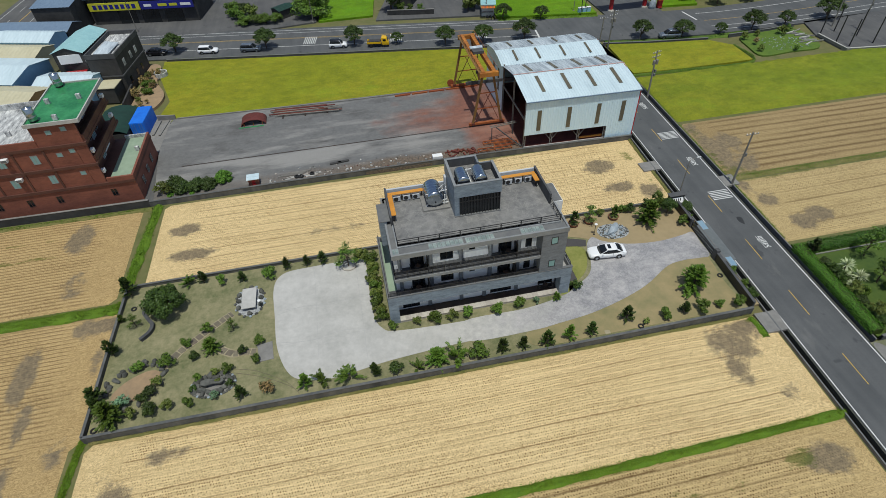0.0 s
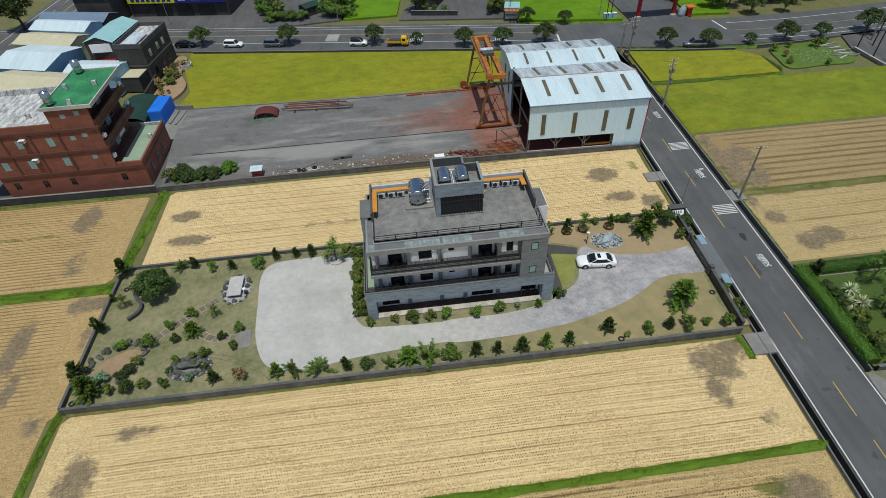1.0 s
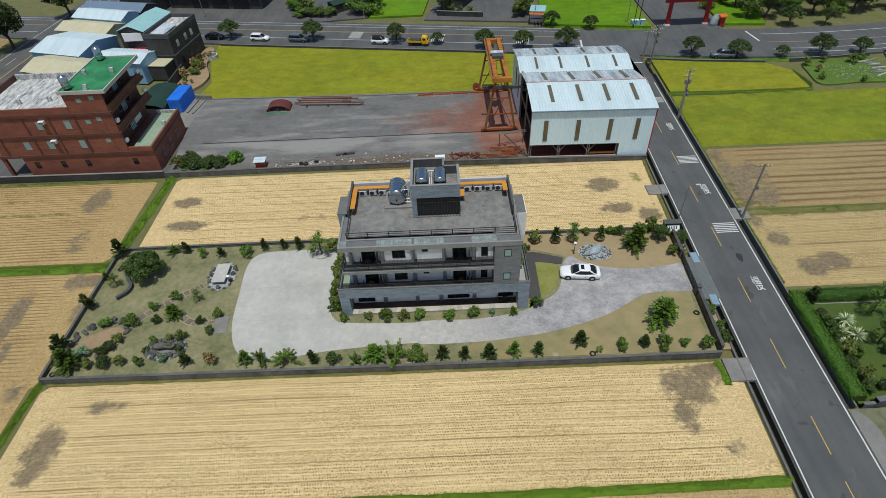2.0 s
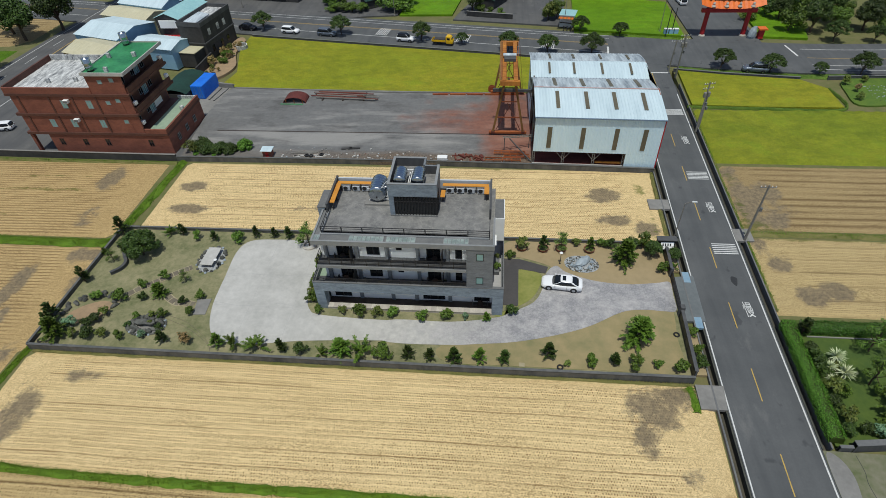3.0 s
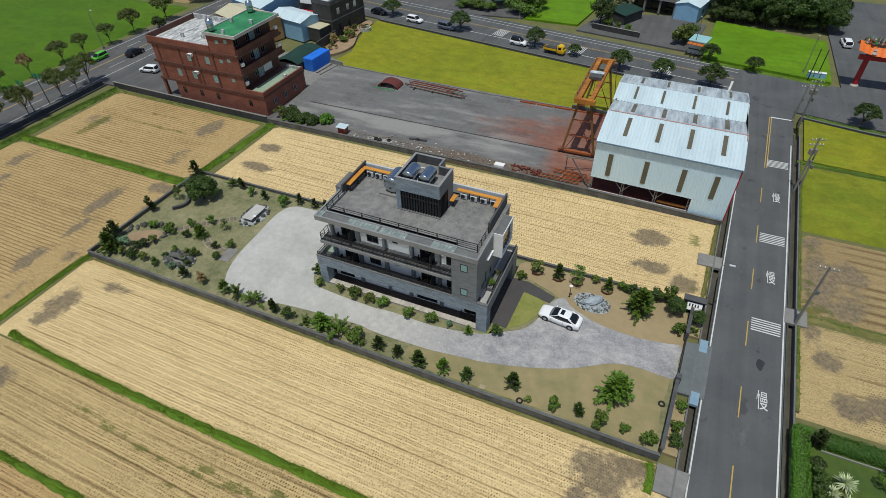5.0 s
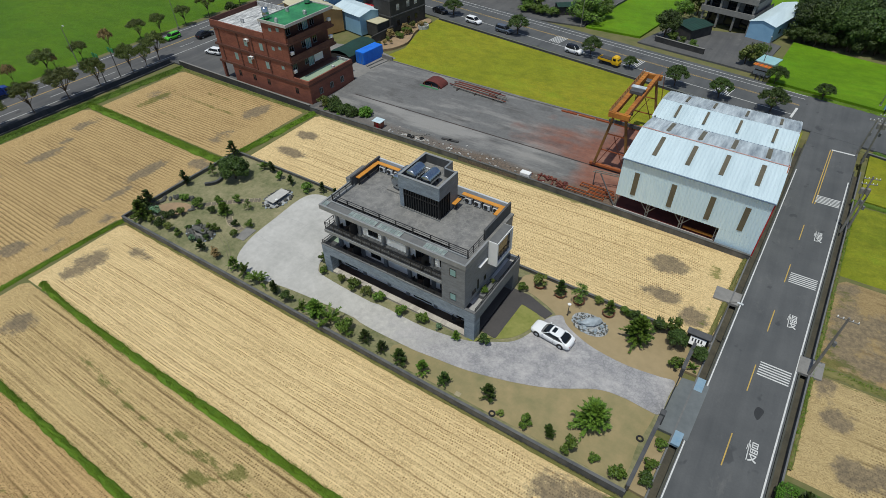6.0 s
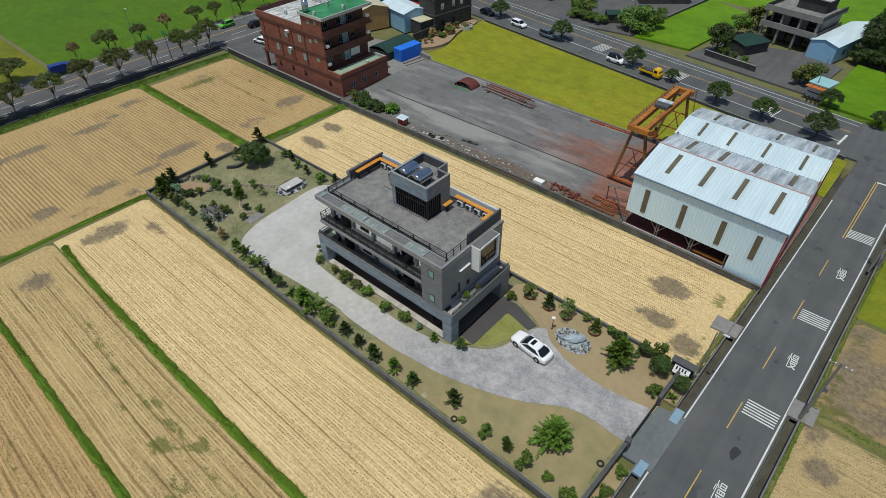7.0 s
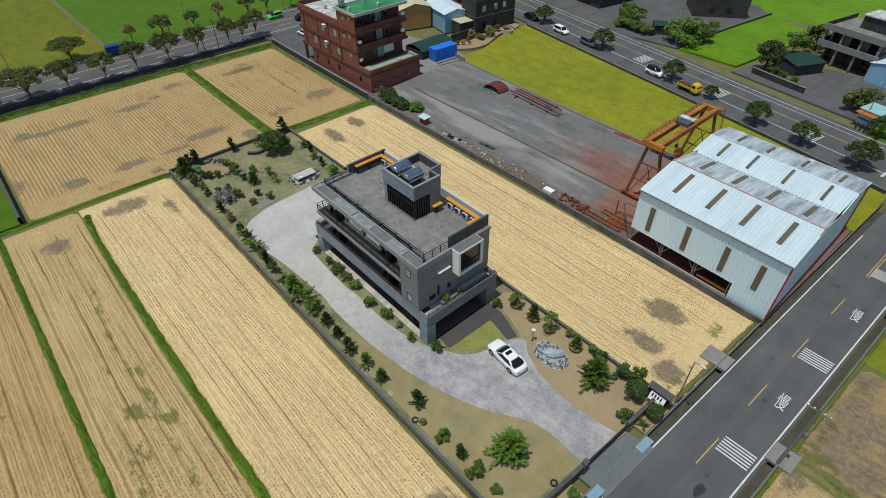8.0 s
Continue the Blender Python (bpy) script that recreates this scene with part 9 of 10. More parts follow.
part("gate_post", box(B(), 42.35, 42.85, 52.6, 53.2, 0.1, 1.85, bevel=0.02), "wall_dark", gate)
part("gate_post", box(B(), 42.7, 43.05, 59.0, 59.3, 0.1, 1.7, bevel=0.02), "wall_dark", gate)
sign = thing("name_stone", "black entrance monument with a white inscribed plate", "sign", (43.1, 64.0, 0.0))
part("monument", box(B(), 42.0, 44.25, 63.75, 64.35, 0.0, 2.1, bevel=0.03), "dark_metal", sign)
part("monument_cap", box(B(), 41.9, 44.35, 63.6, 64.5, 2.1, 2.22, bevel=0.02), "wall_dark", sign)
plate_m = Matrix.Translation((43.2, 63.55, 1.45)) @ Matrix.Rotation(radians(-35), 4, "X")
plate = part("plate", box(B(), -0.8, 0.8, -0.04, 0.04, -0.5, 0.5, plate_m), "render_white", sign, "white plate with dark bars")
for k in range(4):
    part("letter_bar", box(B(), -0.6 + k * 0.3, -0.45 + k * 0.3, -0.06, -0.04, -0.1, 0.25, plate_m), "dark_metal", plate)


def street_lamp(x, y, h, arm, name="street_lamp", label="grey steel street lamp with a single arm"):
    ob = thing(name, label, "street lamp", (x, y, 0), "street lamps")
    part("pole", rod(B(), (x, y, -0.1), (x, y, h * 0.92), 0.09, 0.055, 10), "pole_concrete", ob)
    ax, ay = arm
    part("arm", rod(B(), (x, y, h * 0.92), (x + ax * 0.8, y + ay * 0.8, h), 0.045, 0.04), "pole_concrete", ob)
    part("lamp_head", box(B(), x + ax * 0.8 - 0.16, x + ax * 1.1 + 0.16, y + ay - 0.12, y + ay * 1.1 + 0.12, h - 0.06, h + 0.06, bevel=0.02), "lamp_lens", ob)
    part("footing", box(B(), x - 0.2, x + 0.2, y - 0.2, y + 0.2, -0.2, 0.25), "concrete_dark", ob)


street_lamp(44.45, 65.3, 7.4, (0.9, -0.4))
for x, y in ((-47.0, 155.8), (-5.0, 149.8), (36.5, 141.8), (57.6, 138.4)):
    street_lamp(x, y, 8.0, (-0.2, -1.2))
for y in (34.0, 72.0, 98.0):
    street_lamp(-90.4, y, 8.5, (1.2, 0.0))


def power_pole(x, y, h, lean=(0, 0), arms=2, turn=0.0):
    ob = thing("power_pole", "grey concrete power pole with crossarms and insulators", "power pole", (x, y, 0), "power poles")
    top = Vector((x + lean[0], y + lean[1], h))
    part("pole", rod(B(), (x, y, -0.2), top, 0.17, 0.10, 10), "pole_concrete", ob)
    c, s = math.cos(turn), math.sin(turn)
    for k in range(arms):
        z = h - 0.35 - 0.75 * k
        p = Vector((x, y, 0)).lerp(top, z / h)
        p.z = z
        arm = part("crossarm", beam(B(), p + Vector((-0.95 * c, -0.95 * s, 0)), p + Vector((0.95 * c, 0.95 * s, 0)), 0.09), "pole_concrete", ob)
        for d in (-0.85, -0.4, 0.4, 0.85):
            part("insulator", lathe(B(), [(0.03, 0), (0.06, 0.05), (0.03, 0.1), (0.06, 0.15), (0.02, 0.2)], p + Vector((d * c, d * s, 0.05)), 8), "render_white", arm)
    if arms > 1:
        for d in (-0.35, 0.35):
            part("transformer", lathe(B(), [(0.2, 0), (0.24, 0.05), (0.24, 0.75), (0.2, 0.82), (0.06, 0.9)], (x + lean[0] * 0.75 + d * c - 0.3 * s, y + lean[1] * 0.75 + d * s - 0.3 * c, h * 0.72), 12), "pole_concrete", ob, "grey pole transformer")
    part("junction_box", box(B(), x + 0.14, x + 0.42, y - 0.16, y + 0.16, h * 0.55, h * 0.55 + 0.5), "coping", ob)


power_pole(54.0, 66.7, 8.9, (0.0, -0.1), 1, 0.0)
power_pole(54.75, 94.6, 8.5, (0.1, 0.5), 2, 0.3)
power_pole(55.5, 95.8, 6.0, (0.0, 0.3), 0)
power_pole(56.0, 115.3, 8.6, (-0.2, -0.6), 2, 0.2)
power_pole(55.2, 117.9, 6.2, (0.2, 0), 1)
for y, arms in ((69.6, 1), (72.9, 1)):
    signal = thing("sign_mast", "dark roadside mast with green backed signs", "sign", (-76.0, y, 0))
    part("mast", rod(B(), (-76.0, y, 0), (-76.0, y, 6.4), 0.09, 0.06), "dark_metal", signal)
    for dx in (-0.7, 0.5):
        part("sign_panel", box(B(), -76.0 + dx, -75.2 + dx, y - 0.05, y + 0.05, 5.4, 6.3), "roof_green", signal)


# ---- vehicles ----
def loft(bm, stations):
    """A closed body from cross-sections: (x, half width low, half width belt, half width top, z low, z belt, z top)."""
    rings = []
    for x, w0, w1, w2, z0, z1, z2 in stations:
        rings.append([bm.verts.new((x, s * w, z)) for s, w, z in ((1, w0 * 0.86, z0), (1, w0, z0 + 0.12), (1, w1, z1 * 0.72), (1, w1 * 0.985, z1), (1, w2, z2), (-1, w2, z2), (-1, w1 * 0.985, z1), (-1, w1, z1 * 0.72), (-1, w0, z0 + 0.12), (-1, w0 * 0.86, z0))])
    n = 10
    for a, b in zip(rings, rings[1:]):
        for i in range(n):
            bm.faces.new((a[i], b[i], b[(i + 1) % n], a[(i + 1) % n]))
    bm.faces.new(rings[0])
    bm.faces.new(rings[-1][::-1])
    return bm


def vehicle(name, label, x, y, z, turn, length, width, height, paint, kind="sedan", group="parked cars", roof=None):
    """A car with body, glass, wheels and lights. It faces +x before the turn."""
    ob = new(name)
    ob.empty_display_size = 0.5
    tagged(ob, label, "car" if kind != "truck" else "truck", group)
    ob.matrix_world = pose(x, y, z, 0, 0, turn)
    L, W, H = length / 2, width / 2, height
    sedan = kind == "sedan"
    zb = (0.64 if sedan else 0.60) * H
    if sedan:
        st = [(-1.0, 0.72, 0.30, 0.86), (-0.97, 0.84, 0.27, 1.0), (-0.90, 0.93, 0.24, 1.05), (-0.72, 0.99, 0.22, 1.06), (-0.40, 1.0, 0.20, 1.03), (0.0, 1.0, 0.20, 1.0), (0.40, 0.99, 0.20, 0.99), (0.66, 0.98, 0.22, 0.93), (0.84, 0.94, 0.24, 0.86), (0.94, 0.86, 0.27, 0.78), (1.0, 0.68, 0.32, 0.64)]
        low, top = (-0.84, 0.46), (-0.44, 0.06)
    else:
        st = [(-1.0, 0.80, 0.32, 0.98), (-0.97, 0.92, 0.28, 1.02), (-0.85, 0.99, 0.26, 1.03), (-0.4, 1.0, 0.24, 1.0), (0.1, 1.0, 0.24, 1.0), (0.45, 0.99, 0.24, 0.98), (0.72, 0.98, 0.26, 0.92), (0.90, 0.94, 0.28, 0.86), (0.97, 0.86, 0.30, 0.76), (1.0, 0.74, 0.34, 0.66)]
        low, top = (-0.97, 0.52), (-0.82, 0.16)
    rows = [(u * L, w * W, w * W * 0.985, w * W * 0.84, z0, zb * k * 0.93, zb * k) for u, w, z0, k in st]
    body = new("body", finish(loft(B(), rows), "body", paint, True))
    body.parent = ob

    def add(nm, bm, mat_name, lab="", smooth=False):
        child = new(nm, finish(bm, nm, mat_name, smooth))
        child.parent = ob
        return tagged(child, lab) if lab else child

    # the glass house, with roof panel and pillars over it
    def rim(u0, u1, half, z, bow, n=9):
        """A rounded outline from u0 to u1, bowed at its ends."""
        left = [(u0 * L + (u1 - u0) * L * i / (n - 1), half * (1 - 0.10 * abs(2 * i / (n - 1) - 1) ** 3), z) for i in range(n)]
        front = [(u1 * L + bow * math.cos(v), half * 0.9 * math.sin(v), z) for v in (0.9, 0.45, 0.0, -0.45, -0.9)]
        back = [(u0 * L - bow * math.cos(v), half * 0.9 * math.sin(v), z) for v in (-0.9, -0.45, 0.0, 0.45, 0.9)]
        return left + front + [(x, -y, z) for x, y, z in left[::-1]] + back

    def skin(rings, cap=True):
        bm = B()
        vs = [[bm.verts.new(p) for p in ring] for ring in rings]
        for a, b in zip(vs, vs[1:]):
            for i in range(len(a)):
                j = (i + 1) % len(a)
                bm.faces.new((a[j], a[i], b[i], b[j]))
        if cap:
            bm.faces.new(vs[-1][::-1])
            bm.faces.new(vs[0])
        bmesh.ops.recalc_face_normals(bm, faces=bm.faces[:])
        return bm
    mid = [(a + b) / 2 + 0.02 * s for a, b, s in zip(low, top, (-1, 1))]
    add("glass_house", skin([rim(*low, 0.90 * W, zb * 0.94, 0.10), rim(*mid, 0.83 * W, (zb + H) / 2, 0.09), rim(*top, 0.72 * W, H - 0.06, 0.07)]), "glass_dark", "dark tinted car windows", True)
    add("roof_panel", skin([rim(top[0] - 0.02, top[1] + 0.02, 0.74 * W, H - 0.085, 0.08), rim(*top, 0.71 * W, H - 0.03, 0.07), rim(top[0] + 0.05, top[1] - 0.05, 0.55 * W, H, 0.05)]), roof or paint, smooth=True)
    for s in (-1, 1):
        bm = beam(B(), (low[1] * L - 0.02, s * 0.84 * W, zb * 0.95), (top[1] * L, s * 0.69 * W, H - 0.05), 0.085, 0.05)
        add("front_pillar", bm, paint)
        bm = beam(B(), (low[0] * L + 0.04, s * 0.84 * W, zb * 0.97), (top[0] * L, s * 0.69 * W, H - 0.05), 0.20 if sedan else 0.14, 0.07)
        add("rear_pillar", bm, paint)
        uc = (top[0] + top[1]) / 2 * L - 0.1
        add("door_pillar", beam(B(), (uc, s * 0.895 * W, zb * 0.97), (uc - 0.05, s * 0.735 * W, H - 0.05), 0.05, 0.05), "dark_metal")
        add("mirror", box(B(), 0.30 * L, 0.30 * L + 0.13, s * W - 0.04 if s > 0 else s * W - 0.15, s * W + 0.15 if s > 0 else s * W + 0.04, zb * 0.97, zb * 0.97 + 0.13, bevel=0.03), paint)
        add("headlight", box(B(), 0.905 * L, 0.96 * L, s * 0.60 * W - 0.17, s * 0.60 * W + 0.17, zb * 0.66, zb * 0.80, bevel=0.02), "lamp_lens")
        add("tail_light", box(B(), -1.002 * L, -0.95 * L, s * 0.58 * W - 0.16, s * 0.58 * W + 0.16, zb * 0.72, zb * 0.86, bevel=0.01), "lamp_red")
        add("door_seam", box(B(), uc - 0.01, uc + 0.01, s * 0.99 * W - 0.01, s * 0.99 * W + 0.012, 0.35, zb * 0.9), "dark_metal")
        for u in (-0.58, 0.62):
            wheel = add("wheel", lathe(B(), [(0.20, -0.10), (0.31, -0.11), (0.335, -0.06), (0.335, 0.06), (0.31, 0.11), (0.20, 0.10)], (u * L, s * (W - 0.09), 0.335), 18, Matrix.Rotation(radians(90), 3, "X")), "rubber")
            hub = new("rim", finish(lathe(B(), [(0.05, -0.115), (0.20, -0.10), (0.21, 0.10), (0.05, 0.115)], (u * L, s * (W - 0.09), 0.335), 10, Matrix.Rotation(radians(90), 3, "X")), "rim", "steel"))
            hub.parent = wheel
            add("wheel_arch", lathe(B(), [(0.36, -0.03), (0.40, -0.03), (0.40, 0.03), (0.36, 0.03)], (u * L, s * (W - 0.025), 0.345), 20, Matrix.Rotation(radians(90), 3, "X")), "dark_metal")
    if kind == "sedan":
        add("sunroof", box(B(), -0.17 * L, 0.0, -0.42 * W, 0.42 * W, H - 0.03, H + 0.008), "glass_dark", "dark glass sunroof")
    return ob


vehicle("car", "white four-door saloon car parked on the drive", 29.6, 56.75, G + 0.036, 174, 4.85, 1.86, 1.42, "car_white", "sedan")
vehicle("car", "white hatchback parked beside the main road", -28.5, 138.2, 0.03, -10, 4.3, 1.8, 1.55, "car_white", "hatch")
vehicle("car", "grey people carrier parked beside the main road", -19.1, 136.5, 0.03, -10, 4.5, 1.8, 1.65, "car_silver", "hatch")
vehicle("car", "black car parked beside the main road", -39.8, 140.3, 0.03, -10, 4.4, 1.8, 1.5, "car_black", "sedan")
vehicle("car", "white off-road car with a dark roof parked by the main road", 0.1, 133.1, 0.03, -10, 4.0, 1.75, 1.75, "car_white", "hatch", roof="car_black")
vehicle("car", "silver people carrier parked beside the paddy verge", 71.6, 117.8, 0.03, 170, 4.6, 1.8, 1.8, "car_silver", "hatch")
vehicle("car", "white hatchback on the parking lot", -69.0, 91.6, 0.03, -170, 4.2, 1.75, 1.5, "car_white", "hatch")
vehicle("car", "black car on the side road", -79.5, 97.5, 0.035, 92, 4.5, 1.8, 1.5, "car_black", "sedan")
vehicle("car", "bright green small car on the side road", -85.0, 92.5, 0.035, -88, 3.9, 1.7, 1.5, "car_green", "hatch")
vehicle("car", "white car beside the temple road", 66.6, 157.5, 0.03, 95, 4.4, 1.8, 1.5, "car_white", "hatch")


def small_truck(x, y, turn, paint, label, cover=None):
    ob = new("small_truck")
    ob.empty_display_size = 0.5
    tagged(ob, label, "truck", "parked trucks")
    ob.matrix_world = pose(x, y, 0.03, 0, 0, turn)

    def add(nm, bm, mat_name, lab=""):
        child = new(nm, finish(bm, nm, mat_name))
        child.parent = ob
        return tagged(child, lab) if lab else child
    add("cab", loft(B(), [(0.9, 0.80, 0.84, 0.74, 0.5, 1.25, 1.98), (1.2, 0.84, 0.86, 0.76, 0.45, 1.25, 2.05), (1.9, 0.84, 0.86, 0.74, 0.45, 1.2, 1.95), (2.35, 0.82, 0.84, 0.74, 0.45, 1.1, 1.2), (2.45, 0.78, 0.80, 0.70, 0.5, 0.95, 1.0)]), paint)
    add("windscreen", prism(B(), [(1.98, -0.66), (2.3, -0.68), (2.3, 0.68), (1.98, 0.66)], 1.55, 1.60), "glass_dark")
    for s in (-1, 1):
        add("side_window", box(B(), 1.15, 1.85, s * 0.82 - 0.02, s * 0.82 + 0.02, 1.3, 1.78), "glass_dark")
        add("bed_side", box(B(), -2.3, 0.8, s * 0.85 - 0.03, s * 0.85 + 0.03, 0.85, 1.25), paint)
        for u in (-1.5, 1.75):
            wheel = add("wheel", lathe(B(), [(0.18, -0.1), (0.32, -0.1), (0.34, 0), (0.32, 0.1), (0.18, 0.1)], (u, s * 0.74, 0.34), 16, Matrix.Rotation(radians(90), 3, "X")), "rubber")
    add("bed_floor", box(B(), -2.3, 0.8, -0.82, 0.82, 0.72, 0.85), "wall_dark")
    add("tailgate", box(B(), -2.36, -2.3, -0.85, 0.85, 0.85, 1.25), paint)
    add("chassis", box(B(), -2.2, 2.2, -0.45, 0.45, 0.4, 0.72), "dark_metal")
    if cover:
        add("load_cover", box(B(), -2.2, 0.75, -0.82, 0.82, 0.9, 2.2, bevel=0.06), cover, "covered load")
    else:
        add("load", box(B(), -1.9, 0.6, -0.7, 0.7, 0.86, 1.35, bevel=0.05), "wall_old", "dark load on the bed")


small_truck(8.8, 131.2, -10, "paint_yellow", "small yellow flatbed truck parked by the main road")
small_truck(-87.6, 54.4, 88, "truck_blue", "small blue truck with a tall covered load on the side road", "truck_blue")


# ---- village and far buildings ----
def shed(name, label, cx, cy, lx, ly, h, turn, roof, wall, rise=1.2, doors=(), category="shed", ridge="x"):
    """A gabled shed with roof sheets, walls and gable ends."""
    ob = thing(name, label, category, (cx, cy, 0))
    m = Matrix.Translation((cx, cy, 0)) @ Matrix.Rotation(radians(turn), 4, "Z")
    if ridge == "y":
        m = m @ Matrix.Rotation(radians(90), 4, "Z")
        lx, ly = ly, lx
    X, Y = lx / 2, ly / 2
    bm = B()
    prof = [(-Y, 0), (-Y, h), (0, h + rise), (Y, h), (Y, 0)]
    a = [bm.verts.new(m @ Vector((-X, y, z))) for y, z in prof]
    b = [bm.verts.new(m @ Vector((X, y, z))) for y, z in prof]
    bm.faces.new(a)
    bm.faces.new(b[::-1])
    for i in (0, 3):
        bm.faces.new((a[i], b[i], b[i + 1], a[i + 1]) if i else (a[0], a[1], b[1], b[0]))
    bmesh.ops.recalc_face_normals(bm, faces=bm.faces[:])
    part("wall", bm, wall, ob)
    n = max(3, int(lx / 0.8))
    for s in (-1, 1):
        verts, faces = [], []
        for i in range(n * 2 + 1):
            x = -X - 0.2 + (lx + 0.4) * i / (n * 2)
            d = 0.05 if i % 2 else 0.0
            for y, z in ((0.0, h + rise + 0.05), (s * (Y + 0.3), h - 0.3 * rise / Y + 0.05)):
                verts.append(tuple(m @ Vector((x, y, z + d))))
        for i in range(n * 2):
            faces.append((2 * i, 2 * i + 1, 2 * i + 3, 2 * i + 2) if s < 0 else (2 * i, 2 * i + 2, 2 * i + 3, 2 * i + 1))
        raw("roof", verts, faces, roof, ob)
    for u, w, hh, side in doors:
        if side in (-1, 1):
            door = part("door", box(B(), u - w / 2, u + w / 2, side * Y - 0.05, side * Y + 0.05, 0.0 if hh > 1.6 else 1.2, hh if hh > 1.6 else 1.2 + hh, m), "dark_metal", ob)
        else:
            door = part("door", box(B(), side / 2 * X - 0.05, side / 2 * X + 0.05, u - w / 2, u + w / 2, 0.0 if hh > 1.6 else 1.4, hh if hh > 1.6 else 1.4 + hh, m), "dark_metal", ob)
    return ob


shed("workshop_shed", "pale blue steel shed with a white roof", -65.0, 127.5, 12.5, 11.0, 5.2, -17, "sheet_white", "sheet_blue", 1.1, ((-2.5, 1.2, 2.2, 2), (1.5, 1.0, 1.0, 2)))
shed("workshop_shed", "cream steel shed with a pale roof", -67.0, 139.0, 14.0, 6.5, 4.6, -17, "sheet_cream", "sheet_cream", 0.9)
shed("workshop_shed", "pale steel shed with a white roof and red gable trim", -66.0, 145.2, 14.0, 6.0, 5.2, -17, "sheet_white", "sheet_blue", 1.0, ((0.5, 1.0, 1.0, 2),))
shed("tan_shed", "tan walled shed with a long white roof", -61.5, 116.6, 15.0, 8.0, 4.8, -19, "sheet_cream", "wall_tan", 1.1, ((-4.5, 1.2, 1.0, -1), (0.5, 1.2, 1.0, -1)))
shed("blue_shed", "light blue shed with a white lean roof", -51.6, 121.5, 10.5, 6.5, 4.4, -12, "sheet_white", "sheet_blue", 0.8, ((-0.8, 0.6, 0.7, 2), (0.9, 0.6, 0.7, 2)))
shed("steel_blue_shed", "long grey-blue roofed shed beside the main road", -66.5, 153.0, 17.0, 6.0, 4.4, -14, "sheet_steelblue", "wall_old", 1.0)
tall = shed("town_house", "white town house with a turquoise gabled roof", -51.2, 133.2, 5.8, 11.5, 7.2, -9, "sheet_cyan", "wall_old", 1.0, category="house", ridge="y")
for x in (-53.2, -51.6, -50.0):
    window(tall, x, x + 0.9, 5.6, 6.5, 127.3 + (x + 53.2) * 0.05, -1, 1, "glass_dark", "fascia")
part("front_panel", box(B(), -53.9, -49.2, 127.16, 127.32, 5.2, 6.9), "render_white", tall, "white upper front wall")
part("awning", box(B(), -53.6, -49.6, 126.2, 127.2, 3.6, 3.75), "paint_red", tall, "faded red awning")
old = thing("old_house", "dark stained flat-roofed concrete house", "house", (-43.8, 128.5, 0))
OM = Matrix.Translation((-43.8, 128.5, 0)) @ Matrix.Rotation(radians(-8), 4, "Z")
part("wall", box(B(), -2.8, 2.8, -6, 6, 0, 7.2, OM), "wall_old", old)
part("floor_band", box(B(), -2.9, 2.95, -6.1, 6.1, 3.6, 3.85, OM), "wall_dark", old)
for a in ((-2.85, 2.85, -6.05, -5.8), (-2.85, 2.85, 5.8, 6.05), (-2.85, -2.6, -5.8, 5.8), (2.6, 2.85, -5.8, 5.8)):
    part("parapet", box(B(), *a, 7.2, 8.1, OM), "wall_dark", old)
part("roof", box(B(), -2.6, 2.6, -5.8, 5.8, 7.2, 7.35, OM), "plaster_stained", old, "white stained flat roof")
part("roof_sheet", box(B(), -2.4, 0.2, -5.4, 0.5, 7.7, 7.85, OM @ Matrix.Rotation(radians(8), 4, "Y")), "sheet_old", old)
for y in (-3.5, 0.0, 2.6):
    for z in (1.2, 4.8):
        part("window", box(B(), 2.78, 2.86, y - 0.45, y + 0.45, z, z + 1.3, OM), "plaster_stained" if z > 3 else "glass_dark", old)
part("lean_to", box(B(), -2.8, 2.0, -9.8, -6.05, 0, 3.0, OM), "wall_old", old)
part("lean_roof", box(B(), -2.9, 2.2, -9.9, -6.05, 3.0, 3.12, OM), "sheet_cream", old)
yard_wall = thing("wall_village", "dark crumbling yard wall behind the old house", "wall", (-40.5, 117, 0), kind="structure")
part("wall_body", box(B(), -41.0, -40.7, 113.5, 121.5, -0.2, 2.2), "wall_old", yard_wall)
solo("earth_bank", prism(B(), smoothed([(-40.5, 111.5), (-36.5, 113.5), (-35.0, 119), (-37.5, 126), (-37.8, 133), (-40.2, 134), (-40.4, 122)], 4), -0.3, 0.25), "clay", "bare tan earth bank beside the paddy", "earth", "structure")
for k in range(16):
    rr = random.Random(k + 400)
    plant("brown" if k % 3 else "olive", -38.6 + rr.uniform(-1.6, 1.6), 114 + k * 1.1, 0.2, rr.uniform(0.8, 2.2))
basin = solo("concrete_ring", lathe(B(), [(1.1, 0), (1.3, 0), (1.3, 1.0), (1.1, 1.0), (1.1, 0.2)], (-37.0, 128.5, 0.0), 20, hollow=True), "plaster_stained", "round old concrete ring tank in the bank", "water tank")
# shops beyond the main road
SM = Matrix.Translation((-45.5, 161.5, 0)) @ Matrix.Rotation(radians(-9.5), 4, "Z")
shop = thing("shop_building", "dark grey shop with open bays and two long sign boards", "shop", (-45.5, 161.5, 0))
part("wall", box(B(), -13, 13, 0.0, 12, 0, 6.2, SM), "wall_old", shop)
part("roof", box(B(), -13.4, 13.4, -0.6, 12.4, 6.2, 6.5, SM), "sheet_steelblue", shop)
# closed dark panels on the solid wall paint the shade inside open bays
for x in (-6.5, -0.8, 5.0):
    part("shop_bay", box(B(), x, x + 4.4, -0.06, 0.0, 0, 3.1, SM), "glass_dark", shop, "dark panel painting the shade of an open shop bay")
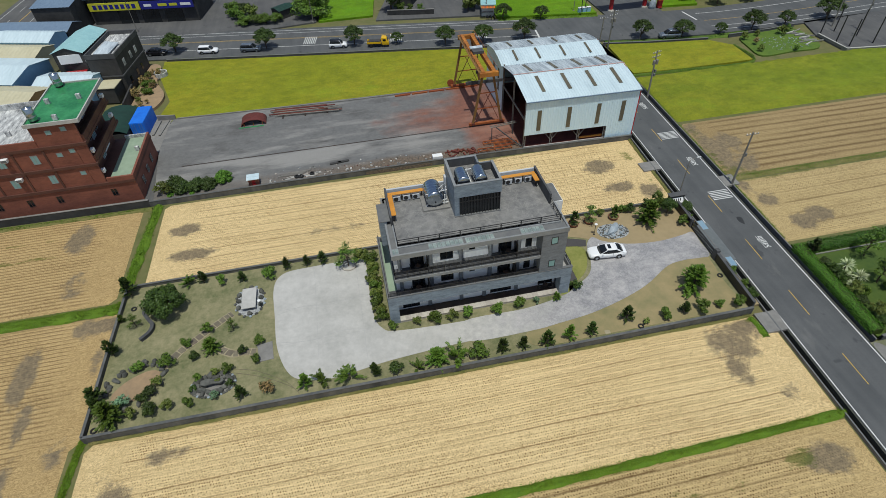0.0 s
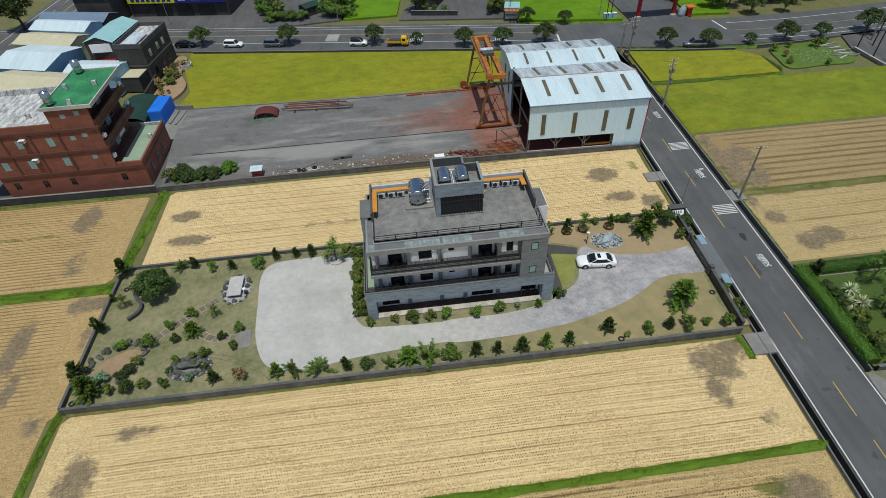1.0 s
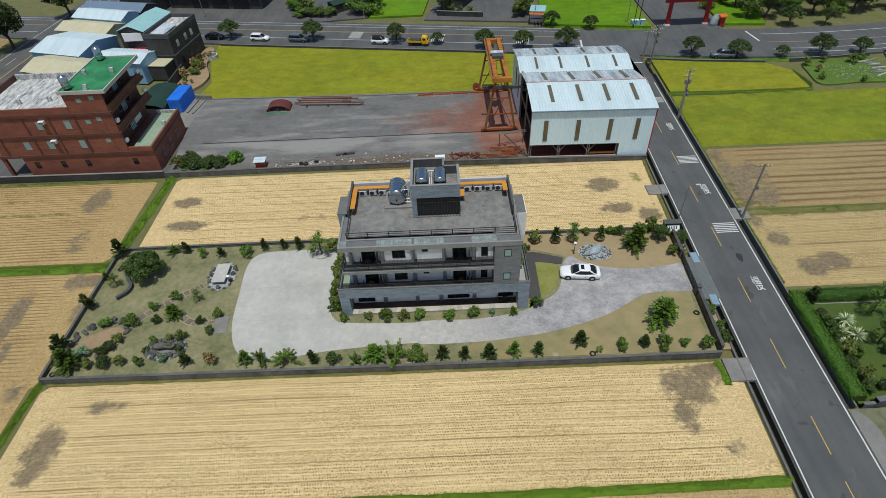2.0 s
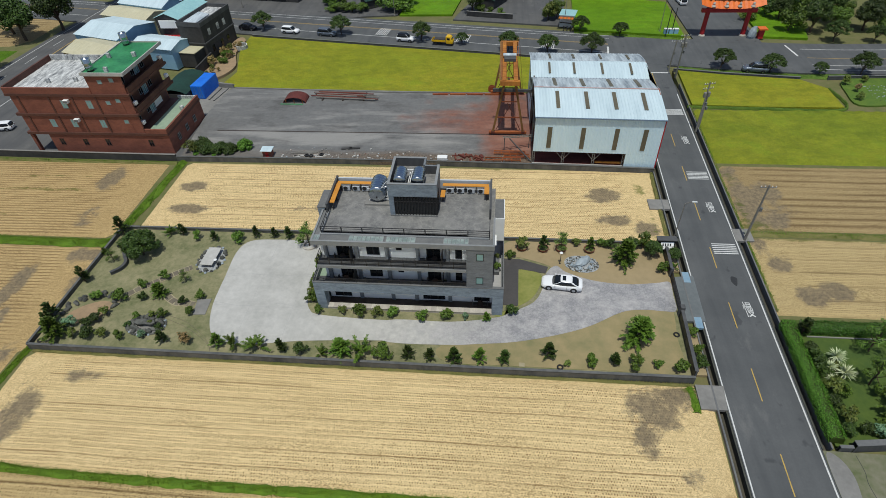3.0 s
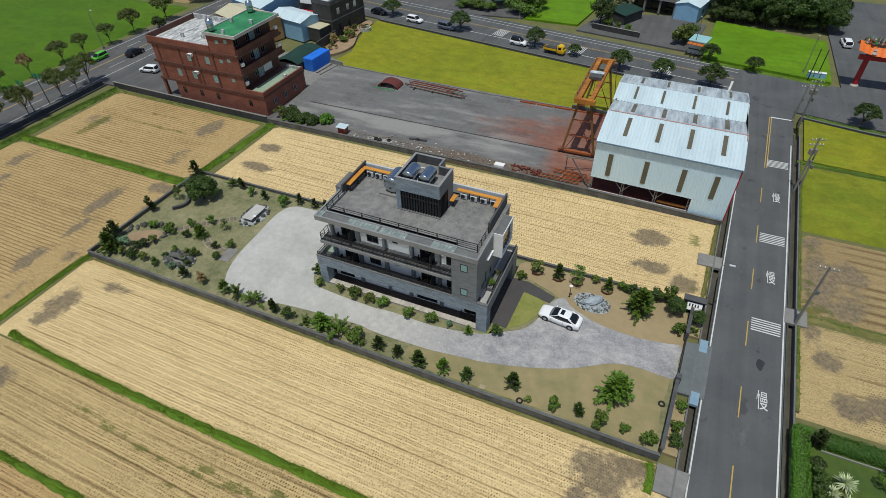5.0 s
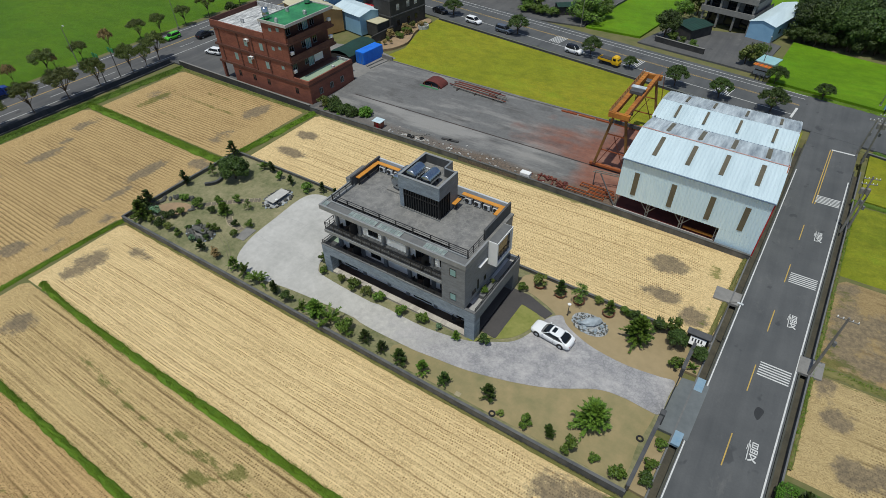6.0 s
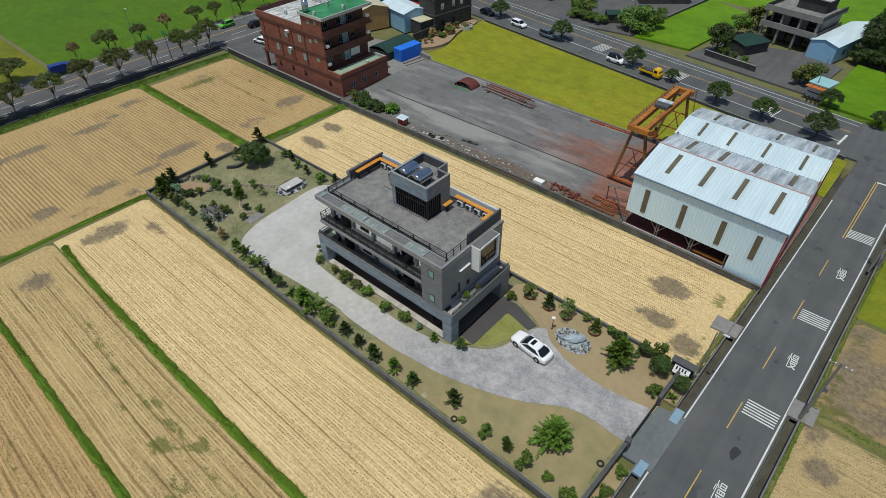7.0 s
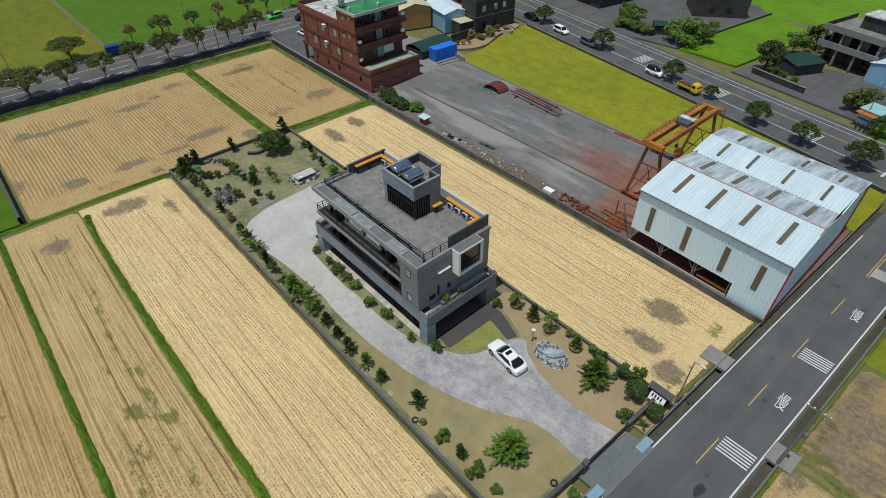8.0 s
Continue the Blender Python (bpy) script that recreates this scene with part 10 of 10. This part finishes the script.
bd = part("sign_board", box(B(), -12.6, -0.3, -0.75, -0.5, 3.5, 5.3, SM), "sign_yellow", shop, "yellow sign board with dark bars")
for k in range(8):
    part("letter_bar", box(B(), -11.6 + k * 1.35, -10.7 + k * 1.35, -0.79, -0.75, 3.9, 4.9, SM), "paint_navy", bd)
bd = part("sign_board", box(B(), -0.1, 12.8, -0.75, -0.5, 3.5, 5.3, SM), "paint_navy", shop, "blue sign board with pale bars")
for x0, x1, c in ((0.8, 2.6, "render_white"), (4.2, 6.4, "sign_yellow"), (7.0, 8.9, "sign_yellow"), (9.7, 12.2, "render_white")):
    part("letter_bar", box(B(), x0, x1, -0.79, -0.75, 4.1, 4.7, SM), c, bd)
solo("forecourt", prism(B(), [(-62, 155.2), (-30, 149.8), (-24, 150), (-24, 175), (-60, 176)], -0.3, 0.04), "asphalt_old", "grey asphalt forecourt before the shops", "pavement", "structure")
shed("grey_annex", "dark grey corner building beside the shops", -63.8, 163.5, 9.0, 10.0, 6.6, -10, "sheet_steelblue", "wall_old", 0.6, ((2.0, 1.2, 1.2, -1),))
# three-storey house beyond the main road
villa = thing("concrete_house", "unfinished-looking grey three-storey concrete house with deep balconies", "house", (25, 168, 0))
VM = Matrix.Translation((25.0, 167.0, 0)) @ Matrix.Rotation(radians(-12), 4, "Z")
part("storey", box(B(), -5.5, 5.5, 0.5, 9, 0, 3.3, VM), "wall_old", villa)
part("storey", box(B(), -5.5, 5.5, 0.5, 9, 3.3, 6.6, VM), "concrete_dark", villa)
for z in (3.2, 6.5):
    part("balcony_slab", box(B(), -6.2, 6.2, -2.6, 9.2, z, z + 0.35, VM), "concrete_dark", villa)
    part("balcony_wall", box(B(), -6.2, 6.2, -2.6, -2.35, z + 0.35, z + 1.2, VM), "concrete_dark", villa, "grey balcony parapet")
    for s in (-1, 1):
        part("balcony_wall", box(B(), s * 6.1 - 0.12, s * 6.1 + 0.12, -2.35, 9.0, z + 0.35, z + 1.2, VM), "wall_old", villa)
for x in (-5.6, -1.9, 1.9, 5.6):
    part("column", box(B(), x - 0.22, x + 0.22, -2.3, -1.9, 0, 6.5, VM), "concrete_dark", villa)
for z in (0.2, 3.6):
    for x in (-3.8, 0.0, 3.8):
        part("window", box(B(), x - 1.2, x + 1.2, 0.44, 0.5, z, z + 2.4, VM), "glass_dark", villa)
part("roof_room", box(B(), -2.0, 4.2, 3.0, 8.0, 6.85, 9.4, VM), "wall_old", villa)
part("roof_room_top", box(B(), -2.3, 4.5, 2.7, 8.3, 9.4, 9.6, VM), "plaster_stained", villa)
part("roof_deck", box(B(), -5.9, 5.9, -2.3, 9.0, 6.85, 6.88, VM), "roof_deck", villa)
shed("carport", "low olive metal carport", 19.0, 157.5, 5.5, 7.0, 2.3, -28, "tarp_green", "wall_old", 0.3, ridge="y")
shed("long_shed", "white roofed pale blue long shed", 35.0, 170.0, 5.5, 18.0, 3.6, -14, "sheet_white", "sheet_blue", 0.7, ((-5, 1.0, 1.0, -1), (0, 1.0, 1.0, -1)), ridge="y")
solo("house_yard", prism(B(), [(10.0, 146.6), (36.0, 142.2), (38.0, 160), (30, 164), (14, 160), (11.5, 152)], -0.3, 0.05), "asphalt_old", "grey concrete yard before the house", "pavement", "structure")
wall_run("wall_house", "weathered brown front wall of the house yard", [(13.2, 149.0), (18, 147.9), (24.5, 146.6)], 0.3, -0.2, 1.2, "wall_old", "concrete_dark")
kiosk = thing("kiosk", "small roadside kiosk with an orange striped awning", "kiosk", (37.2, 143.0, 0))
KM = Matrix.Translation((37.2, 143.0, 0)) @ Matrix.Rotation(radians(-14), 4, "Z")
part("wall", box(B(), -1.5, 1.5, -1.6, 2.0, 0, 2.6, KM), "render_grey", kiosk)
part("roof", box(B(), -1.8, 1.9, -1.8, 2.3, 2.6, 2.75, KM), "sheet_cyan", kiosk)
for k in range(8):
    part("awning_slat", box(B(), -1.7 + k * 0.43, -1.32 + k * 0.43, -3.0, -1.75, 2.3, 2.36, KM), "paint_orange" if k % 2 else "rust_gold", kiosk)
part("counter", box(B(), -1.4, 1.3, -1.7, -1.6, 0.9, 1.1, KM), "wood_dark", kiosk)
for k in range(3):
    x, y = 36.2 + k * 0.75, 139.6 - k * 0.15
    sc = thing("scooter", "parked dark motor scooter", "scooter", (x, y, 0.03), "parked scooters")
    part("frame", box(B(), x - 0.14, x + 0.14, y - 0.6, y + 0.5, 0.35, 0.7, bevel=0.05), "car_black", sc)
    part("seat", box(B(), x - 0.13, x + 0.13, y - 0.1, y + 0.6, 0.72, 0.82, bevel=0.03), "rubber", sc)
    part("handlebar", rod(B(), (x - 0.3, y - 0.5, 1.05), (x + 0.3, y - 0.5, 1.05), 0.025, n=6), "dark_metal", sc)
    part("steering_stem", rod(B(), (x, y - 0.5, 0.6), (x, y - 0.45, 1.05), 0.04, n=6), "car_silver", sc)
    for dy in (-0.62, 0.55):
        part("wheel", rod(B(), (x - 0.05, y + dy, 0.24), (x + 0.05, y + dy, 0.24), 0.24, n=14), "rubber", sc)
shed("grey_house", "grey house with a pale blue lean-to beyond the paddies", -11.0, 180.0, 13, 10, 6.5, 38, "sheet_steelblue", "wall_old", 0.8, ((-2, 1.4, 1.3, -1), (2, 1.4, 1.3, -1)), category="house")
# temple gate
tg = thing("temple_gate", "orange-roofed temple gate on red columns", "gate", (70.5, 136.2, 0))
for x in (66.2, 74.9):
    col = part("column", rod(B(), (x, 136.2, 0.2), (x, 136.2, 6.0), 0.5, 0.46, 16), "paint_red", tg, "tall red column")
    part("column_base", lathe(B(), [(0.75, 0), (0.75, 0.15), (0.6, 0.35), (0.5, 0.4)], (x, 136.2, 0.0), 16), "stone_pale", col)
part("lintel", box(B(), 64.8, 76.3, 135.8, 136.6, 5.1, 5.9, bevel=0.03), "paint_red", tg)
for s in (-1, 1):
    verts, faces = [], []
    n = 26
    for i in range(n + 1):
        x = 63.9 + 13.2 * i / n
        lift = 0.9 * abs(2 * i / n - 1) ** 3
        for y, z in ((0.0, 7.6), (s * 0.9, 7.0), (s * 1.9, 6.35)):
            verts.append((x, 136.2 + y, z + lift + (0.06 if i % 2 else 0)))
    for i in range(n):
        for j in range(2):
            a = i * 3 + j
            faces.append((a, a + 1, a + 4, a + 3) if s < 0 else (a, a + 3, a + 4, a + 1))
    raw("roof", verts, faces, "paint_orange", tg)
part("ridge", beam(B(), (64.4, 136.2, 7.9), (76.6, 136.2, 7.9), 0.5, 0.6), "rock", tg)
for k in range(60):
    rr = random.Random(k + 77)
    x = 64.6 + k * 0.196
    part("ridge_ornament", lathe(B(), [(0.1, 0), (0.3 * rr.uniform(0.6, 1.2), 0.25), (0.14, 0.5), (0.22 * rr.uniform(0.6, 1.3), 0.75), (0.04, 1.15 * rr.uniform(0.8, 1.3))], (x, 136.2 + rr.uniform(-0.5, 0.5), 7.9), 7), ("rock", "leaf_brown", "stone_pale", "roof_green", "rust", "rock_pale")[k % 6], tg)
for x in (66.5, 69.2, 71.9, 74.6):
    part("roof_ornament", lathe(B(), [(0.4, 0), (0.5, 0.2), (0.2, 0.6), (0.3, 0.8), (0.05, 1.1)], (x, 134.7, 6.6), 9), "stone_pale", tg)
boulder("stone_carving", "pale carved stone mass beside the temple gate", (76.4, 134.9, 0.5), (1.0, 0.7, 2.0), 5, "rock_pale")
shrine = thing("small_shrine", "small red shrine with an orange roof", "shrine", (78.1, 134.8, 0))
part("shrine_wall", box(B(), 77.6, 78.6, 134.3, 135.3, 0, 2.0, bevel=0.02), "paint_red", shrine)
part("shrine_roof", prism(B(), [(77.2, 133.9), (79.0, 133.9), (79.0, 135.7), (77.2, 135.7)], 2.0, 2.25), "paint_orange", shrine)
solo("temple_road", prism(B(), [(64.0, 132.8), (77.8, 131.9), (78.5, 190), (63.6, 190)], -0.3, 0.03), "asphalt", "dark asphalt forecourt through the temple gate", "road", "structure")
for k in range(3):
    x = 58.6 + k * 1.1
    bin_ = thing("utility_cabinet", "pale blue roadside utility cabinet", "cabinet", (x, 137.0, 0), "utility cabinets")
    part("body", box(B(), x - 0.45, x + 0.45, 136.7, 137.4, 0.0, 1.2, bevel=0.03), "sheet_blue", bin_)
    part("lid", box(B(), x - 0.48, x + 0.48, 136.66, 137.44, 1.2, 1.28), "render_white", bin_)
for x, y, h in ((58.3, 135.6, 6.2), (59.8, 136.8, 5.8)):
    solo("steel_post", rod(B(), (x, y, -0.1), (x + 0.1, y + 0.2, h), 0.10, 0.08, 8), "dark_metal", "tall dark post at the edge of the paddy", "post", group="paddy posts")
# crossings on the main road
def zebra(cx, cy, turn, n, length):
    m = Matrix.Translation((cx, cy, 0)) @ Matrix.Rotation(radians(turn), 4, "Z")
    for k in range(n):
        solo("crossing_bar", box(B(), k * 0.42 - n * 0.21, k * 0.42 - n * 0.21 + 0.17, -length / 2, length / 2, 0.021, 0.030, m), "line_white", "white painted bar on the main road", "road marking", "structure", group="main road bars")


zebra(-5.9, 138.7, -10, 7, 4.0)
zebra(13.4, 134.9, -10, 7, 4.0)
zebra(32.3, 130.7, -10, 7, 3.8)
marking("stop_line", [(44.5, 125.6), (45.0, 130.0)], 0, 0.4, 0.03, "line_white", None, "white stop line on the main road")
marking("stop_line", [(82.6, 125.2), (82.0, 130.8)], 0, 0.4, 0.03, "line_white", None, "white stop line on the main road")
# plot with rubble and racks at the far right
for k in range(150):
    rr = random.Random(k + 900)
    x, y = 89 + rr.random() * 8, 105.6 + rr.random() * 6.5
    r = rr.uniform(0.05, 0.14)
    boulder("rubble_piece", "pale broken stone in the overgrown plot", (x, y, 0.03), (r, r * 0.8, r * 0.6), k, "rock_pale" if k % 3 else "rock", "plot rubble")
solo("rubble_plot", prism(B(), smoothed([(85.2, 104.4), (92, 104.6), (98.6, 104.8), (100.4, 109), (100.0, 114.6), (93, 115.6), (86.5, 114.2), (85.0, 109)], 4), -0.3, 0.0), "grass_deep", "weedy rubble plot beside the paddies", "ground", "structure")
for x, y, kind, r in ((86.2, 112.5, "olive", 1.8), (87.0, 109.5, "brown", 1.6), (86.0, 106.5, "olive", 1.5), (95.5, 112.8, "olive", 2.2), (98, 114, "round_bush", 1.6), (90, 113.5, "olive", 1.4), (93, 104.9, "round_bush", 1.3)):
    plant(kind, x, y, -0.02, r)
for k in range(14):
    rr = random.Random(k + 55)
    m = Matrix.Translation((97.5 + rr.random() * 3.0, 107 + k * 0.5, -0.01)) @ Matrix.Rotation(rr.uniform(-0.5, 0.5), 4, "Z")
    solo("concrete_post", box(B(), -1.3, 1.3, -0.12, 0.12, 0.0, 0.2, m), "concrete_dark" if k % 3 else "concrete", "stacked weathered concrete post", "concrete post", group="concrete posts")
solo("paved_lot", prism(B(), [(102.4, 101.9), (150, 97), (150, 119), (112, 118), (104.6, 117.7), (102.0, 110.1)], -0.3, 0.02), "asphalt_old", "dark paved lot behind a pale kerb wall", "pavement", "structure")
wall_run("wall_lot", "pale kerb wall round the paved lot", [(102.2, 110.1), (102.5, 101.9), (112, 100.6), (150, 96.6)], 0.3, -0.3, 0.5, "concrete_dark", "concrete")
for x, y in ((103.6, 110.9), (103.5, 106.1), (104.6, 103.6), (109.9, 107.8), (110.2, 103.6), (107.0, 111.0)):
    solo("steel_post", rod(B(), (x, y, 0.0), (x, y, 5.6), 0.13, 0.11, 8), "dark_metal", "tall dark steel post on the paved lot", "post", group="lot posts")
for x, y in ((108.5, 113.5), (112.5, 110.0)):
    power_pole(x, y, 9.5, (0.3, 0.2), 1)

solo("back_yard", prism(B(), [(-29, 150.6), (-16, 148.4), (-4.3, 149.8), (-2.6, 168), (0.0, 187.0), (-8, 196), (-26, 192)], -0.3, 0.05), "asphalt_old", "grey paved yard before the far house", "pavement", "structure")
shed("garden_shed", "low dark green roofed shed beside the far trees", -12.0, 156.0, 4.5, 3.2, 2.2, 38, "tarp_green", "wall_old", 0.4)
wall_run("wall_far_paddy", "low dark wall between far yard and paddy", [(-3.9, 150.5), (-2.3, 168), (0.3, 187.5)], 0.25, -0.3, 0.7, "wall_dark", "coping")
